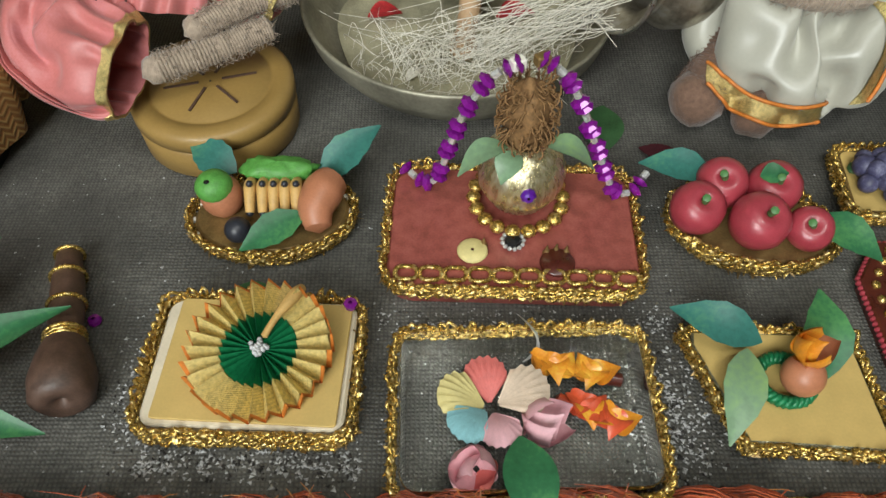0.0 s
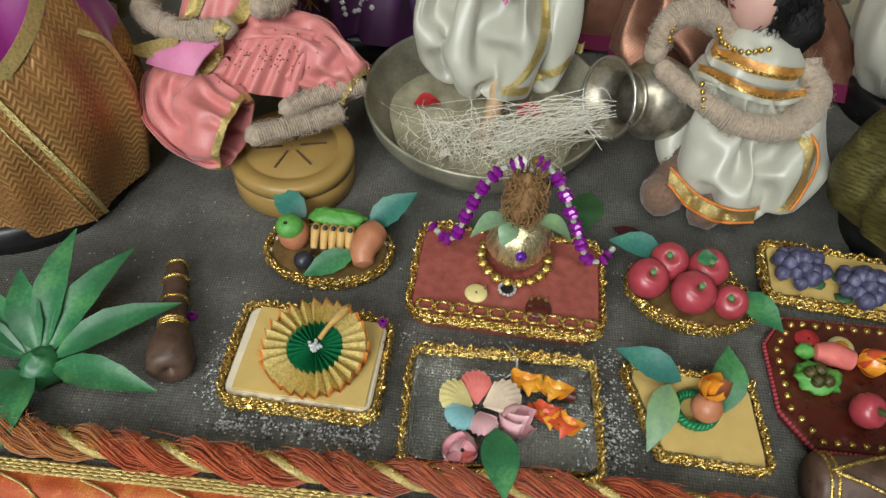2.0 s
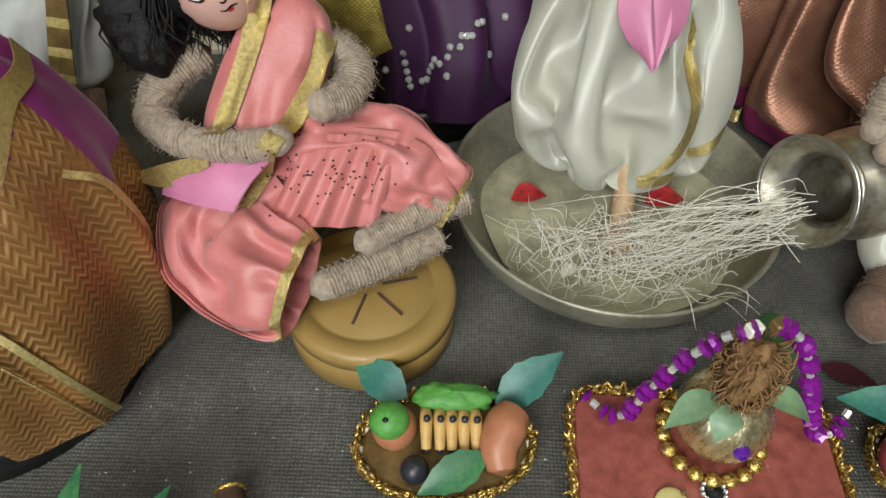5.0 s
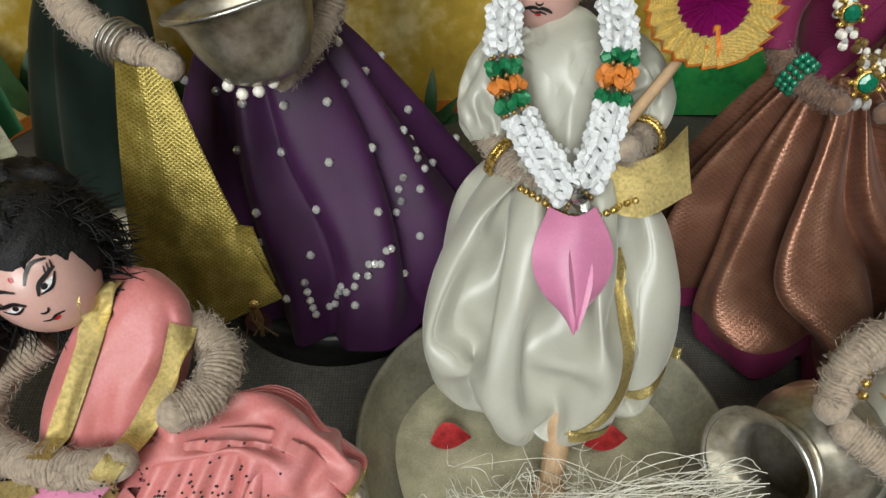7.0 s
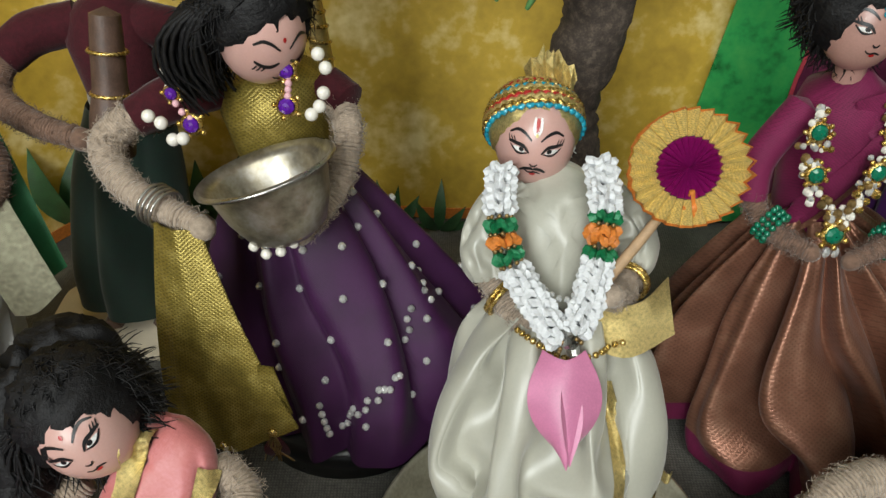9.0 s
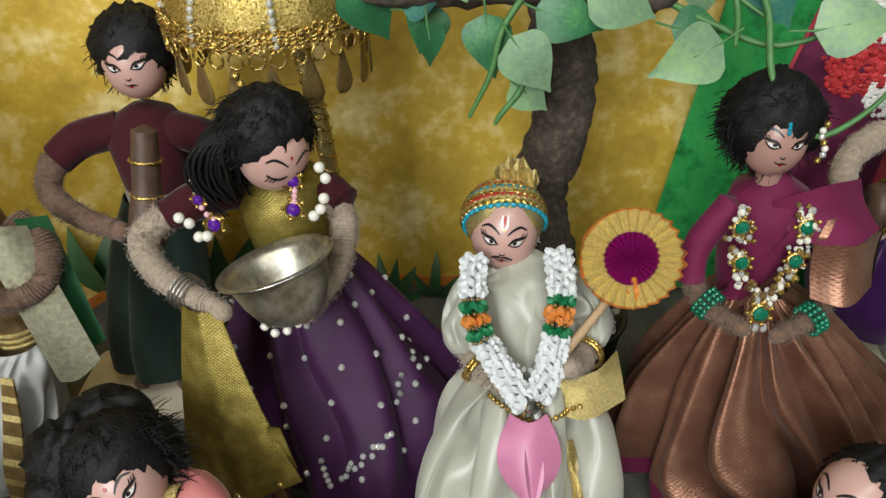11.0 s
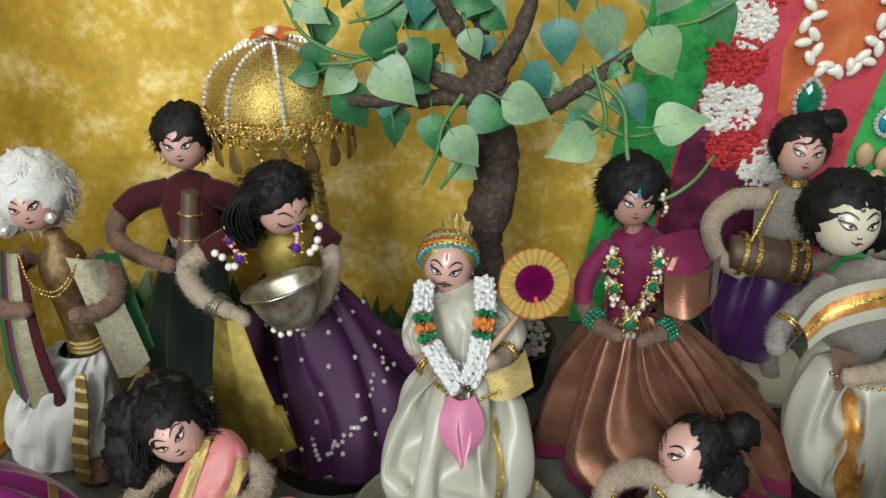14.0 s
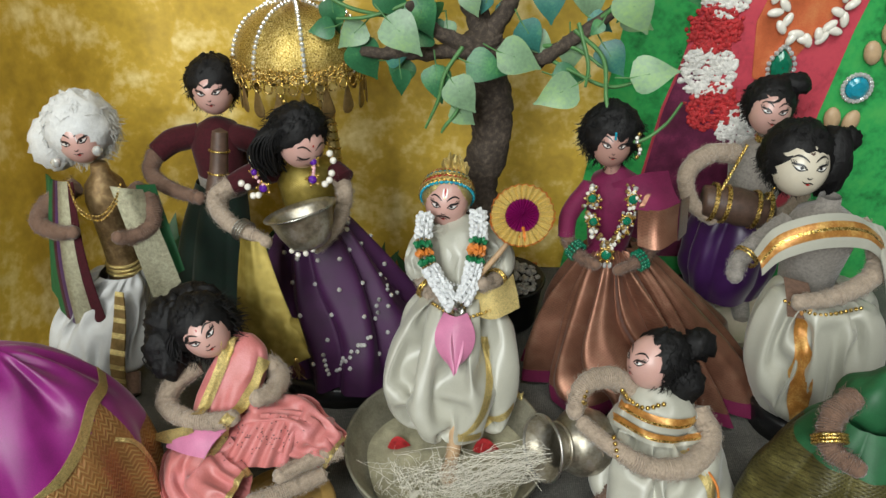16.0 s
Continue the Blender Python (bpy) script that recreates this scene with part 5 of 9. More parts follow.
arm(g, [(-0.0948, 0.2498, 0.0822), (-0.0856, 0.2434, 0.0789), (-0.0865, 0.2326, 0.0765), (-0.0935, 0.2259, 0.0768)], [0.0064, 0.0066, 0.0062, 0.0054], M_YARN)
TO_EYE = (0.05, -0.70, 0.71)
g.stripe(curve([(-0.1114, 0.2510, 0.0974), (-0.1147, 0.2350, 0.0899), (-0.1208, 0.2231, 0.0779), (-0.1243, 0.2185, 0.0705)], 30), 0.0072, (1, -0.15, 0.2), M_GOLDSOFT, 0.0010, TO_EYE)
g.stripe(curve([(-0.0931, 0.2431, 0.0897), (-0.0957, 0.2302, 0.0853), (-0.1026, 0.2188, 0.0767), (-0.1114, 0.2102, 0.0652), (-0.1190, 0.2029, 0.0550)], 34), 0.0056, (0.9, -0.2, -0.3), M_GOLDSOFT, 0.0012, TO_EYE)
panel(g, [(-0.1369, 0.2158, 0.0592), (-0.1228, 0.2144, 0.0665), (-0.1072, 0.2122, 0.0673)], [(-0.1423, 0.2102, 0.0536), (-0.1296, 0.2039, 0.0559), (-0.1182, 0.2012, 0.0562)], M_ROSE, bulge=-0.002)
panel(g, [(-0.1513, 0.2155, 0.0573), (-0.1403, 0.2155, 0.0617), (-0.1266, 0.2138, 0.0672)], [(-0.1508, 0.2137, 0.0556), (-0.1382, 0.2097, 0.0574), (-0.1254, 0.2106, 0.0655)], M_GOLDSOFT, 8, 10)
rp = random.Random(8)
for q in g.snap([(rp.gauss(-0.092, 0.012), rp.gauss(0.213, 0.008), 0.06) for _ in range(70)], 0.0002):
    g.ball(q, (0.0004, 0.0004, 0.0003), M_CRUMB, 5, 4, smooth=False)
doll("doll", g, "seated doll in a pink silk sari with gold borders", (-0.105, 0.22, 0.022))

# white-haired man in a striped coat
g = Geo()
cloth(g, [(-0.214, 0.336, 0.082, 0.016, 0.014, 0.5), (-0.222, 0.332, 0.066, 0.026, 0.020, 1), (-0.232, 0.326, 0.040, 0.033, 0.024, 1), (-0.238, 0.322, 0.014, 0.033, 0.025, 1)], M_WHITE, 6, 0.0, 31, seg=140, steps=44, loose=dict(cells=(12, 36), full=1.36, tall=1.05, lo=0.68, hi=1.06, turns=150, bend=0.05))
g.ribbon(curve([(-0.206, 0.314, 0.080), (-0.208, 0.308, 0.060), (-0.212, 0.300, 0.035), (-0.214, 0.296, 0.012)], 22), [0.006, 0.009, 0.011, 0.010], (1, -0.2, 0), M_GOLDSOFT, 0.001, mats=lambda u, v: M_GOLDSOFT if int(u * 22) % 3 == 0 else M_COIN)
g.lathe([(0.0125, 0.074), (0.0108, 0.084), (0.0112, 0.100), (0.0122, 0.118), (0.0135, 0.132), (0.0115, 0.143), (0.0060, 0.150), (0.0050, 0.156), (0.0004, 0.1565)], M_BROWNGOLD, (-0.214, 0.344, 0), 26)
for z, rr in ((0.080, 0.0116), (0.083, 0.0112), (0.086, 0.0110)):
    g.tube([(-0.214 + rr * math.cos(t), 0.344 + rr * math.sin(t), z) for t in np.linspace(0, 6.283, 30)], 0.0012, M_GOLDSOFT, 7, cap=False)
for k in (0, 0.003):
    beads(g, curve([(-0.228, 0.330, 0.150 - k), (-0.222, 0.323, 0.136 - k), (-0.210, 0.322, 0.131 - k), (-0.200, 0.326, 0.140 - k), (-0.197, 0.332, 0.148 - k)], 22), 0.0009, M_GOLD)
head(g, (-0.226, 0.352, 0.1695), 0.0142, (0.22, -1, 0.10), M_SKIN, -10, M_WHITEHAIR, 1.50, (-0.62, 0.35), 260, 0.010, mark=None)
g.ball((-0.252, 0.366, 0.160), (0.016, 0.014, 0.018), M_WHITEHAIR, 18, 12, bumpy=0.3, freq=200)
for q in ((-0.2385, 0.340, 0.158), (-0.211, 0.341, 0.166)):
    g.ball(q, 0.0032, M_GEM, 9, 6, smooth=False)
arm(g, [(-0.232, 0.344, 0.140), (-0.250, 0.338, 0.130), (-0.256, 0.332, 0.120), (-0.240, 0.322, 0.119), (-0.226, 0.317, 0.122)], [0.0075, 0.0080, 0.0074, 0.0060, 0.0050], M_YARNBROWN)
arm(g, [(-0.196, 0.344, 0.140), (-0.184, 0.338, 0.132), (-0.182, 0.328, 0.122), (-0.192, 0.320, 0.118), (-0.198, 0.316, 0.120)], [0.0072, 0.0074, 0.0066, 0.0056, 0.0050], M_YARNBROWN)
stripes = lambda u, v: (M_GREEN, M_GREEN, M_MAROON, M_VIOLET, M_SILVERGOLD, M_SILVERGOLD, M_SILVERGOLD, M_MAROON)[min(7, int(v * 8))]
panel(g, [(-0.244, 0.338, 0.148), (-0.234, 0.331, 0.150), (-0.225, 0.330, 0.150)], [(-0.254, 0.322, 0.058), (-0.238, 0.312, 0.054), (-0.218, 0.312, 0.056)], M_GREEN, 20, 17, bulge=-0.004, mats=stripes)
panel(g, [(-0.203, 0.330, 0.148), (-0.194, 0.331, 0.146), (-0.187, 0.338, 0.142)], [(-0.187, 0.318, 0.074), (-0.178, 0.318, 0.076), (-0.168, 0.322, 0.084)], M_SILVERGOLD, 20, 12, bulge=-0.004)
panel(g, [(-0.190, 0.336, 0.146), (-0.182, 0.345, 0.142)], [(-0.180, 0.328, 0.080), (-0.168, 0.330, 0.088)], M_GREEN, 12, 8)
panel(g, [(-0.250, 0.345, 0.148), (-0.242, 0.336, 0.150)], [(-0.268, 0.340, 0.062), (-0.254, 0.326, 0.058)], M_GREEN, 12, 8)
g.tube(curve([(-0.246, 0.318, 0.014), (-0.246, 0.310, 0.004)], 6), 0.006, M_YARNBROWN, 9)
g.tube(curve([(-0.212, 0.312, 0.014), (-0.210, 0.302, 0.004)], 6), 0.006, M_YARNBROWN, 9)
doll("doll", g, "white-haired doll in a green striped coat over white cloth", (-0.225, 0.33, 0))

# man in maroon wool with a stringed instrument
g = Geo()
cloth(g, [(-0.160, 0.400, 0.118, 0.017, 0.014, 0.4), (-0.168, 0.398, 0.085, 0.023, 0.018, 0.8), (-0.176, 0.394, 0.040, 0.027, 0.020, 1), (-0.178, 0.392, 0.016, 0.028, 0.020, 1)], M_DKGREEN, 5, 0.09, 41, seg=90)
g.lathe([(0.0165, 0.112), (0.0175, 0.128), (0.019, 0.148), (0.014, 0.158), (0.006, 0.163), (0.0004, 0.164)], M_MAROON, (-0.158, 0.402, 0), 24)
g.lathe([(0.0172, 0.110), (0.0178, 0.122), (0.0172, 0.126)], M_YARNGREY, (-0.158, 0.402, 0), 24)
head(g, (-0.156, 0.402, 0.183), 0.0142, (0.12, -1, 0.12), M_SKIN, -4, M_HAIR, 1.24, (-0.40, 0.34), 260, 0.008, mark=None)
arm(g, [(-0.170, 0.400, 0.152), (-0.186, 0.394, 0.150), (-0.196, 0.386, 0.144)], [0.0085, 0.0085, 0.0075], M_MAROON, False, 0.0)
arm(g, [(-0.196, 0.386, 0.145), (-0.198, 0.376, 0.134), (-0.180, 0.362, 0.130), (-0.158, 0.352, 0.129)], [0.0070, 0.0066, 0.0060, 0.0050], M_YARNBROWN)
arm(g, [(-0.146, 0.400, 0.152), (-0.130, 0.394, 0.150), (-0.120, 0.386, 0.142)], [0.0085, 0.0085, 0.0075], M_MAROON, False, 0.0)
arm(g, [(-0.120, 0.386, 0.142), (-0.124, 0.374, 0.134), (-0.138, 0.362, 0.130)], [0.0068, 0.0062, 0.0052], M_YARNBROWN)
for x in (-0.190, -0.166):
    g.tube(curve([(x, 0.392, 0.020), (x, 0.388, 0.008), (x - 0.002, 0.380, 0.0045)], 8), [0.005, 0.005, 0.0045], M_YARNBROWN, 9)
doll("doll", g, "doll in maroon wool and dark green velvet with short black hair", (-0.172, 0.396, 0))

# cream-faced doll in a white and gold shawl
g = Geo()
P = cloth(g, [(0.226, 0.318, 0.098, 0.018, 0.015, 0.5), (0.229, 0.314, 0.086, 0.034, 0.026, 1), (0.232, 0.309, 0.060, 0.041, 0.031, 1), (0.233, 0.305, 0.036, 0.038, 0.029, 1), (0.233, 0.302, 0.022, 0.030, 0.024, 0.8), (0.233, 0.302, 0.017, 0.014, 0.012, 0.5)], M_SATIN, 6, 0.0, 51, seg=170, steps=50, loose=dict(cells=(13, 38), full=1.50, tall=1.12, lo=0.62, hi=1.07, turns=180, bend=0.05))
g.stripe(curve([(0.214, 0.294, 0.098), (0.214, 0.283, 0.080), (0.216, 0.276, 0.060), (0.219, 0.275, 0.040), (0.222, 0.278, 0.024)], 30), [0.006, 0.008, 0.010, 0.011, 0.010], (1, 0.1, 0), M_ZARI)
g.lathe([(0.016, 0.092), (0.018, 0.108), (0.021, 0.128), (0.016, 0.140), (0.007, 0.146), (0.006, 0.152)], M_YARNGREY, (0.226, 0.330, 0), 26)
head(g, (0.207, 0.337, 0.1675), 0.0168, (0.02, -1, 0.25), M_CREAM, 2, M_HAIR, 1.20, (-0.40, 0.30), 300, 0.008, tall=1.06, mark="moon")
g.ball((0.228, 0.346, 0.166), (0.011, 0.014, 0.022), M_HAIR, 18, 12, bumpy=0.25, freq=300)
g.ball((0.236, 0.352, 0.178), (0.009, 0.008, 0.007), M_HAIR, 14, 9, bumpy=0.4, freq=400)
arm(g, [(0.206, 0.330, 0.134), (0.190, 0.322, 0.126), (0.176, 0.312, 0.118), (0.172, 0.304, 0.112)], [0.0080, 0.0074, 0.0062, 0.0056], M_YARNGREY)
arm(g, [(0.246, 0.330, 0.134), (0.256, 0.318, 0.124), (0.250, 0.304, 0.114), (0.228, 0.294, 0.106), (0.206, 0.290, 0.104)], [0.0082, 0.0082, 0.0078, 0.0066, 0.0054], M_YARN)
rings(g, (0.180, 0.313, 0.120), (-0.01, -0.008, -0.006), 0.0072, M_GOLD, 2, 0.0020, 0.0007)
zari = lambda u, v: M_GOLD if 0.40 < u < 0.52 else M_ZARI if 0.22 < u < 0.70 else M_SATIN
panel(g, [(0.1779, 0.3008, 0.1303), (0.1864, 0.3015, 0.1460), (0.2072, 0.3028, 0.1540), (0.2314, 0.3091, 0.1509), (0.2521, 0.3155, 0.1367)], [(0.1822, 0.2922, 0.1198), (0.1910, 0.2908, 0.1320), (0.2110, 0.2915, 0.1392), (0.2368, 0.2977, 0.1358), (0.2544, 0.3040, 0.1217)], M_SATIN, 22, 26, bulge=-0.003, wave=0.0006, waves=2, mats=zari)
panel(g, [(0.2402, 0.3131, 0.1452), (0.2536, 0.3172, 0.1393)], [(0.2541, 0.2892, 0.1054), (0.2701, 0.2947, 0.1017)], M_SATIN, 16, 12, bulge=-0.003, wave=0.0008)
panel(g, [(0.200, 0.304, 0.112), (0.212, 0.298, 0.112)], [(0.206, 0.298, 0.088), (0.220, 0.292, 0.090)], M_YARNBROWN, 10, 8, bulge=0.002)
beads(g, curve([(0.204, 0.302, 0.096), (0.220, 0.292, 0.094), (0.244, 0.294, 0.098)], 16), 0.0013, M_GOLD)
doll("doll", g, "cream-faced doll wrapped in a white shawl with a copper-gold border", (0.230, 0.31, 0))
stand(0.232, 0.304, 0.030, 0.017)

# drummer behind
g = Geo()
cloth(g, [(0.216, 0.430, 0.094, 0.018, 0.015, 0.5), (0.216, 0.428, 0.078, 0.030, 0.022, 1), (0.214, 0.424, 0.045, 0.033, 0.024, 1), (0.212, 0.422, 0.020, 0.026, 0.020, 0.8)], M_VIOLET, 6, 0.12, 61, seg=90, lump=0.08)
g.lathe([(0.016, 0.088), (0.018, 0.104), (0.021, 0.124), (0.014, 0.138), (0.006, 0.143), (0.0055, 0.150)], M_YARNGREY, (0.222, 0.432, 0), 24)
rings(g, (0.222, 0.430, 0.143), (0, 0, 1), 0.0066, M_GOLD, 3, 0.0016, 0.0008)
head(g, (0.219, 0.428, 0.1655), 0.0146, (-0.10, -1, 0.20), M_SKIN, 4, M_HAIR, 1.18, (-0.38, 0.32), 220, 0.007, mark=None)
g.ball((0.236, 0.440, 0.180), (0.011, 0.009, 0.008), M_HAIR, 14, 9, bumpy=0.35, freq=400)
arm(g, [(0.204, 0.430, 0.132), (0.182, 0.420, 0.136), (0.166, 0.410, 0.126), (0.170, 0.402, 0.108), (0.184, 0.396, 0.098)], [0.0085, 0.0085, 0.0078, 0.0066, 0.0056], M_YARN)
arm(g, [(0.240, 0.430, 0.130), (0.250, 0.418, 0.116), (0.240, 0.402, 0.104), (0.222, 0.396, 0.100)], [0.0085, 0.0078, 0.0066, 0.0054], M_YARN)
for x in (0.200, 0.226):
    g.tube(curve([(x, 0.420, 0.026), (x, 0.412, 0.012), (x, 0.402, 0.006)], 8), [0.006, 0.007, 0.006], M_YARNGREY, 9)
doll("doll", g, "doll in violet satin with grey yarn body carrying a drum", (0.216, 0.426, 0))

# crouching doll that pours from the pot
g = Geo()
cloth(g, [(0.126, 0.248, 0.054, 0.018, 0.016, 0.5), (0.128, 0.238, 0.046, 0.032, 0.026, 1), (0.128, 0.226, 0.030, 0.036, 0.030, 1), (0.126, 0.221, 0.017, 0.035, 0.029, 1), (0.122, 0.220, 0.008, 0.024, 0.020, 0.7)], M_SATIN, 5, 0.0, 71, seg=170, steps=46, loose=dict(cells=(12, 34), full=1.42, tall=1.15, lo=0.66, hi=1.10, turns=180, bend=0.05))
arm(g, [(0.106, 0.222, 0.022), (0.097, 0.211, 0.0135), (0.091, 0.205, 0.0105)], [0.0125, 0.0125, 0.0115], M_YARNBROWN)
arm(g, [(0.118, 0.210, 0.014), (0.111, 0.199, 0.0095)], [0.0105, 0.0100], M_YARNBROWN)
lo = (curve([(0.092, 0.206, 0.022), (0.102, 0.196, 0.018), (0.116, 0.190, 0.016), (0.132, 0.192, 0.016)], 34))
g.stripe(lo, [0.010, 0.012, 0.012, 0.009], (0.1, -0.2, 0.95), M_GOLDSOFT, 0.0012)
for k in (-0.0055, 0.0055):
    g.tube(g.snap(lo + unit(V(0.1, -0.2, 0.95)) * k, 0.0016), 0.0007, M_RIBBONORANGE, 6)
fr = g.snap(curve([(0.140, 0.214, 0.056), (0.147, 0.203, 0.044), (0.147, 0.198, 0.030), (0.141, 0.195, 0.018)], 30), 0.0014, (0.25, -0.8, 0.5))
g.stripe(fr, 0.006, (0.9, 0.2, 0), M_GOLDSOFT, 0.0012)
g.tube(fr + V(0.003, 0.001, 0), 0.0007, M_RIBBONORANGE, 6)
g.ball((0.124, 0.248, 0.058), (0.021, 0.021, 0.018), M_SATIN, 26, 16, bumpy=0.18, freq=120)
for z0, z1, w in ((0.071, 0.066, 0.012), (0.060, 0.055, 0.009)):
    sh = curve([(0.100, 0.236, z0), (0.116, 0.224, z0 - 0.001), (0.134, 0.226, z1), (0.148, 0.238, z1 - 0.004)], 30)
    g.stripe(sh, w, (0.1, -0.1, 0.95), M_SATIN, 0.0022, mats=lambda u, v: M_ZARI if 0.3 < v < 0.8 else M_SATIN, across=9)
    g.stripe(sh, w * 0.14, (0.1, -0.1, 0.95), M_GOLD, 0.0006)
head(g, (0.1185, 0.254, 0.0870), 0.0138, (-0.92, -0.30, 0.26), M_SKIN, -12, M_HAIR, 1.12, (-0.46, 0.22), 300, 0.009, mark=None)
g.ball((0.144, 0.262, 0.094), (0.010, 0.009, 0.009), M_HAIR, 16, 10, bumpy=0.35, freq=400)
g.ball((0.137, 0.250, 0.076), (0.011, 0.010, 0.014), M_HAIR, 16, 10, bumpy=0.35, freq=400)
arm(g, [(0.110, 0.250, 0.070), (0.096, 0.248, 0.080), (0.081, 0.242, 0.079), (0.077, 0.236, 0.066)], [0.0072, 0.0074, 0.0066, 0.0058], M_YARN)
arm(g, [(0.146, 0.244, 0.062), (0.150, 0.230, 0.055), (0.138, 0.216, 0.049), (0.116, 0.212, 0.050), (0.096, 0.220, 0.056), (0.082, 0.232, 0.060)], [0.0072, 0.0080, 0.0080, 0.0070, 0.0062, 0.0054], M_YARN)
beads(g, curve([(0.082, 0.236, 0.072), (0.080, 0.232, 0.076), (0.083, 0.240, 0.080)], 10), 0.0012, M_GOLD)
beads(g, curve([(0.100, 0.222, 0.050), (0.098, 0.214, 0.056), (0.096, 0.220, 0.063)], 10), 0.0013, M_GOLD)
beads(g, g.snap(curve([(0.102, 0.242, 0.076), (0.112, 0.236, 0.070), (0.124, 0.238, 0.071)], 14)), 0.0014, M_GOLD)
doll("doll", g, "crouching doll in white satin with gold borders", (0.122, 0.226, 0))

# doll seen from behind in brocade and magenta
g = Geo()
wrap = lambda u, v: M_WRAP if u < 0.44 + 0.19 * min(1, max(0, (0.98 - v) / 0.18)) else M_BROCADE
P = cloth(g, [(-0.210, 0.198, 0.130, 0.0005, 0.0005, 0.0), (-0.210, 0.197, 0.128, 0.018, 0.016, 0.5), (-0.209, 0.196, 0.116, 0.034, 0.030, 0.8), (-0.206, 0.195, 0.094, 0.050, 0.043, 1), (-0.205, 0.194, 0.072, 0.061, 0.052, 1), (-0.206, 0.192, 0.040, 0.065, 0.056, 1), (-0.207, 0.190, 0.015, 0.058, 0.052, 1)],
          M_BROCADE, 4, 0.0, 81, seg=240, mats=wrap, steps=52, loose=dict(cells=(12, 30), full=1.08, tall=1.03, lo=0.88, hi=1.04, turns=160, bend=0.05, hem=False))
c = P.mean(1)


def sewn(cells, width):
    """A gold line woven along the cells (row, column) of the skirt."""
    p = curve([P[i, j % 240] + unit((P[i, j % 240] - c[i]) * V(1, 1, 0.3)) * 0.0010 for i, j in cells], 60)
    g.ribbon(p, width, np.cross(np.gradient(p, axis=0), p - c[30]), M_GOLDSOFT, 0.0005)


sewn([(31, 206), (38, 211), (46, 216), (51, 219)], 0.0022)
sewn([(31, 202), (38, 207), (46, 212), (51, 215)], 0.0006)
sewn([(28, 234), (32, 239), (38, 243), (44, 246)], 0.0022)
sewn([(22, 262), (22, 248), (22, 236), (25, 223), (28, 211), (31, 199), (32, 192), (32, 180), (32, 164)], 0.0058)
doll("doll", g, "doll's full skirt of orange-gold brocade under a magenta wrap", (-0.206, 0.194, 0))
stand(-0.205, 0.188, 0.050, 0.014)

# kneeling doll in olive and green
g = Geo()
cloth(g, [(0.212, 0.206, 0.098, 0.014, 0.014, 0.4), (0.212, 0.206, 0.086, 0.026, 0.024, 0.8), (0.214, 0.205, 0.060, 0.042, 0.034, 1), (0.215, 0.204, 0.036, 0.050, 0.038, 1), (0.216, 0.202, 0.018, 0.047, 0.036, 1)], M_OLIVE, 7, 0.05, 91, seg=150, lump=0.10, freq=26, mats=lambda u, v: M_GREEN if u < 0.30 else M_OLIVE)
g.ball((0.214, 0.210, 0.102), (0.017, 0.015, 0.018), M_GREEN, 30, 20, bumpy=0.35, freq=90)
arm(g, [(0.200, 0.204, 0.112), (0.188, 0.196, 0.106), (0.186, 0.186, 0.096), (0.196, 0.178, 0.092)], [0.0070, 0.0070, 0.0062, 0.0052], M_YARNBROWN)
rings(g, (0.186, 0.190, 0.100), (0.0, -0.01, -0.008), 0.0075, M_GOLD, 3, 0.0016, 0.0008)
doll("doll", g, "doll's ribbed olive silk skirt with a green wrap and yarn arm", (0.214, 0.204, 0))
stand(0.214, 0.203, 0.036, 0.018)


# ---- things on the table ----
PX, PY = 0.006, 0.254
plate = thing("steel_plate", "dull steel plate with dried sediment under the satin doll", "plate", at=(PX, PY, 0))
part("dish", Geo().lathe([(0.0005, 0.0012), (0.044, 0.0012), (0.050, 0.0045), (0.0565, 0.0135), (0.0588, 0.0205), (0.0600, 0.0222), (0.0612, 0.0220), (0.0608, 0.0205), (0.0588, 0.0125), (0.0520, 0.0028), (0.0455, 0.0), (0.0005, 0.0)], M_DULLSTEEL, (PX, PY, 0), 72), plate)
g = Geo()
rows = []
for i in range(16):
    r = 0.0485 * i / 15 + 0.0003
    rows.append([(PX + r * math.cos(t) * (1 + 0.03 * math.sin(5 * t)), PY + r * math.sin(t), 0.0026 + 0.0009 * noise.noise(Vector((r * 90 * math.cos(t), r * 90 * math.sin(t), 0))) + (0.0020 if i > 13 else 0)) for t in np.linspace(0, 6.283, 56, endpoint=False)])
part("sediment", g.grid(np.array(rows), M_SEDIMENT, cv=True), plate, "pale crusted sediment")

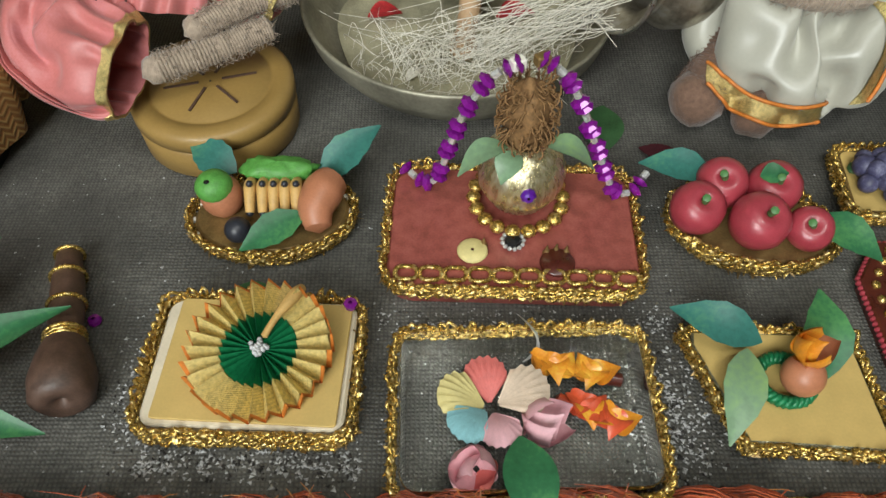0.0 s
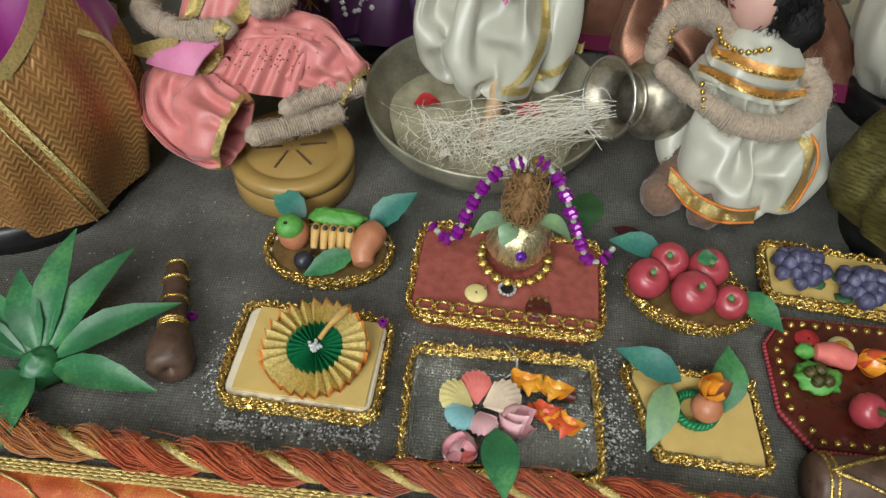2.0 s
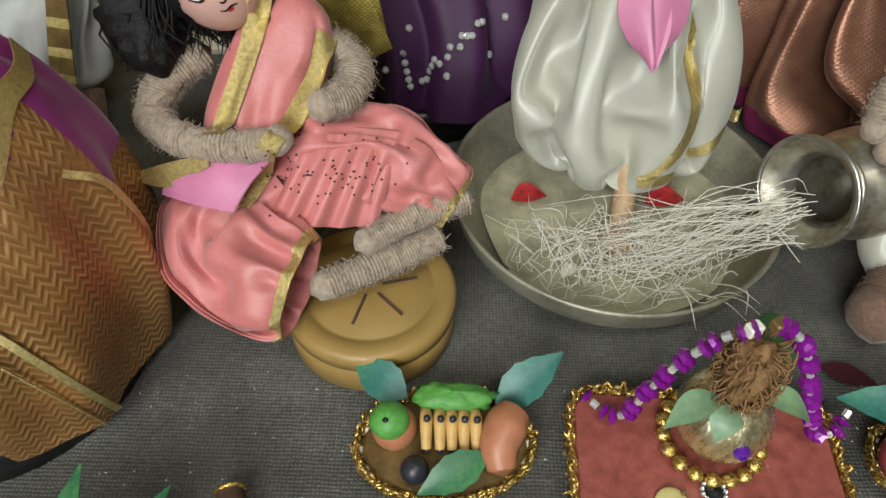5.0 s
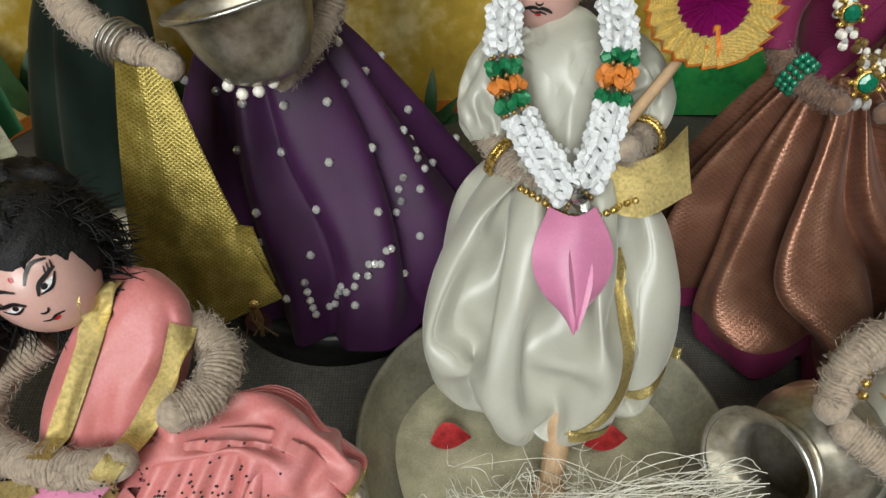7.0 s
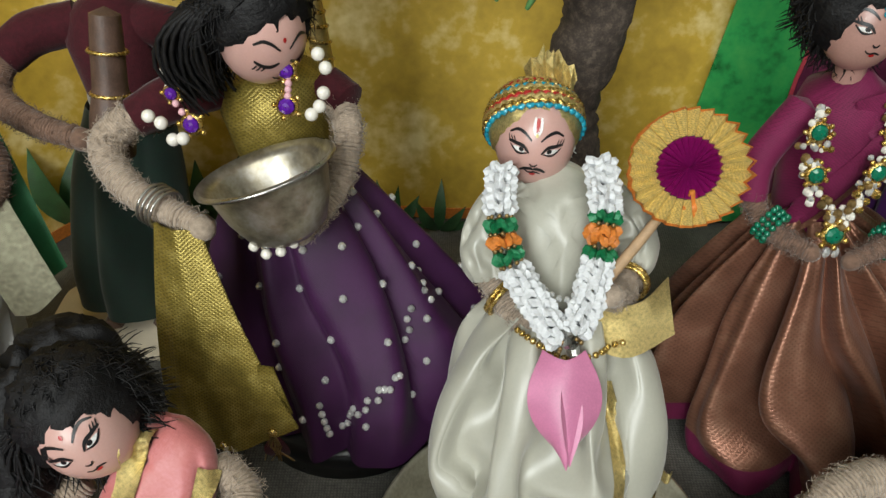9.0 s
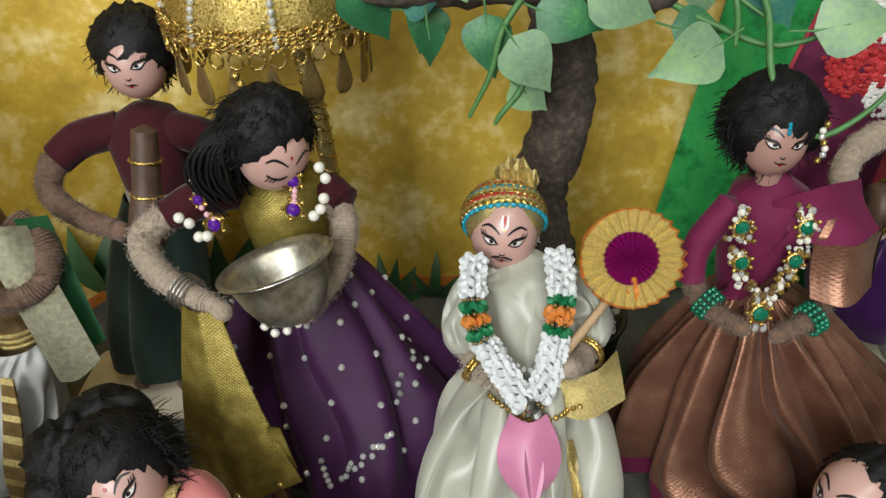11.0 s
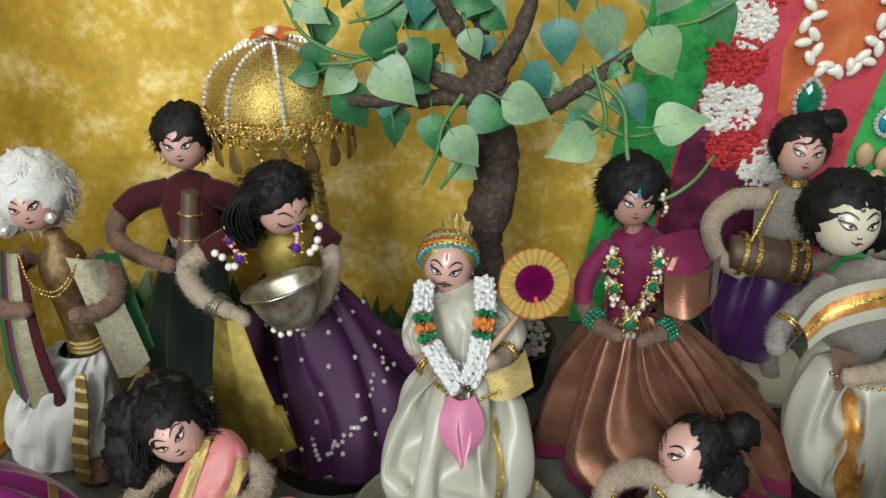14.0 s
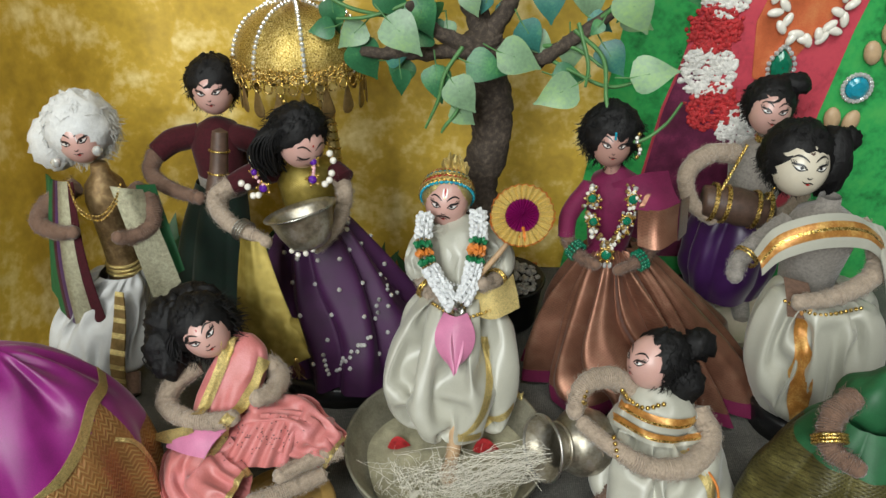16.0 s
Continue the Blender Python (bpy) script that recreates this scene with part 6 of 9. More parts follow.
g = Geo()
rf = random.Random(5)
for i in range(300):
    if i < 80:
        s0 = V(0.056 + rf.uniform(-0.010, 0.012), 0.227 + rf.gauss(0, 0.006), 0.040 + rf.uniform(-0.012, 0.004))
        e = V(0.012 + rf.gauss(0, 0.020), 0.222 + rf.gauss(0, 0.010), 0.010 + abs(rf.gauss(0, 0.008)))
    else:
        s0 = V(0.008 + rf.gauss(0, 0.020), 0.228 + rf.gauss(0, 0.010), 0.005 + abs(rf.gauss(0, 0.003)))
        a = rf.uniform(0, 6.283)
        e = s0 + V(math.cos(a), math.sin(a) * 0.7, rf.uniform(0, 1.1)) * rf.uniform(0.006, 0.026)
    for q in (s0, e):
        d0 = math.hypot(q[0] - PX, q[1] - PY)
        if q[2] < 0.024 and d0 > 0.047:
            q[:2] = V(PX, PY) + (q[:2] - V(PX, PY)) * 0.047 / d0
    k = 0.0036
    m1 = s0 * 0.67 + e * 0.33 + V(rf.gauss(0, k), rf.gauss(0, k), abs(rf.gauss(0.001, k)))
    m2 = s0 * 0.33 + e * 0.67 + V(rf.gauss(0, k), rf.gauss(0, k), abs(rf.gauss(0.001, k)))
    g.tube(curve([s0, m1, m2, e], 12), [0.00016, 0.00018, 0.00014, 0.00006], M_FIBRE, 3, cap=False)
for i in range(9):
    s0 = V(0.034 + rf.gauss(0, 0.012), 0.206 + rf.gauss(0, 0.003), 0.019 + rf.uniform(0, 0.006))
    e = s0 + V(rf.gauss(0.004, 0.008), -rf.uniform(0.004, 0.016), rf.uniform(-0.006, 0.010))
    g.tube(curve([s0, (s0 + e) / 2 + V(0, 0, 0.003), e], 8), [0.00025, 0.00025, 0.0001], M_FIBRE, 3, cap=False)
thing("fibre_stream", "tangle of pale dry fibres poured into the steel plate", "fibres", g, at=(0.02, 0.225, 0.004), kind="stuff")
thing("pale_flake", "small pale leaf flake lying in the steel plate", "flake", Geo().leaf((-0.014, 0.223, 0.0042), (-0.008, 0.229, 0.0052), 0.005, (0, 0, 1), M_FIBRE), at=(-0.011, 0.226, 0.004))

# the pot that the crouching doll tips
d = unit(V(-0.82, -0.42, 0.22))
ax = frame_of(d)
AX = np.array([ax[0], np.cross(d, ax[0]), d])
jc = V(0.0840, 0.2400, 0.0385)
pot = thing("steel_pot", "round steel water pot tipped on its side", "pot", at=jc)
part("body", Geo().lathe([(0.0005, -0.0165), (0.010, -0.0160), (0.0165, -0.0110), (0.0195, -0.003), (0.0190, 0.005), (0.0150, 0.0115), (0.0122, 0.0145), (0.0118, 0.0185), (0.0135, 0.0215), (0.0178, 0.0265), (0.0185, 0.0275),
                          (0.0178, 0.0272), (0.0130, 0.0225), (0.0112, 0.0185), (0.0115, 0.0145), (0.0145, 0.0105), (0.0180, 0.004), (0.0150, -0.011), (0.0005, -0.0155)], M_TARNISH, jc, 48, axes=AX), pot)
part("neck_ring", Geo().tube([jc + V(0.0126 * math.cos(t), 0.0126 * math.sin(t), 0.0165) @ AX for t in np.linspace(0, 6.283, 40)], 0.0011, M_TARNISH, 8, cap=False), pot)
part("rim", Geo().tube([jc + V(0.0183 * math.cos(t), 0.0183 * math.sin(t), 0.0274) @ AX for t in np.linspace(0, 6.283, 40)], 0.0009, M_STEEL, 8, cap=False), pot)

# round ochre box under the seated doll
bx, by = -0.081, 0.2035
box = thing("round_box", "round ochre painted wooden box with an incised lid", "box", at=(bx, by, 0))
part("body", Geo().lathe([(0.0005, 0.0), (0.0268, 0.0), (0.0280, 0.0012), (0.0283, 0.0120), (0.0276, 0.0126)], M_WOODBOX, (bx, by, 0), 64), box)
g = Geo().lathe([(0.0272, 0.0128), (0.0286, 0.0134), (0.0286, 0.0185), (0.0270, 0.0200), (0.0218, 0.0202), (0.0212, 0.0196), (0.0206, 0.0202), (0.0005, 0.0203)], M_WOODBOX, (bx, by, 0), 64)
lid = part("lid", g, box)
for a in range(6):
    q = radians(60 * a + 15)
    part("groove", Geo().ribbon([(bx + 0.004 * math.cos(q), by + 0.004 * math.sin(q), 0.0206), (bx + 0.016 * math.cos(q), by + 0.016 * math.sin(q), 0.0206)], 0.0009, (-math.sin(q), math.cos(q), 0), M_BROWN, 0.0004), lid, "dark scratched line")

# red seat with the water vessel
out = rounded(-0.0165, 0.0600, 0.1240, 0.1710, 0.007, 5, -2.0)
seat = thing("red_platform", "low red platform edged with looped gold braid", "platform", at=(0.022, 0.148, 0))
part("board", slab(out, 0.0, 0.0095, M_RED), seat)
part("gold_trim", braid(rounded(-0.0175, 0.0610, 0.1230, 0.1720, 0.008, 5, -2.0), 0.0092, 0.0026, rows=3), seat, "looped gold foil braid")
g = Geo()
for x in np.linspace(-0.011, 0.055, 10):
    y = 0.1285 - 0.035 * (x - 0.022)
    g.tube([(x + 0.0034 * math.cos(t), y + 0.0026 * math.sin(t) - 0.001, 0.0105 + 0.0004 * math.sin(3 * t)) for t in np.linspace(0, 6.283, 16)], 0.0008, M_GOLD, 5, cap=False)
part("scallop_row", g, seat, "row of gold foil scallops")
kx, ky, kz = 0.0240, 0.1575, 0.0100
kal = thing("water_vessel", "small gold-foil water vessel with leaves and a husk top", "vessel", at=(kx, ky, kz))
part("pot", Geo().lathe([(0.0005, 0.0005), (0.0062, 0.001), (0.0100, 0.0045), (0.0132, 0.011), (0.0136, 0.016), (0.0118, 0.0215), (0.0082, 0.0248), (0.0060, 0.0258), (0.0060, 0.028)], M_POT, (kx, ky, kz), 40), kal, "crinkled gold foil pot")
g = Geo()
for a in np.linspace(0, 6.283, 18, endpoint=False):
    g.ball((kx + 0.0142 * math.cos(a), ky + 0.0142 * math.sin(a), kz + 0.0018), (0.0026, 0.0026, 0.0016), M_GOLD, 8, 6)
part("bead_ring", g, kal, "ring of flat gold beads")
part("gem", Geo().lathe([(0.0005, 0.0016), (0.0016, 0.0013), (0.0024, 0.0002), (0.0024, -0.0005)], M_PURPLEGEM, (kx + 0.001, ky - 0.0135, kz + 0.0175), 8, axes=frame_of((0, -1, 0.35))[[0, 2, 1]], smooth=False), kal, "violet stone")
husk = Geo()
rh = random.Random(3)
husk.ball((kx, ky, kz + 0.037), (0.0066, 0.0066, 0.0125), M_HUSK, 16, 12, bumpy=0.35, freq=400)
for i in range(260):
    a, z = rh.uniform(0, 6.283), rh.uniform(-0.011, 0.013)
    r = 0.0070 * math.sqrt(max(0.05, 1 - (z / 0.0145) ** 2))
    p0 = V(kx + r * math.cos(a), ky + r * math.sin(a), kz + 0.037 + z)
    b = a + rh.uniform(-1.2, 1.2)
    p1 = p0 + V(0.0022 * math.cos(b), 0.0022 * math.sin(b), rh.uniform(-0.006, 0.006))
    husk.tube(curve([p0, (p0 + p1) / 2 + V(math.cos(a), math.sin(a), 0) * 0.0012, p1], 6), 0.00028, M_HUSK, 4, cap=False)
part("husk", husk, kal, "brown coir husk")
for a, L in ((-2.75, 0.017), (-0.25, 0.017), (1.5, 0.014), (-2.1, 0.010)):
    c = V(kx + 0.005 * math.cos(a), ky + 0.005 * math.sin(a), kz + 0.027)
    part("leaf", Geo().leaf(c, c + V(L * math.cos(a), L * math.sin(a), -0.004), 0.0085, (0, 0, 1), M_LEAFPALE, curl=0.2), kal, "green cloth leaf")


def garland(pts, lab, endmat):
    gl = thing("bead_garland", lab, "bead garland", at=pts[-1], group="purple bead garlands")
    q = resample(curve(pts, 60), 0.0030, False)
    for i, c in enumerate(q):
        t = unit(q[min(i + 1, len(q) - 1)] - q[max(i - 1, 0)])
        A = frame_of(t)[[0, 2, 1]]
        if i % 3 == 2:
            part("spacer", Geo().lathe([(0.0003, -0.0014), (0.0012, -0.0012), (0.0012, 0.0012), (0.0003, 0.0014)], M_GEM, c, 7, axes=A, smooth=False), gl, "clear glass spacer")
        else:
            o = V(rnd.uniform(-1, 1), rnd.uniform(-1, 1), rnd.uniform(-1, 1)) * 0.0004
            part("bead", Geo().lathe([(0.0003, -0.0012), (0.0018, -0.0008), (0.0030, 0.0001), (0.0016, 0.0010), (0.0003, 0.0012)], M_PURPLEBEAD, c + o, 7, axes=A, smooth=False), gl)
    A = frame_of(unit(q[-1] - q[-2]))[[0, 2, 1]]
    part("end_bead", Geo().box(pts[0], (0.0042, 0.0032, 0.0034), endmat, 25, 0.0004), gl, "square metal end bead")


garland([(0.0200, 0.1590, 0.0640), (0.0130, 0.1590, 0.0590), (0.0060, 0.1600, 0.0450), (0.0015, 0.1610, 0.0290), (-0.0020, 0.1610, 0.0165), (-0.0075, 0.1640, 0.0130), (-0.0120, 0.1685, 0.0135)], "string of faceted purple beads hanging from the vessel", M_PEARL)
garland([(0.0265, 0.1600, 0.0645), (0.0340, 0.1590, 0.0590), (0.0410, 0.1590, 0.0450), (0.0470, 0.1590, 0.0300), (0.0540, 0.1580, 0.0150), (0.0600, 0.1590, 0.0125), (0.0650, 0.1640, 0.0150)], "string of faceted purple beads hanging from the vessel", M_COIN)
g = Geo().lathe([(0.0005, 0.0011), (0.0042, 0.0011), (0.0048, 0.0004), (0.0046, 0.0)], M_SHELLYEL, (0.0090, 0.1370, 0.0100), 20)
thing("offering_disc", "pale yellow clay disc on the red platform", "disc", g, at=(0.009, 0.137, 0.0095), group="offerings on the platform")
g = Geo().lathe([(0.0005, 0.0010), (0.0048, 0.0010), (0.0054, 0.0003), (0.0050, 0.0)], M_MAROONTRAY, (0.0345, 0.1325, 0.0100), 20)
thing("offering_disc", "dark red clay disc on the red platform", "disc", g, at=(0.0345, 0.1325, 0.0095), group="offerings on the platform")
g = Geo()
for x, y in ((0.0125, 0.1395), (0.0315, 0.1365), (0.0345, 0.1372), (0.0375, 0.1365)):
    g.lathe([(0.0002, 0.0034), (0.0007, 0.0012), (0.0013, 0.0)], M_COIN, (x, y, 0.0100), 8)
thing("brass_spikes", "tiny brass spike ornaments beside the discs", "ornament", g, at=(0.03, 0.137, 0.0095), kind="stuff")
ear = thing("round_stud", "black stone stud with a rhinestone border", "stud", at=(0.0215, 0.1405, 0.0095))
part("stone", Geo().lathe([(0.0005, 0.0022), (0.0022, 0.0018), (0.0028, 0.0)], M_BLACK, (0.0215, 0.1405, 0.0100), 10, smooth=False), ear)
g = Geo()
for a in np.linspace(0, 6.283, 13, endpoint=False):
    g.ball((0.0215 + 0.0033 * math.cos(a), 0.1405 + 0.0033 * math.sin(a), 0.0108), 0.0008, M_GEM, 6, 5, smooth=False)
part("stone_border", g, ear, "clear rhinestones")


def pleated_fan(c, r, axes, inner, outer, name, lab, tag_at, group=""):
    """A round pleated ribbon fan; axes: rows of right, up and normal."""
    f = thing(name, lab, "fan", at=tag_at, group=group)
    n = 27
    th = np.linspace(0, 2 * math.pi, n * 2, endpoint=False)
    for nm, r0, r1, mt, lb in (("inner_pleats", 0.004, 0.52, inner, "pleated coloured ribbon"), ("outer_pleats", 0.53, 0.96, outer, "pleated gold ribbon"), ("edge", 0.955, 0.995, M_RIBBONORANGE, "frayed orange edge")):
        rows = []
        for k in np.linspace(r0, r1, 5):
            rows.append([np.asarray(c) + (V(math.cos(t) * r * k * (1 + ((0.03 * (i % 2) + 0.02 * math.sin(7 * t + 40 * k)) if nm == "edge" else 0)), math.sin(t) * r * k, (0.20 * r * k ** 0.7 * (1 if i % 2 else -0.5)))) @ axes for i, t in enumerate(th)])
        P = np.array(rows)
        g = Geo().grid(P, mt, cv=True, smooth=False)
        g.grid((P - axes[2] * 0.0010)[:, ::-1], mt, cv=True, smooth=False)
        part(nm, g, f, lb)
    return f


# yellow box with the green and gold fan
yb = thing("gift_box", "yellow card box edged with gold braid under a fan", "box", at=(-0.052, 0.098, 0))
part("body", slab(rounded(-0.0790, -0.0250, 0.0790, 0.1180, 0.004, 4, -2), 0.0, 0.0115, M_STONECREAM), yb, "cream card box")
part("top_card", slab(rounded(-0.0755, -0.0265, 0.0800, 0.1170, 0.0008, 2, -3), 0.0116, 0.0128, M_YELLOW, 0.0003), yb, "smooth yellow card")
part("gold_trim", braid(rounded(-0.0810, -0.0235, 0.0775, 0.1195, 0.005, 4, -2), 0.0105, 0.0027, rows=4, drop=0.0004), yb, "looped gold foil braid")
fn = pleated_fan((-0.0490, 0.0985, 0.0178), 0.0197, frame_of((0.05, -0.10, 1))[[0, 2, 1]] if False else np.array([[0.998, 0, 0.05], [0, 0.99, 0.12], [-0.05, -0.12, 0.99]]), M_RIBBONGREEN, M_FANGOLD, "pleated_fan", "round pleated fan in gold with a green centre", (-0.049, 0.0985, 0.0132))
g = Geo()
for i in range(30):
    a = rnd.uniform(0, 6.283)
    g.ball((-0.049 + 0.0026 * math.cos(a) * rnd.random(), 0.0985 + 0.0026 * math.sin(a) * rnd.random(), 0.0190), 0.0008, M_SAND, 6, 4)
part("glue_crumbs", g, fn, "grey glue crumbs", kind="stuff")
part("handle", Geo().tube(curve([(-0.0475, 0.1010, 0.0205), (-0.0450, 0.1060, 0.0215), (-0.0410, 0.1130, 0.0215), (-0.0395, 0.1170, 0.0195)], 12), [0.0010, 0.0010, 0.0020, 0.0014], M_BANANA, 8), fn, "short straw-coloured handle")
thing("purple_bead", "loose faceted mauve bead lying on the box edge", "bead", Geo().lathe([(0.0006, -0.0012), (0.0018, -0.0008), (0.0020, 0.0008), (0.0006, 0.0012)], M_PURPLEBEAD, (-0.0262, 0.1150, 0.0142), 8, smooth=False), at=(-0.0262, 0.115, 0.0128), group="loose beads")
thing("purple_bead", "loose mauve bead beside the clay flask", "bead", Geo().lathe([(0.0006, -0.0012), (0.0018, -0.0010), (0.0022, 0), (0.0018, 0.0010), (0.0006, 0.0012)], M_PURPLEBEAD, (-0.1042, 0.1175, 0.0014), 9, smooth=False), at=(-0.1042, 0.1175, 0), group="loose beads")

# clear box with paper flowers
cb = thing("clear_tray", "clear plastic tray edged with gold braid", "tray", at=(0.022, 0.086, 0))
o = np.array(rounded(-0.0115, 0.0550, 0.0630, 0.1080, 0.005, 5, 1.5))
c = o.mean(0)
rows = []
for k, z in ((0.955, 0.0016), (0.965, 0.003), (0.985, 0.0118), (0.995, 0.0125), (1.0, 0.0118), (0.975, 0.0008), (0.955, 0.0004)):
    rows.append(np.column_stack([c + (o - c) * k, np.full(len(o), z)]))
g = Geo().grid(np.array(rows), M_CLEAR, cv=True)
g.add(rows[0], [tuple(range(len(o)))], M_CLEAR, False).add(rows[-1], [tuple(range(len(o) - 1, -1, -1))], M_CLEAR, False)
tray_ob = part("tray", g, cb, "clear plastic")
tray_ob.visible_shadow = False
part("gold_trim", braid(rounded(-0.0135, 0.0570, 0.0612, 0.1100, 0.006, 5, 1.5), 0.0088, 0.0026, rows=3), cb, "looped gold foil braid")


def fan_petal(c, direction, r, mat, up=(0, 0, 1), ribs=9):
    d, n = unit(direction), unit(up)
    s = np.cross(n, d)
    rows = []
    for k in np.linspace(0.05, 1, 7):
        rows.append([np.asarray(c) + (d * math.cos(a) + s * math.sin(a)) * r * k * (1 - 0.34 * k * abs(a / 0.80) ** 2.6) + n * (0.13 * r * k * (1 if i % 2 else 0) + 0.20 * r * math.sin(k * 2.5) * (1 - 0.45 * (a / 0.8) ** 2)) for i, a in enumerate(np.linspace(-0.80, 0.80, ribs * 2))])
    P = np.array(rows)
    g = Geo().grid(P, mat)
    return g.grid((P - n * 0.0006)[:, ::-1], mat)


fl = thing("paper_shell_flower", "pleated pastel paper flower in five colours", "paper flower", at=(0.015, 0.088, 0.002))
for ang, mt, lb, rr in ((100, M_SHELLRED, "coral pleated petal", 0.0125), (165, M_SHELLYEL, "pale yellow pleated petal", 0.0135), (222, M_SHELLBLUE, "sky blue pleated petal", 0.0125), (285, M_PETALPINK, "mauve pleated petal", 0.0115), (20, M_SHELLTAN, "cream pleated petal", 0.0145)):
    a = radians(ang)
    part("petal", fan_petal((0.0130 + 0.0015 * math.cos(a), 0.0870 + 0.0015 * math.sin(a), 0.005 + 0.0004 * (ang % 7)), (math.cos(a), math.sin(a), 0.15), rr, mt), fl, lb)


def folded_bud(name, c, axis, r, mats, lab, cat, n=5, group=""):
    """A bud of cupped petals round an axis."""
    ax = frame_of(axis)[[0, 2, 1]]
    c = np.asarray(c, float)
    b = thing(name, lab, cat, at=c, group=group)
    for i in range(n + 1):
        a = i * 6.283 / n + 0.4
        out = 1.0 if i < n else 0.15
        foot = c + V(0.12 * r * math.cos(a), 0.12 * r * math.sin(a), -0.9 * r) @ ax
        tip = c + V(out * r * math.cos(a), out * r * math.sin(a), 0.95 * r) @ ax
        inward = -(V(math.cos(a), math.sin(a), 0.25) @ ax)
        part("petal", Geo().leaf(foot, tip, r * 1.75, inward, mats[i % len(mats)], curl=-0.22, heart=True, fold=0.42), b)
    return b


folded_bud("paper_bud", (0.0270, 0.0820, 0.0085), (0.55, -0.15, 0.8), 0.0068, (M_PETALPINK,), "pink folded paper bud in the clear tray", "paper bud", 4, "paper buds in the tray")
folded_bud("paper_bud", (0.0075, 0.0690, 0.0085), (-0.2, -0.4, 0.9), 0.0066, (M_PETALPINK, M_PETALPINK, M_SHELLRED), "pink folded paper bud with a rosy centre", "paper bud", 4, "paper buds in the tray")
for c0, c1, mats, tipmat, lb in (((0.0265, 0.0985, 0.0085), (0.0490, 0.0950, 0.0070), (M_PETALORANGE,), M_MAROONTRAY, "glossy orange petal spray with a dark red stem"),
                                 ((0.0310, 0.0890, 0.0080), (0.0475, 0.0805, 0.0085), (M_PETALRED, M_PETALRED, M_PETALORANGE), M_PETALRED, "vermilion glitter petal spray with an orange heart")):
    s = thing("petal_spray", lb, "petal spray", at=c0, group="petal sprays in the tray")
    c0, c1 = V(*c0), V(*c1)
    for i in range(9):
        u = i / 8
        c = c0 + (c1 - c0) * (u * 0.75 if tipmat is M_MAROONTRAY else 0.3 + 0.65 * u)
        a = i * 2.4
        e = c + V(0.0045 * math.cos(a), 0.0045 * math.sin(a), 0.0035)
        part("petal", Geo().leaf(c - (e - c) * 0.4, e, 0.0078, (0, 0, 1), mats[i % len(mats)], curl=0.35, fold=0.3), s)
    part("stem", Geo().tube(curve([c0, (c0 + c1) / 2 - V(0, 0, 0.001), c1], 8) if tipmat is not M_MAROONTRAY else curve([c0 + (c1 - c0) * 0.5, c1], 6), [0.0018, 0.0022, 0.0020], tipmat, 8), s)
thing("plastic_scrap", "crumpled scrap of clear film on the tray rim", "film scrap", Geo().leaf((0.0225, 0.1010, 0.0060), (0.0240, 0.1110, 0.0150), 0.007, (1, 0.2, 0.3), M_LACE, curl=0.3), at=(0.023, 0.104, 0.004))
thing("cloth_leaf", "broad green cloth leaf lying over the tray edge", "leaf", Geo().leaf((0.0195, 0.0765, 0.0125), (0.0235, 0.0500, 0.0150), 0.0135, (0, 0, 1), M_LEAF, curl=0.06), at=(0.021, 0.064, 0.012), group="cloth leaves")

# yellow card with a bud
y2 = thing("card_tile", "yellow square card edged with gold braid", "card", at=(0.094, 0.092, 0))
o2 = [(0.0795, 0.0765), (0.1165, 0.0740), (0.1150, 0.1085), (0.0690, 0.1095)]
part("card", slab(resample(o2, 0.006), 0.0, 0.0085, M_YELLOW, 0.0006, wall=M_SILVERGOLD), y2)
o2b = np.array(o2) + (np.array(o2) - np.mean(o2, 0)) * 0.055
part("gold_trim", braid(resample(o2b, 0.004), 0.0078, 0.0025, rows=3), y2, "looped gold foil braid")
wr = thing("green_cord_ring", "dark green twisted cord ring round a copper ball", "cord ring", at=(0.0935, 0.0930, 0.0086))
g = Geo()
for k in (0, 1):
    g.tube([(0.0925 + (0.0072 + 0.0009 * math.cos(14 * t + k * math.pi)) * math.cos(t), 0.0935 + (0.0068 + 0.0009 * math.cos(14 * t + k * math.pi)) * math.sin(t), 0.0102 + 0.0009 * math.sin(14 * t + k * math.pi)) for t in np.linspace(0, 6.283, 90)], 0.0011, M_RIBBONGREEN, 6, cap=False)
part("cord", g, wr)
thing("copper_ball", "shiny copper-coloured ball holding an orange bud", "ball", Geo().ball((0.0955, 0.0925, 0.0145), 0.0058, M_COPPER if False else M_ORANGE, 20, 14), at=(0.0955, 0.0925, 0.0087))
folded_bud("orange_bud", (0.0962, 0.0960, 0.0225), (0.1, -0.2, 1), 0.0055, (M_PETALORANGE, M_PETALORANGE, M_ORANGE), "orange folded petal bud on the ball", "bud", 4)
for b, e, w, mt, lb in (((0.0880, 0.1035, 0.0130), (0.0640, 0.1130, 0.0170), 0.0120, M_LEAFBLUE, "blue-green cloth leaf standing at the card"), ((0.1030, 0.0930, 0.0110), (0.1060, 0.1170, 0.0200), 0.0135, M_LEAF, "green cloth leaf standing at the card"),
                        ((0.0830, 0.1010, 0.0140), (0.0735, 0.0745, 0.0125), 0.0115, M_LEAFPALE, "yellowish green cloth leaf lying on the card")):
    thing("cloth_leaf", lb, "leaf", Geo().leaf(b, e, w, (0, -0.3, 1), mt, curl=0.10, serr=0.03), at=b, group="cloth leaves")


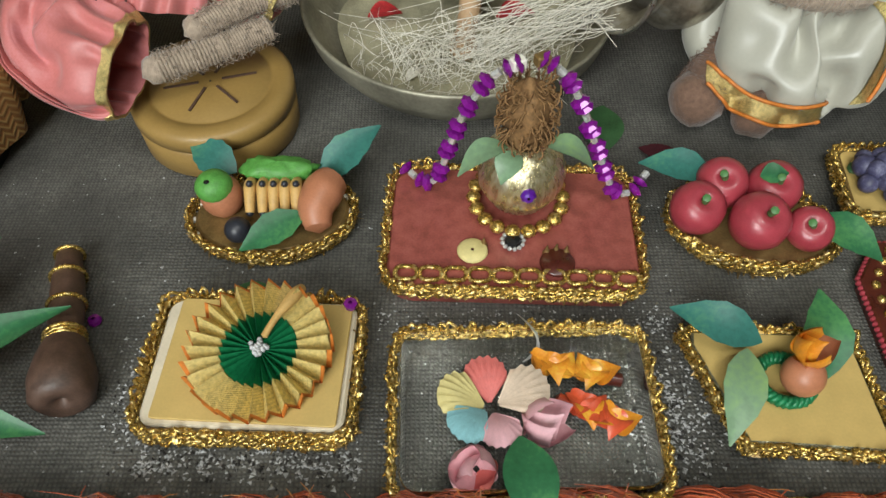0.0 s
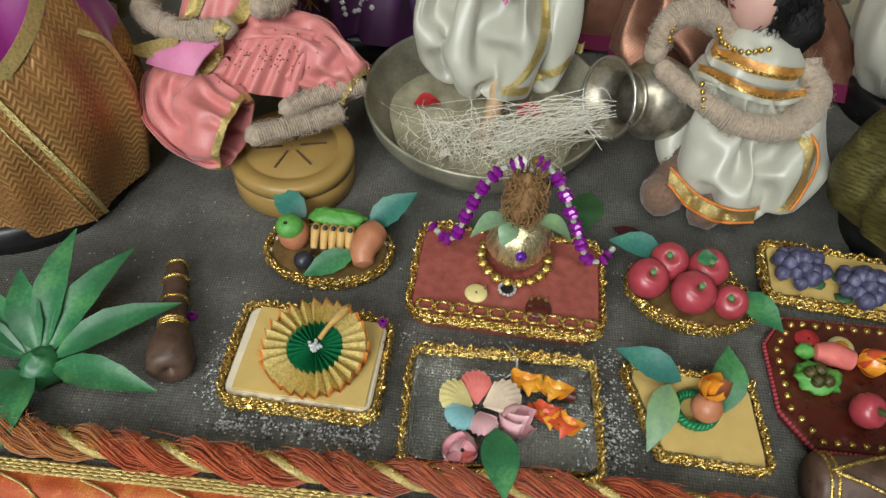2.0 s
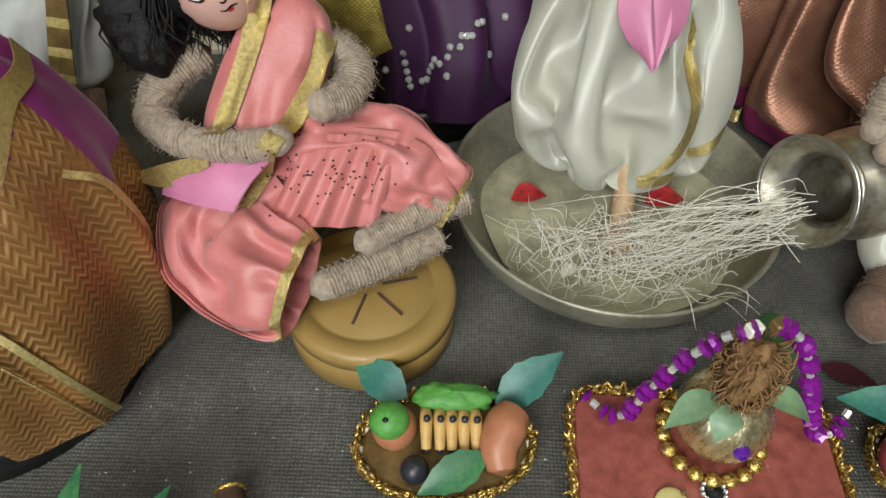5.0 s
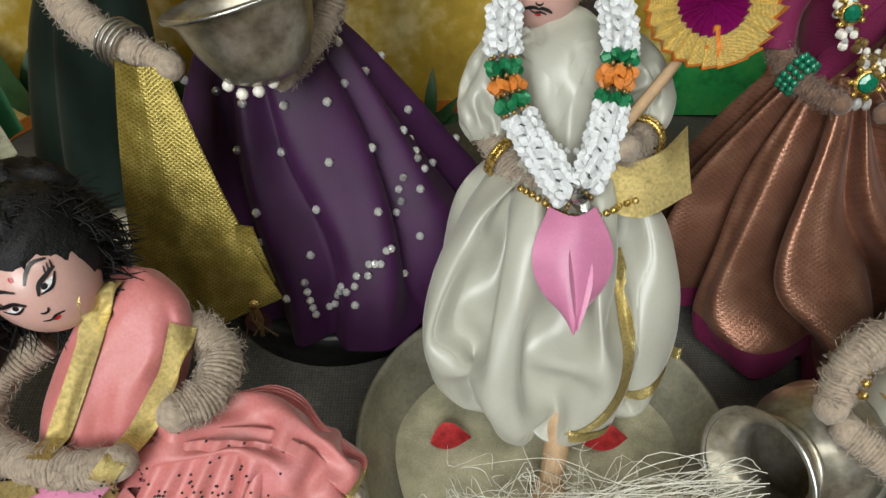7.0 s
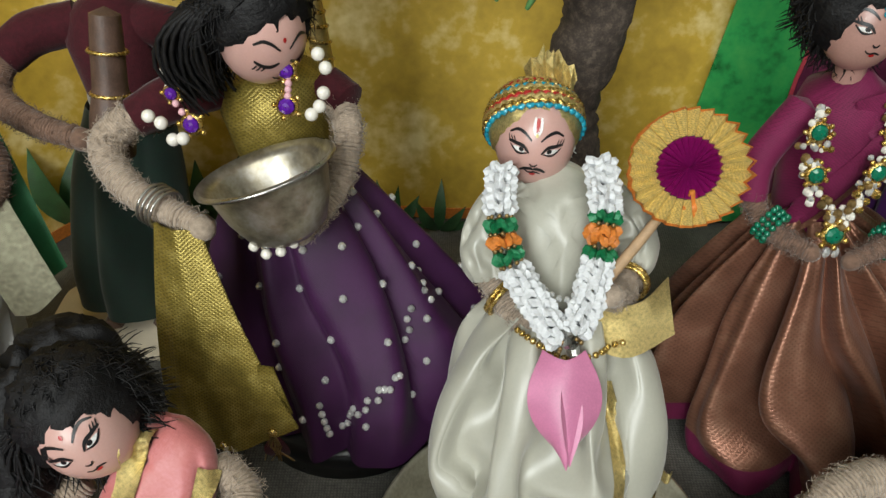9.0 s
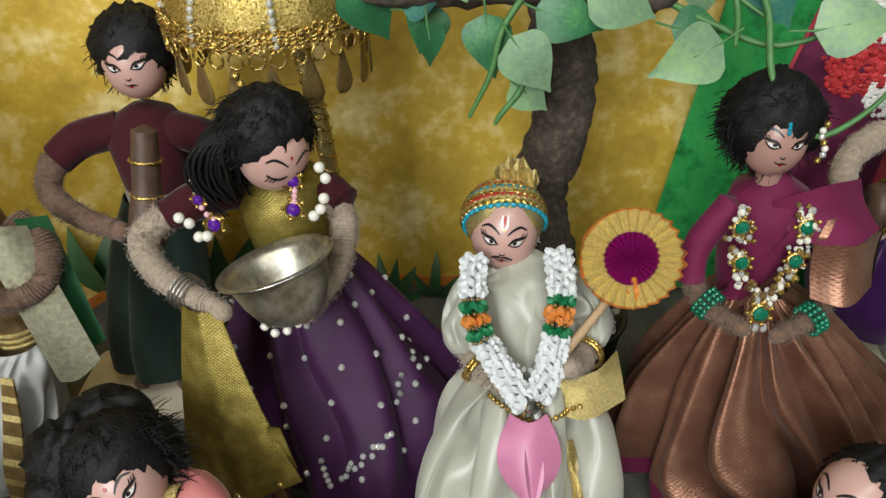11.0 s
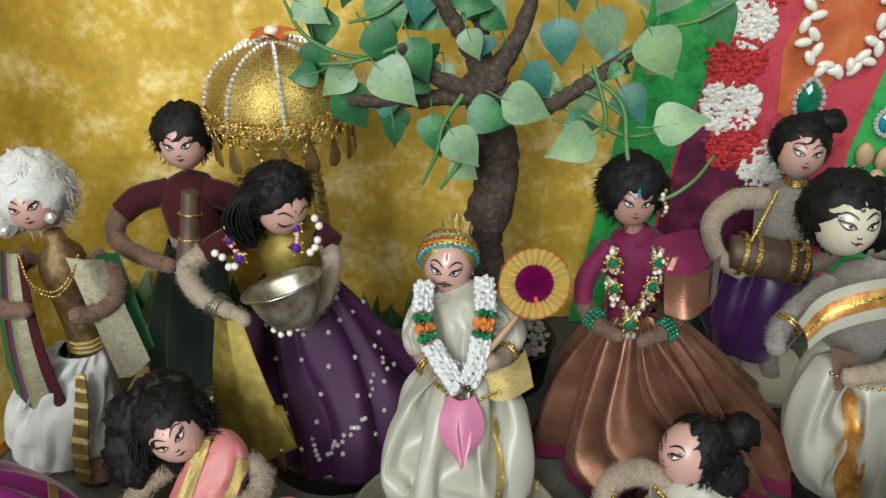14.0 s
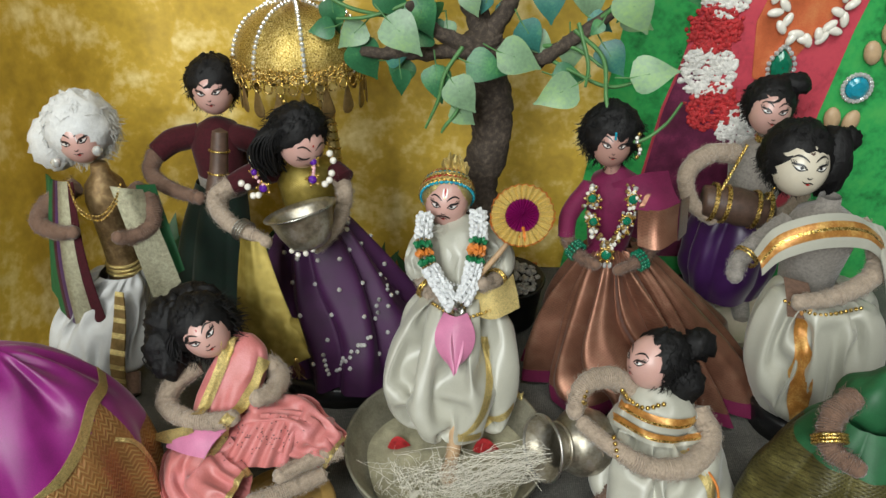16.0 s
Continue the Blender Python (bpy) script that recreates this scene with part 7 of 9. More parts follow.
def basket(cx, cy, rx, ry, h, rz, name, lab):
    b = thing(name, lab, "basket", at=(cx, cy, 0))
    ca, sa = math.cos(radians(rz)), math.sin(radians(rz))
    ring = lambda k, n=44: [(cx + rx * k * math.cos(t) * ca - ry * k * math.sin(t) * sa, cy + rx * k * math.cos(t) * sa + ry * k * math.sin(t) * ca) for t in np.linspace(0, 6.283, n, endpoint=False)]
    part("bowl", slab(ring(0.93), 0.0, h * 0.75, M_COIN, 0.001, shrink=0.006), b, "dark brass basket")
    o = np.array(ring(1.0))
    c = o.mean(0)
    for k, z in ((0.84, 0.0012), (0.93, h * 0.42)):
        part("braid_row", braid(c + (o - c) * k, z, 0.0022, rows=2, tall=0.5), b, "twisted gold cord")
    part("gold_trim", braid(o, h * 0.72, 0.0028, rows=2), b, "looped gold foil braid")
    g = Geo()
    for i in range(16):
        a = i * 0.3927
        g.ball((cx + rx * 0.95 * math.cos(a) * ca - ry * 0.95 * math.sin(a) * sa, cy + rx * 0.95 * math.cos(a) * sa + ry * 0.95 * math.sin(a) * ca, h * 0.55), 0.0013, M_PEARL, 7, 5)
    part("bead_row", g, b, "pale glass beads between the cords")
    return b


# basket of red fruit
basket(0.0985, 0.1500, 0.0265, 0.0165, 0.0105, -12, "fruit_basket", "oval gold braid basket full of red fruit")
for x, y, z, r, tilt, lb in ((0.0790, 0.1500, 0.0150, 0.0086, 0.2, "red clay apple with a green stalk"), (0.0885, 0.1600, 0.0155, 0.0084, -0.2, "red clay apple with a green stalk"), (0.0965, 0.1440, 0.0160, 0.0092, 0.3, "red clay apple with a short green stalk"),
                             (0.1045, 0.1580, 0.0155, 0.0088, 0.0, "red clay apple with a green stalk"), (0.1125, 0.1430, 0.0135, 0.0072, -0.4, "small red clay apple with a long green stalk")):
    a = thing("apple", lb, "apple", at=(x, y, z - r * 0.85), group="clay apples in the basket")
    A = frame_of((tilt * 0.6, -0.4 + tilt * 0.3, 1))[[0, 2, 1]]
    part("fruit", Geo().lathe([(0.0004, -0.82 * r), (0.45 * r, -0.84 * r), (0.86 * r, -0.5 * r), (r, 0.02 * r), (0.88 * r, 0.52 * r), (0.52 * r, 0.80 * r), (0.22 * r, 0.74 * r), (0.0004, 0.60 * r)], M_APPLE, (x, y, z), 24, axes=A), a)
    L = 1.7 if r < 0.0065 else 1.1
    part("stalk", Geo().tube([V(x, y, z) + V(0, 0, 0.6 * r) @ A, V(x, y, z) + V(0.15 * r, 0, L * r) @ A], [0.0011, 0.0013], M_STEM, 7), a, "pale green stalk")
for b, e, w, mt, lb in (((0.0870, 0.1640, 0.0150), (0.0640, 0.1690, 0.0170), 0.0115, M_LEAFBLUE, "blue-green cloth leaf beside the fruit basket"), ((0.1160, 0.1490, 0.0120), (0.1330, 0.1330, 0.0120), 0.0125, M_LEAF, "green cloth leaf beside the fruit basket"), ((0.0980, 0.1570, 0.0220), (0.1060, 0.1565, 0.0245), 0.0070, M_LEAF, "small crumpled green leaf on the fruit")):
    thing("cloth_leaf", lb, "leaf", Geo().leaf(b, e, w, (0, -0.3, 1), mt, curl=0.12, serr=0.03), at=b, group="cloth leaves")

# basket of mixed fruit
basket(-0.0550, 0.1545, 0.0265, 0.0175, 0.0105, 4, "fruit_basket", "round gold braid basket of mixed clay fruit")
g = Geo().ball((-0.0700, 0.1560, 0.0140), (0.0068, 0.0066, 0.0075), M_ORANGE, 18, 12)
mg = thing("clay_fruit", "salmon clay fruit with a green cap", "clay fruit", at=(-0.07, 0.156, 0.008))
part("fruit", g, mg)
part("cap", Geo().ball((-0.0712, 0.1555, 0.0192), (0.0060, 0.0058, 0.0048), M_LIME, 16, 10, bumpy=0.05), mg, "pale green cap")
part("hole", Geo().lathe([(0.0002, 0.0003), (0.0009, 0.0)], M_BLACK, (-0.0720, 0.1530, 0.0238), 10), mg, "dark pit")
pp = thing("clay_fruit", "curved salmon clay fruit", "clay fruit", at=(-0.036, 0.154, 0.008))
part("fruit", Geo().tube(curve([(-0.0350, 0.1605, 0.0165), (-0.0375, 0.1560, 0.0165), (-0.0395, 0.1500, 0.0150), (-0.0385, 0.1445, 0.0125)], 14), [0.0052, 0.0066, 0.0058, 0.0042], M_ORANGE, 14), pp)
thing("clay_herb", "crumbly green clay greens heaped in the basket", "clay greens", Geo().ball((-0.0530, 0.1650, 0.0165), (0.0125, 0.0050, 0.0040), M_LIME, 26, 14, bumpy=0.25, freq=500), at=(-0.053, 0.165, 0.009))
for i, x in enumerate((-0.0610, -0.0570, -0.0535, -0.0500, -0.0465)):
    bn = thing("clay_banana", "short straw-coloured clay banana with dark tips", "banana", at=(x, 0.155, 0.009), group="clay bananas")
    part("fruit", Geo().tube(curve([(x, 0.1620, 0.0150), (x + 0.0003, 0.1570, 0.0172), (x + 0.0006, 0.1500, 0.0130)], 10), [0.0014, 0.0020, 0.0015], M_BANANA, 9), bn)
    for y, z in ((0.1498, 0.0128), (0.1565, 0.0190)):
        part("tip", Geo().ball((x + 0.0006, y, z), 0.0012, M_DARKBERRY, 7, 5), bn, "blackened tip")
thing("dark_berry", "round charcoal clay berry", "berry", Geo().ball((-0.0635, 0.1440, 0.0118), 0.0042, M_DARKBERRY, 18, 12), at=(-0.0635, 0.144, 0.008))
for b, e, w, mt, lb in (((-0.0670, 0.1660, 0.0140), (-0.0835, 0.1760, 0.0180), 0.0120, M_LEAFBLUE, "serrated blue-green leaf behind the fruit"), ((-0.0400, 0.1640, 0.0130), (-0.0205, 0.1760, 0.0260), 0.0120, M_LEAFBLUE, "blue-green leaf standing behind the fruit"), ((-0.0425, 0.1480, 0.0150), (-0.0625, 0.1370, 0.0110), 0.0105, M_LEAF, "green leaf lying over the basket edge")):
    thing("cloth_leaf", lb, "leaf", Geo().leaf(b, e, w, (0, -0.4, 1), mt, curl=0.08, serr=0.05), at=b, group="cloth leaves")

# tray of grapes
gt = thing("card_tile", "yellow card edged with gold braid under the grapes", "card", at=(0.162, 0.166, 0))
o3 = rounded(0.1345, 0.1920, 0.1530, 0.1800, 0.003, 3, -5)
part("card", slab(o3, 0.0, 0.0075, M_YELLOW, 0.0006, wall=M_COIN), gt)
part("gold_trim", braid(rounded(0.1330, 0.1935, 0.1515, 0.1815, 0.004, 3, -5), 0.0068, 0.0028, rows=3), gt, "looped gold foil braid")
rg = random.Random(9)
for cx, cy in ((0.1465, 0.1675), (0.1715, 0.1605)):
    bunch = thing("grape_bunch", "bunch of dusty blue-violet clay grapes", "grapes", at=(cx, cy, 0.0076), group="grape bunches")
    for i in range(17):
        a, q = i * 2.4, 0.0027 * math.sqrt(i)
        part("grape", Geo().ball((cx + q * math.cos(a), cy + q * math.sin(a) * 0.85, 0.0112 + max(0, 0.0058 - 0.6 * q) + rg.uniform(0, 0.0012)), 0.0035 * rg.uniform(0.85, 1.15), M_GRAPE, 12, 8), bunch)
    for i in range(5):
        a = rg.uniform(0, 6.283)
        part("moss", Geo().ball((cx + 0.010 * math.cos(a), cy + 0.008 * math.sin(a), 0.0084), (0.004, 0.003, 0.0010), M_PAINTGREEN, 10, 6, bumpy=0.4, freq=600), bunch, "dark green moss")

# dark red tray
dt = thing("lacquer_tray", "dark red eight-sided tray with gold studs", "tray", at=(0.165, 0.112, 0))
oct8 = [(0.1370, 0.0850), (0.1270, 0.1000), (0.1270, 0.1300), (0.1370, 0.1440), (0.1900, 0.1440), (0.2050, 0.1300), (0.2050, 0.0980), (0.1950, 0.0850)]
part("board", slab(oct8, 0.0, 0.0060, M_MAROONTRAY, 0.0008), dt)
o4 = np.array(oct8)
edge = np.column_stack([resample(o4.mean(0) + (o4 - o4.mean(0)) * 1.005, 0.0018), np.full(len(resample(o4.mean(0) + (o4 - o4.mean(0)) * 1.005, 0.0018)), 0.0045)])
g = Geo()
for q in edge:
    g.ball(q, 0.0010, M_APPLE, 6, 5, smooth=False)
part("red_edge", g, dt, "edge of red glass beads")
for q in resample(o4.mean(0) + (o4 - o4.mean(0)) * 0.90, 0.0052):
    part("stud", Geo().ball((*q, 0.0062), (0.0015, 0.0015, 0.0011), M_GOLD, 8, 6), dt, "gold stud")
thing("clay_disc", "dark crimson clay slice on the lacquer tray", "clay slice", Geo().lathe([(0.0005, 0.0016), (0.0044, 0.0016), (0.0050, 0.0)], M_BLOOMRED, (0.1440, 0.1330, 0.0064), 20), at=(0.144, 0.133, 0.006), group="clay slices")
cs = thing("clay_disc", "yellow clay slice with an orange centre", "clay slice", at=(0.1570, 0.1310, 0.006), group="clay slices")
part("slice", Geo().lathe([(0.0005, 0.0015), (0.0046, 0.0015), (0.0052, 0.0)], M_SHELLYEL, (0.1570, 0.1310, 0.0064), 20), cs)
part("centre", Geo().lathe([(0.0003, 0.0005), (0.0024, 0.0002), (0.0026, 0.0)], M_PETALORANGE, (0.1570, 0.1310, 0.0080), 16), cs, "orange centre")
rd = thing("clay_radish", "pink clay radish with a green top", "radish", at=(0.151, 0.1245, 0.006))
part("root", Geo().tube(curve([(0.1440, 0.1250, 0.0100), (0.1500, 0.1245, 0.0105), (0.1580, 0.1230, 0.0095)], 12), [0.0036, 0.0050, 0.0040], M_PETALPINK if False else M_SHELLRED, 14), rd)
part("top", Geo().ball((0.1405, 0.1255, 0.0095), (0.0040, 0.0032, 0.0030), M_LIME, 12, 8, bumpy=0.3, freq=500), rd, "green leafy top")
folded_bud("orange_bud", (0.1650, 0.1220, 0.0110), (1, -0.1, 0.5), 0.0058, (M_PETALORANGE, M_PETALRED), "orange folded petal bud on the lacquer tray", "bud", 4)
gb = thing("clay_berries", "green clay leaf clump with dark berries", "berries", at=(0.1420, 0.1130, 0.006))
part("clump", Geo().ball((0.1425, 0.1135, 0.0090), (0.0085, 0.0070, 0.0034), M_LIME, 24, 12, bumpy=0.4, freq=420), gb, "crumbly green clay")
for x, y in ((0.1385, 0.1135), (0.1425, 0.1150), (0.1445, 0.1105), (0.1405, 0.1100)):
    part("berry", Geo().ball((x, y, 0.0125), 0.0026, M_OLIVE, 12, 8), gb, "dull olive berry")
a = thing("apple", "red clay apple with a pale green stalk on the tray", "apple", at=(0.1560, 0.0990, 0.006), group="clay apples in the basket")
A = frame_of((0.5, -0.5, 1))[[0, 2, 1]]
r = 0.0068
part("fruit", Geo().lathe([(0.0004, -0.82 * r), (0.45 * r, -0.84 * r), (0.86 * r, -0.5 * r), (r, 0.02 * r), (0.88 * r, 0.52 * r), (0.52 * r, 0.80 * r), (0.22 * r, 0.74 * r), (0.0004, 0.60 * r)], M_APPLE, (0.1560, 0.0990, 0.0130), 24, axes=A), a)
part("stalk", Geo().tube([V(0.1560, 0.0990, 0.0130) + V(0, 0, 0.6 * r) @ A, V(0.1560, 0.0990, 0.0130) + V(0.5 * r, 0, 1.5 * r) @ A], [0.0011, 0.0013], M_STEM, 7), a, "pale green stalk")
dr = thing("toy_drum", "brown clay barrel drum wound with gold cord", "drum", at=(0.155, 0.070, 0))
c = V(0.155, 0.0690, 0.0115)
part("body", Geo().lathe([(0.0004, -0.0270), (0.0088, -0.0270), (0.0096, -0.0255), (0.0114, 0.0), (0.0096, 0.0255), (0.0088, 0.0270), (0.0004, 0.0270)], M_BROWN, c, 32, axes=np.array([[0, 0, 1.0], [0, 1, 0], [1, 0, -0.03]])), dr)
g = Geo()
q = []
for i in range(120):
    u = i / 119
    t = u * 2 * math.pi * 6.5
    x = -0.0235 + 0.047 * abs(((u * 6.5 * 2) % 2) - 1)
    rr = 0.0118 - 6.0 * x * x * 0.5 + 0.0002
    q.append(c + V(x, rr * math.cos(t / 2.0), rr * math.sin(t / 2.0)))
for i in range(3):
    pass
g.tube(q, 0.0007, M_GOLD, 5)
for x in (-0.0240, -0.0215, 0.0215, 0.0240):
    g.tube([c + V(x, 0.0103 * math.cos(t), 0.0103 * math.sin(t)) for t in np.linspace(0, 6.283, 36)], 0.0007, M_GOLD, 5, cap=False)
part("cord", g, dr, "twisted gold cord")

# clay flask
fk = thing("clay_flask", "brown clay flask lying down, wound with gold cord", "flask", at=(-0.109, 0.112, 0))
a0, a1 = V(-0.1165, 0.1395, 0.0058), V(-0.1015, 0.0865, 0.0092)
d = unit(a1 - a0)
A = frame_of(d)[[0, 2, 1]]
L = np.linalg.norm(a1 - a0)
part("body", Geo().lathe([(0.0004, 0.002), (0.0024, 0.0005), (0.0034, 0.0), (0.0038, 0.001), (0.0040, 0.006), (0.0046, 0.0075), (0.0049, 0.018), (0.0048, 0.030), (0.0054, 0.034), (0.0076, 0.040), (0.0090, 0.047), (0.0084, L - 0.002), (0.0060, L), (0.0020, L - 0.001), (0.0004, L - 0.003)], M_BROWN, a0, 28, axes=A), fk)
for h, r, n in ((0.001, 0.0041, 1), (0.010, 0.0050, 1), (0.021, 0.0052, 1), (0.032, 0.0054, 3)):
    g = Geo()
    rings(g, a0 + d * h, d, r, M_GOLD, n, 0.0012, 0.0007)
    part("gold_cord", g, fk, "gold cord ring")

# green plant
pc = V(-0.1500, 0.0850, 0.006)
plant = thing("artificial_plant", "green plastic plant with spreading pointed leaves", "plant", at=(pc[0], pc[1], 0))
part("crown", Geo().ball(pc, (0.008, 0.008, 0.008), M_LEAF, 20, 12, bumpy=0.25, freq=300), plant)
for ang, L, up in ((91, 0.044, 0.022), (64, 0.046, 0.018), (30, 0.048, 0.012), (-9, 0.042, 0.004), (-88, 0.030, 0.002), (-128, 0.032, 0.003), (161, 0.042, 0.006), (143, 0.042, 0.010), (118, 0.030, 0.016)):
    a = radians(ang)
    b = pc + V(0.005 * math.cos(a), 0.005 * math.sin(a), 0.003)
    part("leaf", Geo().leaf(b, b + V(L * math.cos(a), L * math.sin(a), up), 0.0125, (0, -0.2, 1), M_LEAF, curl=0.10, fold=0.35, serr=0.03), plant)

# twisted rope along the front edge
rope = thing("twisted_rope", "thick rust and orange cotton rope with gold strands", "rope", at=(0.0, 0.058, 0))
xs = np.linspace(-0.25, 0.30, 330)
for k in range(3):
    core = np.array([(x, 0.0575 - 0.025 * max(0, x - 0.05) * 0.8 + 0.0012 * math.sin(x * 24) + 0.0030 * math.cos(x * 170 + k * 2.094), 0.0066 + 0.0030 * math.sin(x * 170 + k * 2.094)) for x in xs])
    core[:, 2] = np.maximum(core[:, 2], 0.0042)
    g = Geo()
    if k == 2:
        g.tube(core[::1], 0.0015, M_GOLDSOFT, 7)
        g.tube(core + V(0, 0.0008, 0.0004), 0.0012, M_GOLD, 6)
        part("gold_strand", g, rope, "soft gold strand")
    else:
        for i in range(105):
            a, q = rnd.uniform(0, 6.283), 0.0042 * math.sqrt(rnd.random())
            p = core + np.array([(0, q * math.cos(a + x * 60), q * math.sin(a + x * 60)) for x in xs])
            p[:, 2] = np.maximum(p[:, 2], 0.0009)
            p = p + np.array([[0, 0.0009 * noise.noise(Vector((x * 160, i, k))), 0.0009 * noise.noise(Vector((x * 160, i + 50, k)))] for x in xs])
            p[:, 2] = np.maximum(p[:, 2], 0.0006)
            for part_of, mt in ((p[:84:3], M_ROPEORANGE), (p[81:219:3], M_ROPE), (p[216::3], M_ROPEORANGE)):
                g.tube(part_of, 0.00030, mt, 3, cap=False)
        for _ in range(520):
            q = core[rnd.randrange(20, 310)] + V(0, rnd.uniform(-0.003, 0.003), 0.0036)
            e = q + V(rnd.gauss(0, 0.004), rnd.gauss(0, 0.002), rnd.uniform(-0.0002, 0.0012))
            g.tube([q, (q + e) / 2 + V(0, 0, 0.0008), e], [0.00016, 0.00014, 0.00008], (M_ROPE, M_ROPEORANGE)[rnd.randrange(2)], 3, cap=False)
        part("cotton_strand", g, rope, "bundle of rust cotton threads")

# gold edging and the orange front cloth
g = Geo()
for k in range(4):
    g.tube([(x, 0.0508 - 0.0012 * k, 0.0022 + 0.0005 * math.sin(x * 1800 + k * 2)) for x in np.linspace(-0.28, 0.34, 420)], 0.0008, M_GOLDSOFT, 5)
tr = thing("gold_edging", "narrow gold woven edging along the table front", "edging", g, at=(0.02, 0.049, 0))
nx = 90
P = np.zeros((10, nx, 3))
for i in range(10):
    for j in range(nx):
        x, u = -0.40 + 0.86 * j / (nx - 1), i / 9
        P[i, j] = (x, 0.0505 - 0.026 * u + 0.001 * math.sin(x * 70 + u * 3), 0.0016 - 0.030 * max(0, u - 0.35) ** 1.2 * 2.2)
g = Geo().grid(P, M_CLOTHORANGE).grid(P[:, ::-1] + V(0, 0, -0.0008), M_CLOTHORANGE)
for k in range(22):
    x0 = -0.30 + k * 0.03
    g.tube(curve([(x0, 0.046, 0.0026), (x0 + 0.012, 0.042, 0.0024), (x0 + 0.020, 0.036, -0.002)], 8), 0.0006, M_GOLDSOFT, 4)
thing("front_cloth", "orange cloth with gold thread hanging at the table edge", "cloth", g, at=(0.02, 0.04, 0))

# grit and crumbs
rs = random.Random(12)
g = Geo()
for i in range(2600):
    k = rs.random()
    if k < 0.30:
        x, y, s = 0.062 + rs.gauss(0, 0.006), 0.085 + rs.gauss(0, 0.014), 0.0007
    elif k < 0.48:
        x, y, s = -0.052 + rs.uniform(-0.030, 0.030), 0.074 + rs.gauss(0, 0.003), 0.0007
    elif k < 0.60:
        x, y, s = -0.086 + rs.gauss(0, 0.004), 0.098 + rs.gauss(0, 0.014), 0.0006
    elif k < 0.72:
        x, y, s = rs.uniform(-0.02, 0.07), 0.118 + rs.gauss(0, 0.003), 0.0005
    else:
        x, y, s = rs.uniform(-0.20, 0.20), rs.uniform(0.065, 0.185), 0.00042
    s *= rs.uniform(0.5, 1.5)
    a = rs.uniform(0, 6.283)
    v = [(x + s * math.cos(a + q) * rs.uniform(0.5, 1.2), y + s * math.sin(a + q) * rs.uniform(0.5, 1.2), 0.0001) for q in (0, 2.1, 4.2)] + [(x, y, s * rs.uniform(0.5, 1.0))]
    g.add(v, [(0, 1, 3), (1, 2, 3), (2, 0, 3)], M_SAND if rs.random() < 0.7 else M_CRUMB, False)
thing("grit", "scattered grey grit and dark crumbs on the table cover", "grit", g, at=(0, 0.12, 0), kind="stuff")

# petals and leaves that fell beside the plate
for x, y, z, r in ((-0.024, 0.262, 0.0045, 0.007), (0.030, 0.262, 0.0045, 0.008)):
    thing("fallen_petal", "dark red petal lying in the steel plate", "petal", Geo().leaf((x - r, y, z), (x + r, y + 0.002, z + 0.002), r * 1.5, (0, 0, 1), M_BLOOMRED, curl=0.15), at=(x, y, 0.004), group="fallen petals")
thing("fallen_leaf", "dark green leaf lying flat beside the plate", "leaf", Geo().leaf((0.060, 0.212, 0.0012), (0.056, 0.186, 0.0015), 0.016, (0, 0, 1), M_DKGREEN if False else M_PAINTGREEN, curl=0.02, fold=0.03), at=(0.058, 0.2, 0))
thing("fallen_petal", "maroon petal lying flat on the table", "petal", Geo().leaf((0.070, 0.190, 0.0012), (0.088, 0.183, 0.0014), 0.008, (0, 0, 1), M_MAROON, curl=0.03, fold=0.05), at=(0.079, 0.186, 0), group="fallen petals")
thing("fallen_leaf", "green leaf lying half under the yellow box", "leaf", Geo().leaf((-0.066, 0.1280, 0.0012), (-0.048, 0.1245, 0.0014), 0.010, (0, 0, 1), M_PAINTGREEN, curl=0.03, fold=0.05), at=(-0.057, 0.126, 0))


# ---- things that the dolls hold and wear ----
sb = V(-0.0815, 0.309, 0.1455)
A = np.array([[0.96, 0.06, 0.26], [0.0, 0.97, -0.22], [-0.27, 0.21, 0.94]])
bowl = thing("steel_bowl", "tarnished steel bowl with yellow powder", "bowl", at=sb - V(0, 0, 0.02))
part("bowl", Geo().lathe([(0.0004, -0.0225), (0.0080, -0.0225), (0.0125, -0.0195), (0.0165, -0.0110), (0.0185, -0.0030), (0.0208, 0.0), (0.0216, 0.0004), (0.0208, 0.0010), (0.0180, -0.0022), (0.0158, -0.0105), (0.0118, -0.0185), (0.0070, -0.0210), (0.0004, -0.0212)], M_TARNISH, sb, 48, axes=A), bowl)
part("rim_wire", Geo().tube([sb + V(0.0214 * math.cos(t), 0.0214 * math.sin(t), 0.0002) @ A for t in np.linspace(0, 6.283, 60)], 0.0007, M_STEEL, 6, cap=False), bowl, "milled steel rim")
part("powder", Geo().ball(sb + V(0.000, -0.001, -0.0188) @ A, (0.0108, 0.0104, 0.0036), M_BANANA, 18, 10, axes=A, bumpy=0.2, freq=400), bowl, "yellow powder")

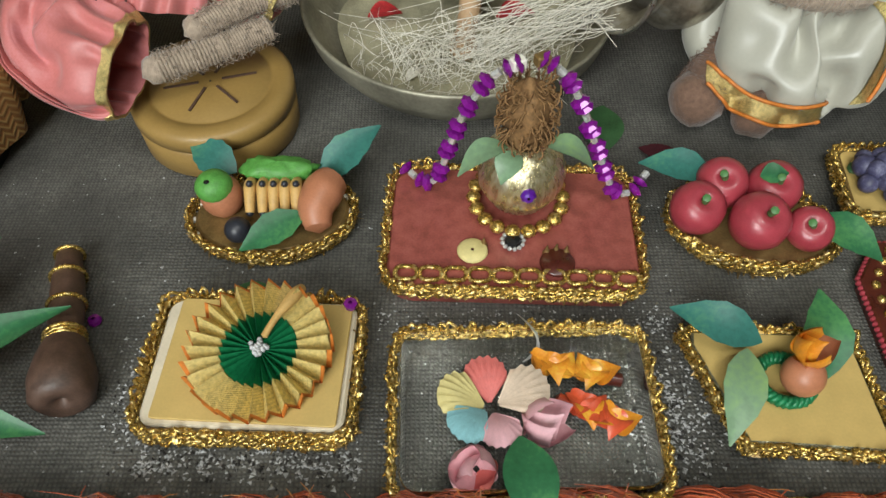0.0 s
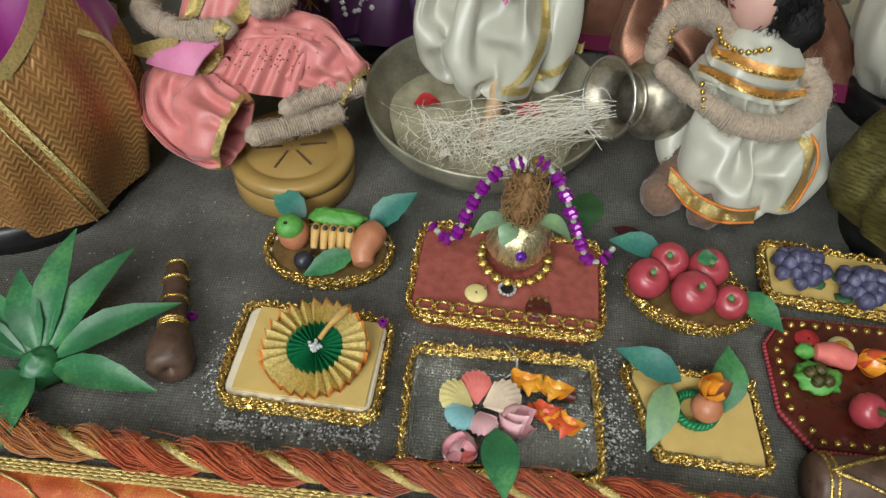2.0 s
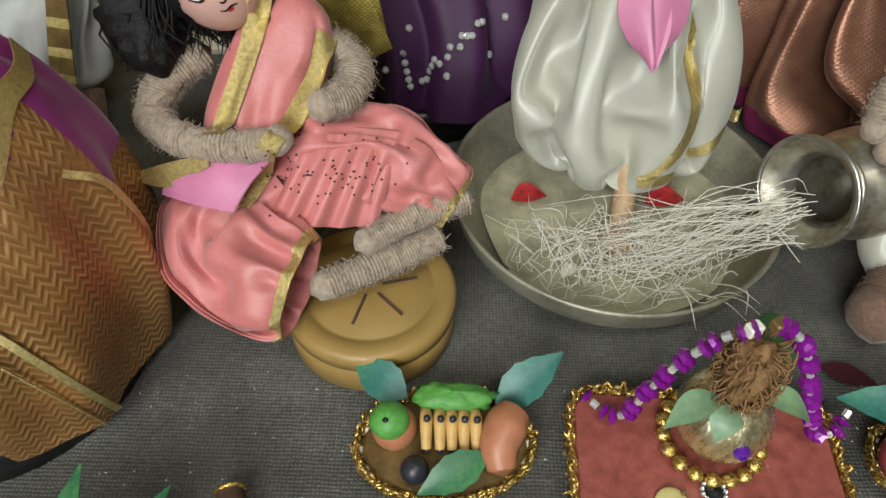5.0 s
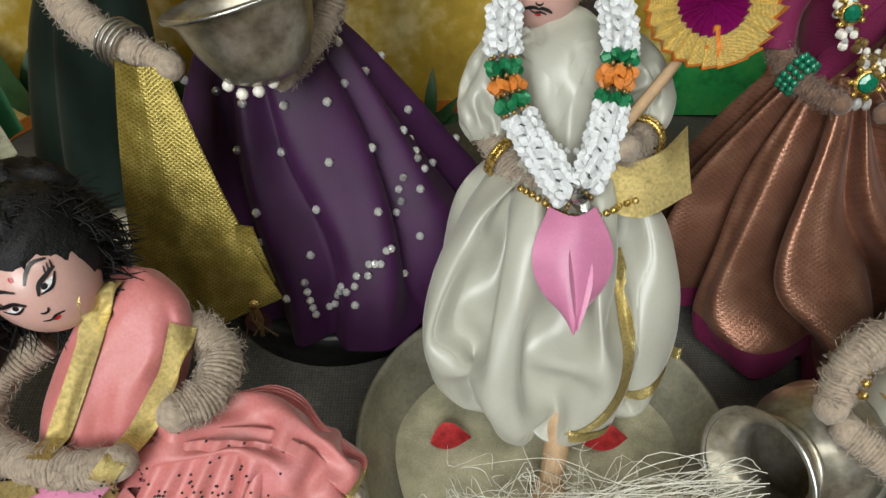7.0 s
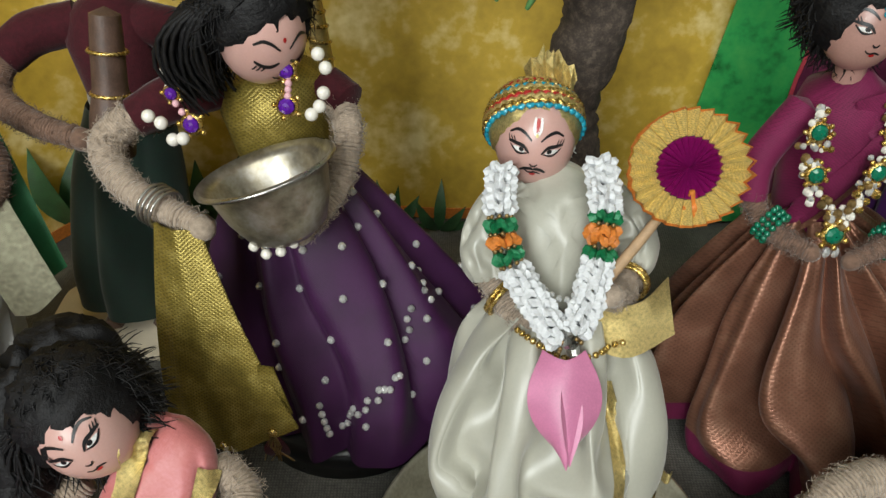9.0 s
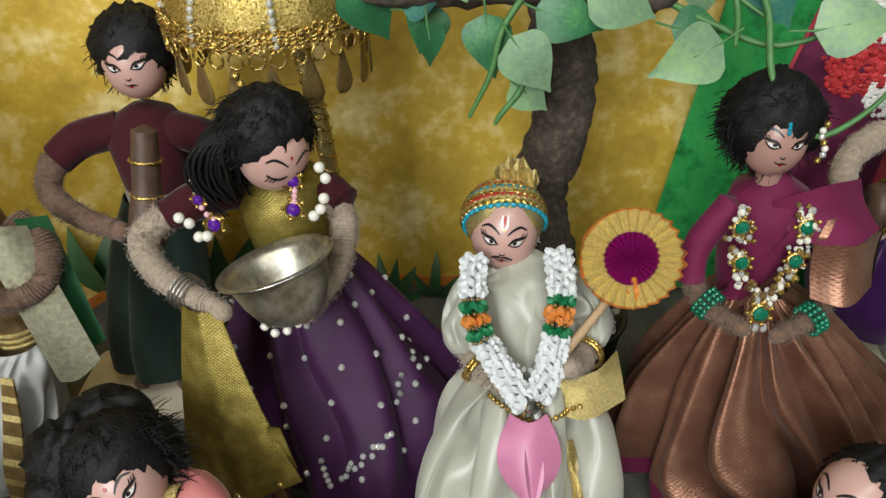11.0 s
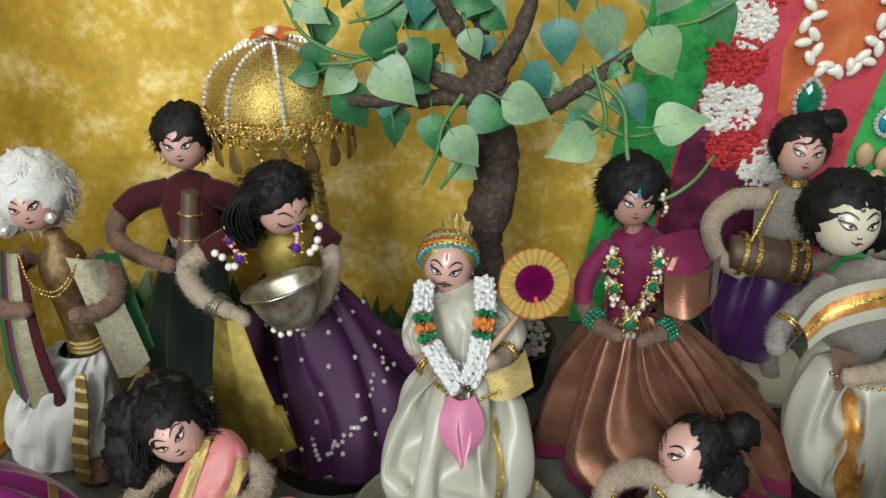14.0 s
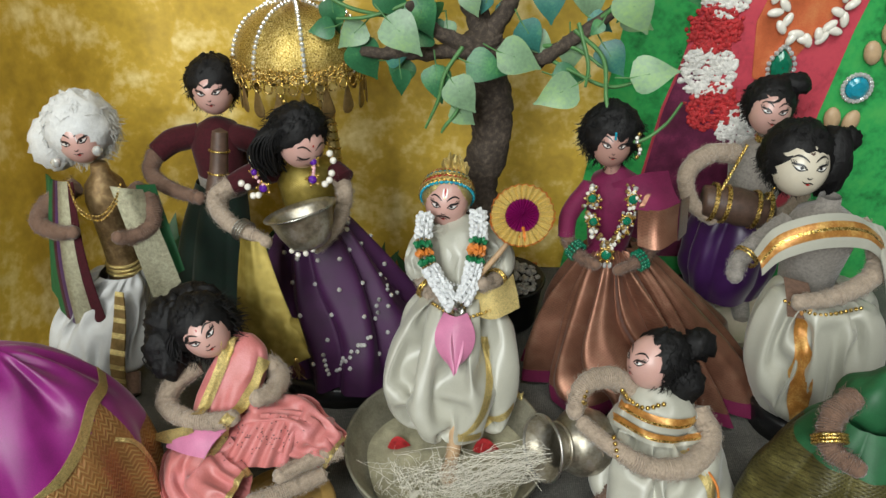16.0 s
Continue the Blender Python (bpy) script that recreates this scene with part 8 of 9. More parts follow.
pf = pleated_fan((0.0475, 0.3185, 0.1405), 0.0188, np.array([[1.0, -0.05, 0.02], [0.05, 0.62, 0.78], [-0.02, -0.78, 0.62]]), M_FANMAGENTA, M_FANGOLD, "hand_fan", "round pleated gold fan with a magenta centre on a stick", (0.0475, 0.3185, 0.1405))
part("stick", Geo().tube(curve([(0.0220, 0.2990, 0.1090), (0.0330, 0.3080, 0.1180), (0.0440, 0.3160, 0.1300)], 8), [0.0020, 0.0018, 0.0015], M_WOOD, 9), pf, "pale wooden stick")
part("knot", Geo().ball((0.0490, 0.3120, 0.1290), (0.0032, 0.0026, 0.0034), M_RIBBONORANGE, 12, 8, bumpy=0.4, freq=600).tube(curve([(0.0480, 0.3125, 0.1360), (0.0490, 0.3120, 0.1300), (0.0520, 0.3105, 0.1260)], 8), [0.001, 0.0016, 0.0012], M_RIBBONORANGE, 7), pf, "frayed orange knot")

gar = thing("flower_garland", "garland of white crepe with green and orange bands", "garland", at=(0.011, 0.30, 0.10))
line = curve([(-0.0125, 0.3250, 0.1345), (-0.0135, 0.3130, 0.1265), (-0.0115, 0.3060, 0.1180), (-0.0050, 0.3000, 0.1090), (0.0030, 0.2935, 0.1010), (0.0110, 0.2870, 0.0955), (0.0180, 0.2930, 0.1030), (0.0215, 0.3000, 0.1130), (0.0235, 0.3060, 0.1220), (0.0250, 0.3130, 0.1300), (0.0240, 0.3250, 0.1370)], 46)
line[:, 0] = 0.0065 + (line[:, 0] - 0.0065) * 0.86
seq = "WWWWWMGMOMGMWWWWWWWWWWMBMWWWWWWWWWGMOOMGWWWWWW"
for i, p in enumerate(line):
    t = unit(line[min(i + 1, 45)] - line[max(i - 1, 0)])
    AA = frame_of(t)[[0, 2, 1]]
    k = seq[i]
    if k == "M":
        g = Geo()
        for a in np.linspace(0, 6.283, 9, endpoint=False):
            g.ball(p + V(0.0036 * math.cos(a), 0.0036 * math.sin(a), 0) @ AA, 0.0008, M_COIN, 6, 4)
        part("bead_ring", g, gar, "ring of tiny metal beads")
        continue
    mt = {"W": M_LACE, "G": M_RIBBONGREEN, "O": M_RIBBONORANGE, "B": M_STEEL}[k]
    n = 26
    rows = []
    for r, h in ((0.0020, -0.0014), (0.0043, -0.0014), (0.0050, 0.0000), (0.0043, 0.0015), (0.0018, 0.0016)):
        rows.append([p + V(r * (1 + (0.16 if j % 2 else -0.10) + 0.10 * math.sin(j * 1.7 + i)) * math.cos(a), r * (1 + (0.16 if j % 2 else -0.10) + 0.10 * math.cos(j * 2.3 + i)) * math.sin(a), h + 0.0009 * math.sin(5 * a + i * 1.7)) @ AA for j, a in enumerate(np.linspace(0, 6.283, n, endpoint=False))])
    part("crepe_ruffle" if k == "W" else "ribbon_ruffle", Geo().grid(np.array(rows), mt, cv=True, smooth=False), gar, {"W": "", "G": "green ruffle", "O": "orange ruffle", "B": "steel bead ball"}[k])
g = Geo()
beads(g, curve([(0.0005, 0.3040, 0.1060), (0.0100, 0.2960, 0.1050), (0.0165, 0.2990, 0.1100)], 14), 0.0011, M_GEM, flatc=True)
thing("stone_chain", "short rhinestone chain across the satin chest", "chain", g, at=(0.008, 0.30, 0.106))


def flower_stone(p, fwd, r, mat, parent, petals=5):
    AX = frame_of(fwd)[[0, 2, 1]]
    p = np.asarray(p, float)
    s = part("setting", Geo().lathe([(0.0002, -0.0006), (r * 1.35, -0.0006), (r * 1.35, 0.0004), (r * 1.05, 0.0008)], M_GOLD, p, 14, axes=AX), parent, "gold setting")
    part("stone", Geo().lathe([(r, 0.0004), (r * 0.95, 0.0012), (r * 0.5, 0.0020), (0.0002, 0.0021)], mat, p, 9, axes=AX, smooth=False), s, "faceted stone")
    for a in np.linspace(0, 6.283, petals, endpoint=False):
        part("petal_bead", Geo().ball(p + V(r * 1.6 * math.cos(a), r * 1.6 * math.sin(a), 0) @ AX, r * 0.35, M_GOLD, 7, 5), s)


nk = thing("stone_necklace", "gold necklace with amethyst stones and pearls", "necklace", at=(-0.087, 0.328, 0.155))
for p, r in (((-0.1060, 0.3240, 0.1520), 0.0026), ((-0.1110, 0.3270, 0.1610), 0.0020), ((-0.0760, 0.3250, 0.1580), 0.0026), ((-0.0755, 0.3285, 0.1680), 0.0024)):
    flower_stone(p, (-0.1, -1, 0.25), r, M_PURPLEGEM, nk)
for p in ((-0.1150, 0.3230, 0.1530), (-0.1190, 0.3245, 0.1545), (-0.1120, 0.3215, 0.1480), (-0.1085, 0.3205, 0.1490), (-0.0665, 0.3265, 0.1570), (-0.0650, 0.3275, 0.1610), (-0.0690, 0.3250, 0.1550), (-0.0640, 0.3300, 0.1680), (-0.0660, 0.3310, 0.1720)):
    part("pearl", Geo().ball(p, 0.0021, M_PEARL, 12, 8), nk)
g = Geo()
beads(g, curve([(-0.112, 0.334, 0.174), (-0.114, 0.332, 0.168), (-0.112, 0.329, 0.162)], 10), 0.0016, M_PEARL)
beads(g, curve([(-0.1110, 0.3265, 0.1610), (-0.1090, 0.3245, 0.1570), (-0.1060, 0.3240, 0.1540)], 8), 0.0012, M_PETALPINK)
beads(g, curve([(-0.0750, 0.3280, 0.1660), (-0.0755, 0.3255, 0.1610)], 8), 0.0012, M_PETALPINK)
part("bead_string", g, nk, "pearl and rose bead string", kind="stuff")
hp = thing("head_jewel", "gold hair ornament with a row of small pearls", "hair ornament", at=(-0.082, 0.338, 0.19))
g = Geo()
beads(g, curve([(-0.0890, 0.3340, 0.1840), (-0.0820, 0.3315, 0.1835), (-0.0745, 0.3335, 0.1850)], 10), 0.0014, M_PEARL)
part("pearl_row", g, hp)
g = Geo()
beads(g, curve([(-0.0945, 0.3450, 0.2010), (-0.0900, 0.3390, 0.1980), (-0.0850, 0.3345, 0.1910), (-0.0825, 0.3325, 0.1860)], 14), 0.0017, M_GOLD)
part("chain", g, hp, "gold chain")
g = Geo()
beads(g, [(-0.0860, 0.2980, 0.1250), (-0.0820, 0.2960, 0.1235), (-0.0780, 0.2965, 0.1240), (-0.0740, 0.2990, 0.1255)], 0.0018, M_PEARL)
thing("pearl_cluster", "small pearls dangling under the steel bowl", "pearls", g, at=(-0.08, 0.297, 0.124), kind="stuff")

nk2 = thing("stone_necklace", "long gold necklace with emerald drops and clear stones", "necklace", at=(0.101, 0.326, 0.13))
for p, r in (((0.0885, 0.3275, 0.1480), 0.0026), ((0.0900, 0.3230, 0.1350), 0.0026), ((0.0985, 0.3150, 0.1170), 0.0030), ((0.1095, 0.3230, 0.1360), 0.0026), ((0.1125, 0.3275, 0.1480), 0.0028)):
    flower_stone(p, (0, -1, 0.3), r, M_GREENGEM, nk2, 7)
rk = random.Random(4)
for side in (0, 1):
    ln = curve([(0.0900, 0.3320, 0.1540), (0.0890, 0.3275, 0.1430), (0.0915, 0.3230, 0.1300), (0.0985, 0.3175, 0.1200)] if side == 0 else [(0.1120, 0.3320, 0.1540), (0.1120, 0.3275, 0.1430), (0.1080, 0.3230, 0.1300), (0.1000, 0.3175, 0.1200)], 26)
    for p in ln:
        for _ in range(3):
            q = p + V(rk.gauss(0, 0.0020), rk.gauss(-0.0008, 0.0008), rk.gauss(0, 0.0012))
            mt = rk.choice((M_GOLD, M_GEM, M_PEARL, M_COIN))
            part("bead", Geo().ball(q, rk.uniform(0.0008, 0.0017), mt, 6, 5, smooth=False), nk2)
for x in (-0.003, 0, 0.003):
    part("drop", Geo().ball((0.0985 + x, 0.3150, 0.1095), (0.0014, 0.0014, 0.0022), M_GEM, 7, 5, smooth=False), nk2, "clear glass drop")
for c, ax0, lb in (((0.0815, 0.3235, 0.1145), (0.01, -0.012, -0.005), "bangle of small green glass beads"), ((0.1195, 0.3170, 0.1125), (0.012, 0.006, 0.004), "bangle of small green glass beads")):
    bg = thing("bead_bangle", lb, "bangle", at=c, group="green bead bangles")
    a3 = unit(ax0)
    u = unit(np.cross(a3, V(0.3, 0.5, 0.9)))
    w = np.cross(a3, u)
    for k in range(3):
        for t in np.linspace(0, 6.283, 14, endpoint=False):
            part("bead", Geo().ball(np.asarray(c) + a3 * (k - 1) * 0.0021 + 0.0056 * (math.cos(t) * u + math.sin(t) * w), 0.0012, M_GREENGEM, 7, 5), bg)
er = thing("ear_ornament", "gold and pearl ear ornament", "earring", at=(0.113, 0.338, 0.178))
for i in range(7):
    part("bead", Geo().ball((0.1130 + 0.0014 * math.sin(i), 0.3365, 0.1710 + i * 0.0024), 0.0013, (M_GOLD, M_GEM, M_PEARL)[i % 3], 7, 5), er)

st = thing("stringed_instrument", "dark wooden stick instrument wound with gold cord", "instrument", at=(-0.147, 0.353, 0.12))
p0, p1 = V(-0.1400, 0.3600, 0.1720), V(-0.1450, 0.3470, 0.1260)
part("body", Geo().tube(curve([p0, (p0 + p1) / 2, p1], 14), [0.0050, 0.0056, 0.0058, 0.0078, 0.0070], M_BROWN, 16), st)
for u in (0.25, 0.55, 0.68):
    g = Geo()
    rings(g, p0 + (p1 - p0) * u, p1 - p0, 0.0062, M_GOLD, 1, w=0.0007)
    part("gold_cord", g, st, "gold cord")
dm = thing("barrel_drum", "dark barrel drum hung on twisted gold cords", "drum", at=(0.200, 0.396, 0.10))
c = V(0.200, 0.396, 0.108)
part("body", Geo().lathe([(0.0004, -0.024), (0.0100, -0.024), (0.0108, -0.022), (0.0135, 0.0), (0.0108, 0.022), (0.0100, 0.024), (0.0004, 0.024)], M_BROWN, c, 30, axes=np.array([[0, 0.1, 0.99], [0.1, 0.99, -0.1], [0.98, -0.1, -0.14]])), dm)
g = Geo()
for x in (-0.018, -0.010, 0.010, 0.018):
    rings(g, c + V(x, -0.1 * x, -0.14 * x), (1, -0.1, -0.14), 0.0132, M_GOLD, 2, 0.0015, 0.0008)
part("cord_winding", g, dm, "gold cord winding", kind="stuff")
for a, b in (((0.184, 0.392, 0.118), (0.204, 0.414, 0.146)), ((0.214, 0.388, 0.112), (0.234, 0.412, 0.136))):
    g = Geo()
    a, b = V(*a), V(*b)
    for k in (0, 1):
        g.tube([a + (b - a) * u + V(math.cos(50 * u + k * 3.14), 0, math.sin(50 * u + k * 3.14)) * 0.0007 for u in np.linspace(0, 1, 60)], 0.0008, M_GOLD, 5)
    part("strap", g, dm, "twisted gold strap")

# plaster blocks under the rear dolls
for x, y, sx, sy, h in ((-0.178, 0.386, 0.095, 0.050, 0.004), (0.213, 0.406, 0.080, 0.060, 0.006)):
    thing("plaster_slab", "low cream plaster slab under the rear dolls", "slab", slab(rounded(x - sx / 2, x + sx / 2, y - sy / 2, y + sy / 2, 0.008, 4), 0.0, h, M_STONECREAM, 0.001), at=(x, y, 0), group="plaster slabs")

# parasol
uc = V(-0.0975, 0.414, 0.2010)
um = thing("parasol", "gold cloth parasol with rhinestone ribs and brass drops", "parasol", at=(-0.080, 0.414, 0))
R, H = 0.0430, 0.0385
prof = [(R * math.cos(e) ** 0.8, H * math.sin(e)) for e in np.linspace(0, 1.54, 14)]
n = 96
rows = [[uc + V(r * (1 - 0.025 * abs(math.sin(4 * t)) ** 4) * math.cos(t), r * (1 - 0.025 * abs(math.sin(4 * t)) ** 4) * math.sin(t), h) for t in np.linspace(0, 2 * math.pi, n, endpoint=False)] for r, h in prof]
P = np.array(rows)
g = Geo().grid(P, M_PARASOL, cv=True)
g.grid((uc + (P - uc) * 0.985)[:, ::-1], M_COIN, cv=True)
canopy = part("canopy", g, um, "glittering gold cloth")
for k in range(8):
    t = 2 * math.pi * (k + 0.35) / 8
    g = Geo()
    for q in resample(np.array([uc + V(r * math.cos(t), r * math.sin(t), h) * 1.012 for r, h in prof]), 0.0030, False):
        g.ball(q, 0.0015, M_GEM, 7, 5, smooth=False)
    part("stone_rib", g, canopy, "row of clear rhinestones")
ring = [(uc[0] + (R + 0.0005) * math.cos(t), uc[1] + (R + 0.0005) * math.sin(t)) for t in np.linspace(0, 6.283, 80, endpoint=False)]
part("gold_band", braid(ring, uc[2] + 0.004, 0.0030, rows=4), um, "wide looped gold braid")
for k in range(34):
    t = 2 * math.pi * k / 34
    b = uc + V((R + 0.0012) * math.cos(t), (R + 0.0012) * math.sin(t), -0.0050)
    part("hoop", Geo().tube([b + V(0.0030 * math.cos(a) * -math.sin(t), 0.0030 * math.cos(a) * math.cos(t), 0.0034 * math.sin(a)) for a in np.linspace(0, 6.283, 12)], 0.0006, M_GOLD, 5, cap=False), um, "gold hoop")
for k in range(17):
    t = 2 * math.pi * (k + 0.3) / 17
    b = uc + V(R * 0.97 * math.cos(t), R * 0.97 * math.sin(t), -0.0080)
    AX = np.array([[-math.sin(t), math.cos(t), 0], [math.cos(t), math.sin(t), 0], [0, 0, 1.0]])
    z = rnd.uniform(-0.002, 0.002)
    prof2 = [(0.0006, 0.0), (0.0016, -0.003), (0.0046, -0.013), (0.0050, -0.0165), (0.0034, -0.0195), (0.0004, -0.0205)]
    g = Geo()
    th = np.linspace(0, 6.283, 12, endpoint=False)
    g.grid(np.array([[b + V(r * math.cos(a), 0.16 * r * math.sin(a), h + z) @ AX for a in th] for r, h in prof2]), M_COIN, cv=True)
    part("drop", g, um, "flat brass drop")
fin = part("finial", Geo().ball(uc + V(0, 0, H + 0.0062), (0.0042, 0.0042, 0.0030), M_PEARL, 14, 9), um, "white bead")
for k in range(5):
    a = k * 1.2566 + 0.3
    part("petal", Geo().leaf(uc + V(0, 0, H + 0.002), uc + V(0.016 * math.cos(a), 0.016 * math.sin(a), H + 0.006), 0.009, (0, 0, 1), M_PETALRED, curl=0.15), fin, "red petal")
g = Geo().tube(curve([uc + V(0.004, 0, 0.040), uc + V(0.012, 0, -0.020), uc + V(0.018, 0, -0.080), uc + V(0.021, 0, -0.201)], 60), 0.0043, M_GOLDSOFT, 12)
pole = curve([uc + V(0.004, 0, 0.040), uc + V(0.012, 0, -0.020), uc + V(0.018, 0, -0.080), uc + V(0.021, 0, -0.201)], 200)
g.tube([p + 0.0044 * V(math.cos(i * 0.9), math.sin(i * 0.9), 0) for i, p in enumerate(pole)], 0.0009, M_GOLD, 5)
part("pole", g, um, "pole wrapped in gold tape")

# tree in a pot
tp = V(0.044, 0.405, 0)
pt = thing("plant_pot", "black round pot filled with grey gravel", "pot", at=tp)
part("pot", Geo().lathe([(0.0004, 0.0), (0.020, 0.0), (0.024, 0.002), (0.0285, 0.036), (0.0300, 0.038), (0.0290, 0.0392), (0.0262, 0.036), (0.0004, 0.035)], M_BLACK, tp, 40), pt)
g = Geo()
for i in range(190):
    a, r = rnd.uniform(0, 6.283), 0.025 * math.sqrt(rnd.random())
    g.ball(tp + V(r * math.cos(a), r * math.sin(a), 0.037 + rnd.uniform(0, 0.003)), (rnd.uniform(0.0015, 0.003), rnd.uniform(0.0015, 0.003), 0.0018), M_GRAVEL, 6, 4, bumpy=0.3, freq=700, smooth=False)
part("gravel", g, pt, "grey gravel", kind="stuff")

tree = thing("miniature_tree", "miniature tree with rough dark bark and ivy leaves", "tree", at=tp + V(0, 0, 0.036))
g = Geo()
g.tube(curve([(0.036, 0.402, 0.034), (0.028, 0.400, 0.080), (0.020, 0.401, 0.115), (0.029, 0.402, 0.150), (0.028, 0.402, 0.180), (0.024, 0.400, 0.205), (0.022, 0.398, 0.224)], 60), [0.0150, 0.0140, 0.0142, 0.0132, 0.0140, 0.0120, 0.0125], M_BARK, 26, wobble=0.16)
part("trunk", g, tree)
BR = [[(0.022, 0.398, 0.216), (0.004, 0.392, 0.222), (-0.012, 0.388, 0.232), (-0.022, 0.384, 0.246)], [(0.022, 0.398, 0.214), (-0.004, 0.392, 0.214), (-0.030, 0.388, 0.214), (-0.052, 0.384, 0.216)],
      [(0.022, 0.398, 0.222), (0.012, 0.396, 0.244), (0.000, 0.392, 0.264), (-0.012, 0.388, 0.285)], [(0.022, 0.398, 0.222), (0.020, 0.402, 0.246), (0.012, 0.406, 0.272)],
      [(0.024, 0.398, 0.222), (0.038, 0.400, 0.242), (0.046, 0.402, 0.266), (0.046, 0.402, 0.290)], [(0.024, 0.398, 0.216), (0.042, 0.392, 0.214), (0.058, 0.386, 0.212), (0.070, 0.382, 0.222), (0.088, 0.380, 0.236), (0.108, 0.378, 0.252)]]
for b in BR:
    q = curve(b, 30)
    q[2:] += np.array([[0.0012 * noise.noise(Vector(p * 160)), 0.0012 * noise.noise(Vector(p * 160 + V(5, 0, 0))), 0.0012 * noise.noise(Vector(p * 160 + V(0, 9, 0)))] for p in q[2:]])
    part("limb", Geo().tube(q, [0.0080, 0.0052, 0.0044, 0.0039, 0.0029], M_BARK, 14, wobble=0.30), tree)


def ivy(c, dirn, size, mat, normal=(0, -1, 0.35)):
    c, d = V(*c), unit(dirn)
    lf = part("leaf", Geo().leaf(c, c + d * size * 0.88, size * 0.70, normal, mat, curl=0.08, heart=True, fold=0.12), tree)
    n = unit(normal)
    part("midrib", Geo().tube([c - d * size * 0.25 + V(0, 0.001, 0.001), c, c + d * size * 0.35 + n * size * 0.05], 0.0005, M_STEM, 5), lf, "pale stalk")


rl = random.Random(21)
LEAVES = [(-0.034, 0.362, 0.243, 0.6, -0.55, 0.034, 1), (0.003, 0.362, 0.208, 0.6, -0.8, 0.030, 1), (0.004, 0.364, 0.190, 0.75, -0.65, 0.022, 1), (-0.006, 0.372, 0.213, 0.15, -1, 0.028, 0), (0.012, 0.368, 0.216, 0.9, -0.25, 0.030, 0),
          (0.078, 0.358, 0.207, -1.0, -0.45, 0.032, 1), (0.030, 0.370, 0.222, 1.0, -0.40, 0.034, 1), (0.098, 0.356, 0.262, 0.6, -1.0, 0.034, 2), (0.106, 0.352, 0.213, 1.0, 0.2, 0.032, 2), (0.060, 0.392, 0.258, 0.1, -1, 0.030, 3), (0.080, 0.396, 0.262, 0.3, -1, 0.036, 1),
          (-0.062, 0.398, 0.262, -0.3, -1, 0.028, 0), (-0.078, 0.392, 0.268, 0.8, -0.5, 0.026, 2), (-0.050, 0.390, 0.232, -0.7, -0.6, 0.026, 2), (-0.058, 0.388, 0.222, 0.5, -0.9, 0.034, 0), (-0.026, 0.394, 0.210, -0.3, -1, 0.026, 0),
          (-0.030, 0.396, 0.272, 0.0, -1, 0.034, 0), (-0.010, 0.394, 0.282, -0.15, -1, 0.034, 3), (0.016, 0.398, 0.292, -0.2, -1, 0.036, 1), (0.060, 0.398, 0.290, 0.3, -1, 0.036, 3), (0.094, 0.392, 0.288, 0.4, -1, 0.032, 2), (0.120, 0.380, 0.285, -0.5, -1, 0.032, 1),
          (0.044, 0.384, 0.236, 0.6, -0.9, 0.026, 3), (0.074, 0.384, 0.228, 0.1, -1, 0.026, 1), (0.092, 0.376, 0.226, 0.6, -0.8, 0.028, 3), (-0.040, 0.384, 0.256, 0.6, -0.7, 0.030, 0), (-0.018, 0.384, 0.250, 0.4, -1, 0.030, 0), (0.064, 0.376, 0.206, 1, -0.1, 0.024, 0),
          (0.100, 0.374, 0.244, 0.9, -0.4, 0.026, 1), (-0.044, 0.400, 0.286, -0.4, -0.9, 0.032, 0), (-0.022, 0.398, 0.300, 0.2, -1, 0.034, 1), (0.036, 0.404, 0.300, 0.5, -0.8, 0.034, 3), (0.070, 0.404, 0.306, 0, -1, 0.034, 1), (-0.066, 0.400, 0.290, 0.4, -0.8, 0.030, 0), (0.110, 0.384, 0.300, 0.2, -1, 0.034, 2),
          (0.132, 0.378, 0.268, 0.5, -0.8, 0.028, 0), (0.050, 0.390, 0.226, 0.9, -0.6, 0.022, 2), (-0.004, 0.398, 0.262, -0.8, -0.5, 0.026, 0), (0.018, 0.404, 0.268, 0.7, -0.7, 0.026, 1), (-0.070, 0.394, 0.246, 0.1, -1, 0.026, 0)]
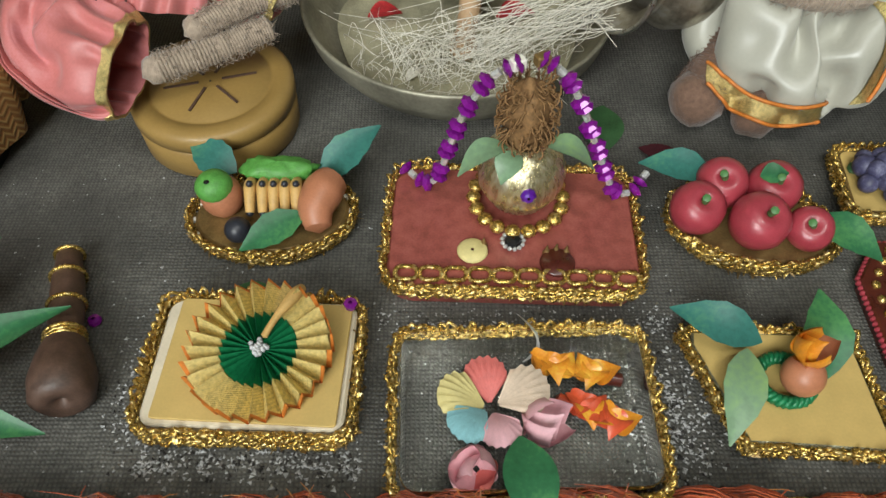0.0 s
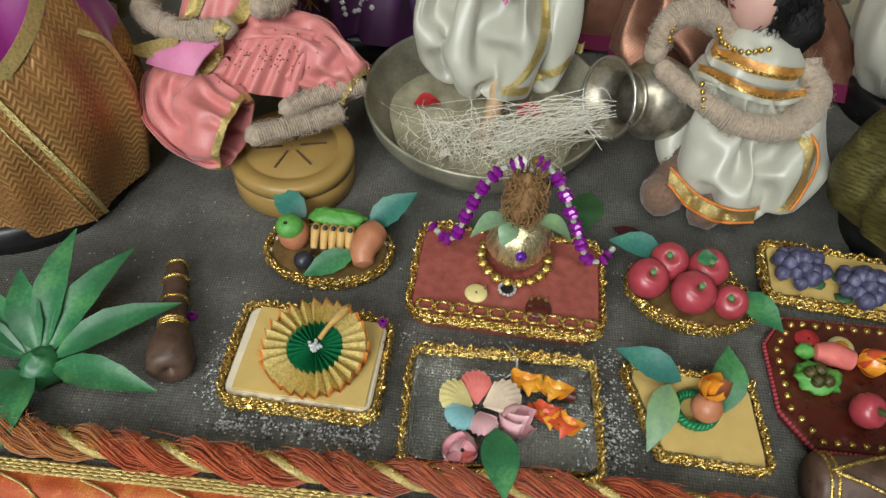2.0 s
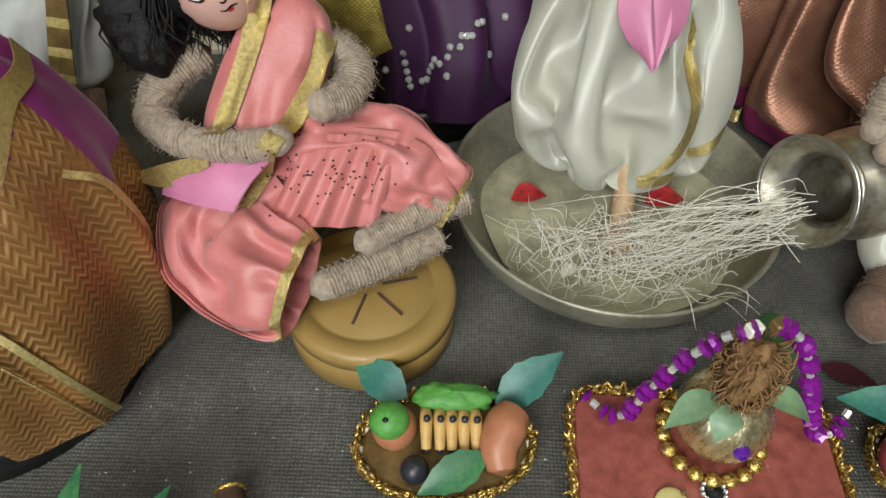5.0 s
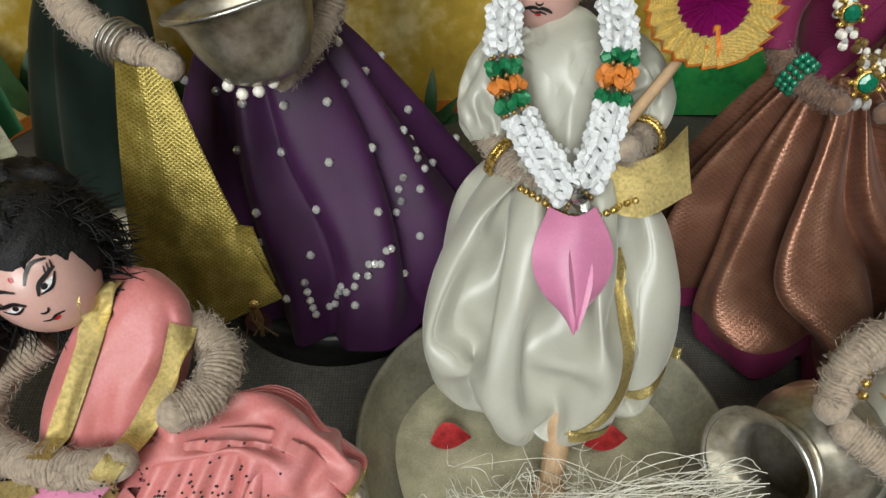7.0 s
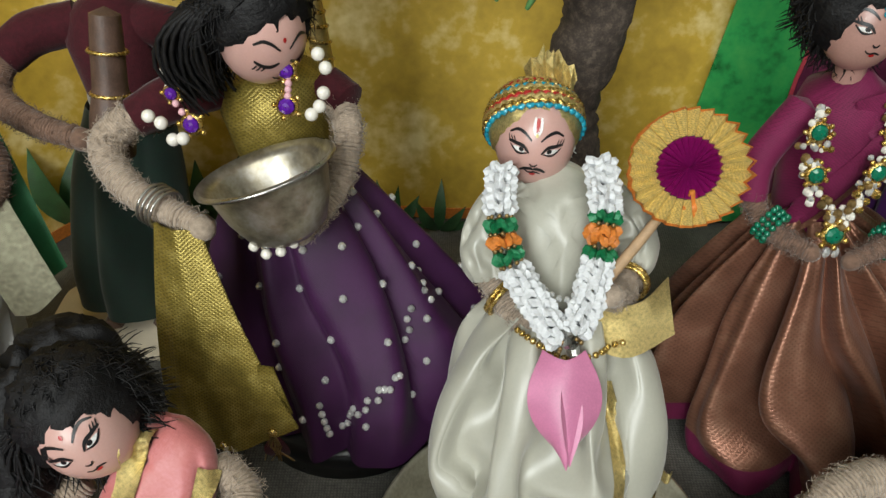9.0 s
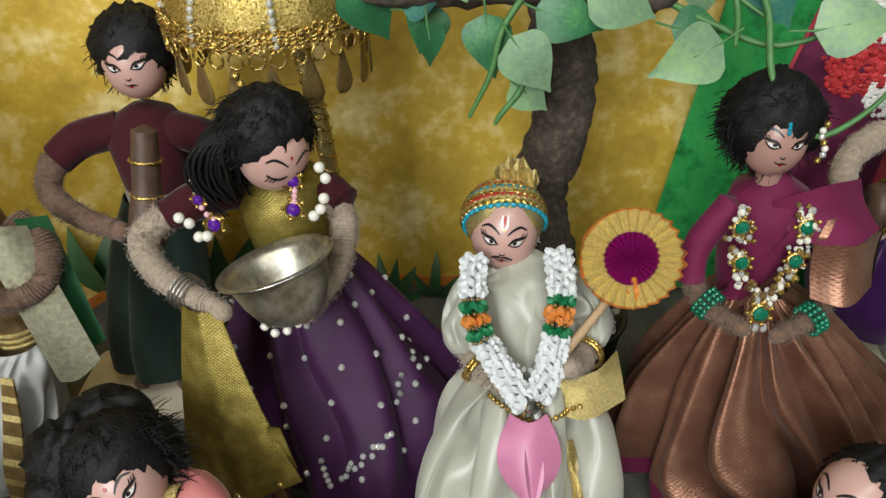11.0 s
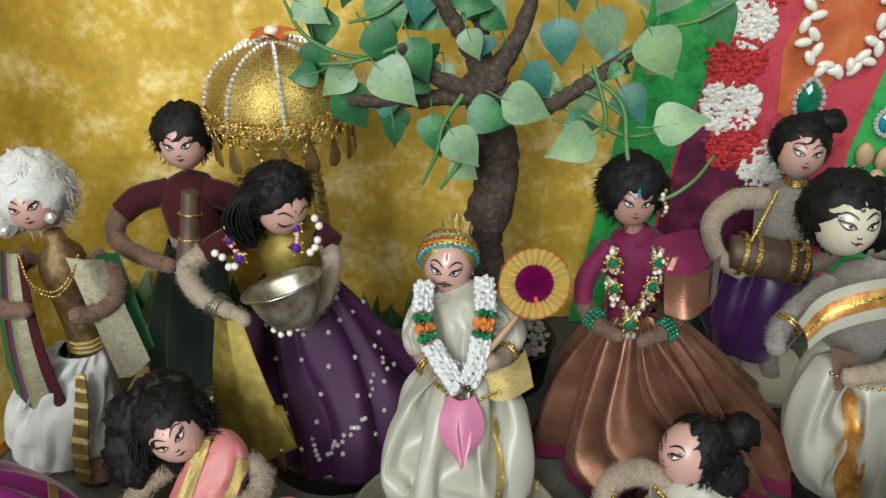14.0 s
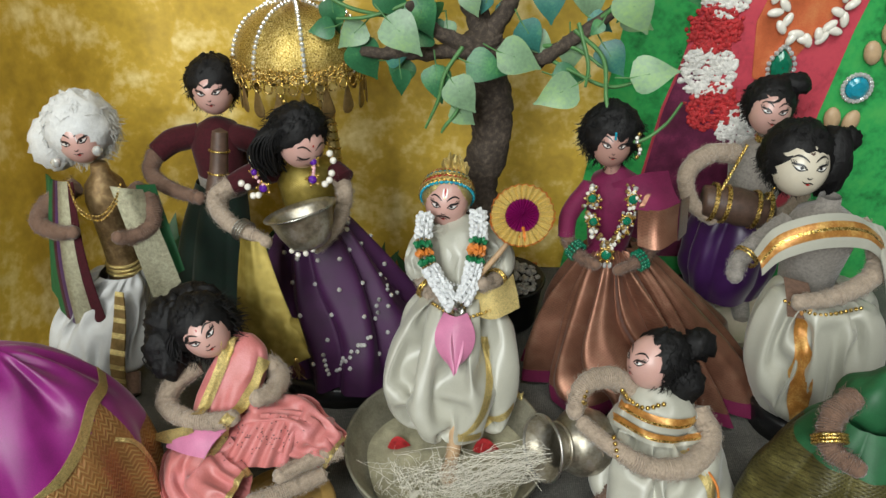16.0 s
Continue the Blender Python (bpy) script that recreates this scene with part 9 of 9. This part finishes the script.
for x, y, z, dx, dz, s, k in LEAVES:
    ivy((x, y, z), (dx, rl.uniform(-0.25, 0.1), dz), s, (M_LEAF, M_LEAFPALE, M_STEM, M_LEAFBLUE)[k] if k != 2 else M_LEAFPALE, (rl.uniform(-0.3, 0.3), -1, rl.uniform(0.2, 0.7)))
for i in range(26):
    b = BR[i % len(BR)]
    q = curve(b, 20)[rl.randrange(8, 20)]
    ivy(q + V(rl.uniform(-0.016, 0.016), rl.uniform(-0.014, 0.010), rl.uniform(-0.010, 0.016)), (rl.uniform(-1, 1), rl.uniform(-0.5, 0.1), rl.uniform(-1, 0.3)), rl.uniform(0.012, 0.021), (M_LEAF, M_LEAF, M_LEAFPALE, M_LEAFBLUE)[i % 4], (rl.uniform(-0.6, 0.6), -1, rl.uniform(0.0, 0.9)))
for pts in ([(0.076, 0.380, 0.232), (0.092, 0.366, 0.220), (0.094, 0.350, 0.200), (0.100, 0.342, 0.186), (0.112, 0.338, 0.180), (0.126, 0.338, 0.190), (0.134, 0.338, 0.204)], [(0.010, 0.370, 0.224), (0.000, 0.364, 0.210), (-0.004, 0.362, 0.194), (-0.012, 0.362, 0.176)],
            [(0.004, 0.364, 0.205), (0.008, 0.362, 0.190), (0.000, 0.360, 0.178), (-0.002, 0.360, 0.174)], [(-0.030, 0.388, 0.236), (-0.056, 0.384, 0.242), (-0.074, 0.386, 0.252), (-0.082, 0.388, 0.268)], [(-0.020, 0.386, 0.246), (-0.046, 0.382, 0.238), (-0.066, 0.384, 0.236)],
            [(0.060, 0.386, 0.214), (0.078, 0.374, 0.208), (0.098, 0.362, 0.204), (0.120, 0.354, 0.214)], [(0.090, 0.378, 0.240), (0.108, 0.372, 0.256), (0.128, 0.372, 0.262), (0.150, 0.372, 0.276)], [(0.014, 0.400, 0.262), (0.010, 0.398, 0.280), (0.014, 0.398, 0.300)], [(0.058, 0.388, 0.220), (0.076, 0.378, 0.222), (0.096, 0.366, 0.212)],
            [(-0.010, 0.390, 0.280), (-0.030, 0.390, 0.262), (-0.050, 0.390, 0.256)], [(0.078, 0.380, 0.236), (0.084, 0.368, 0.216), (0.082, 0.356, 0.206)]):
    part("vine", Geo().tube(curve(pts, 30), [0.0014, 0.0013, 0.0012, 0.0008], M_STEM, 7), tree, "curling green vine")
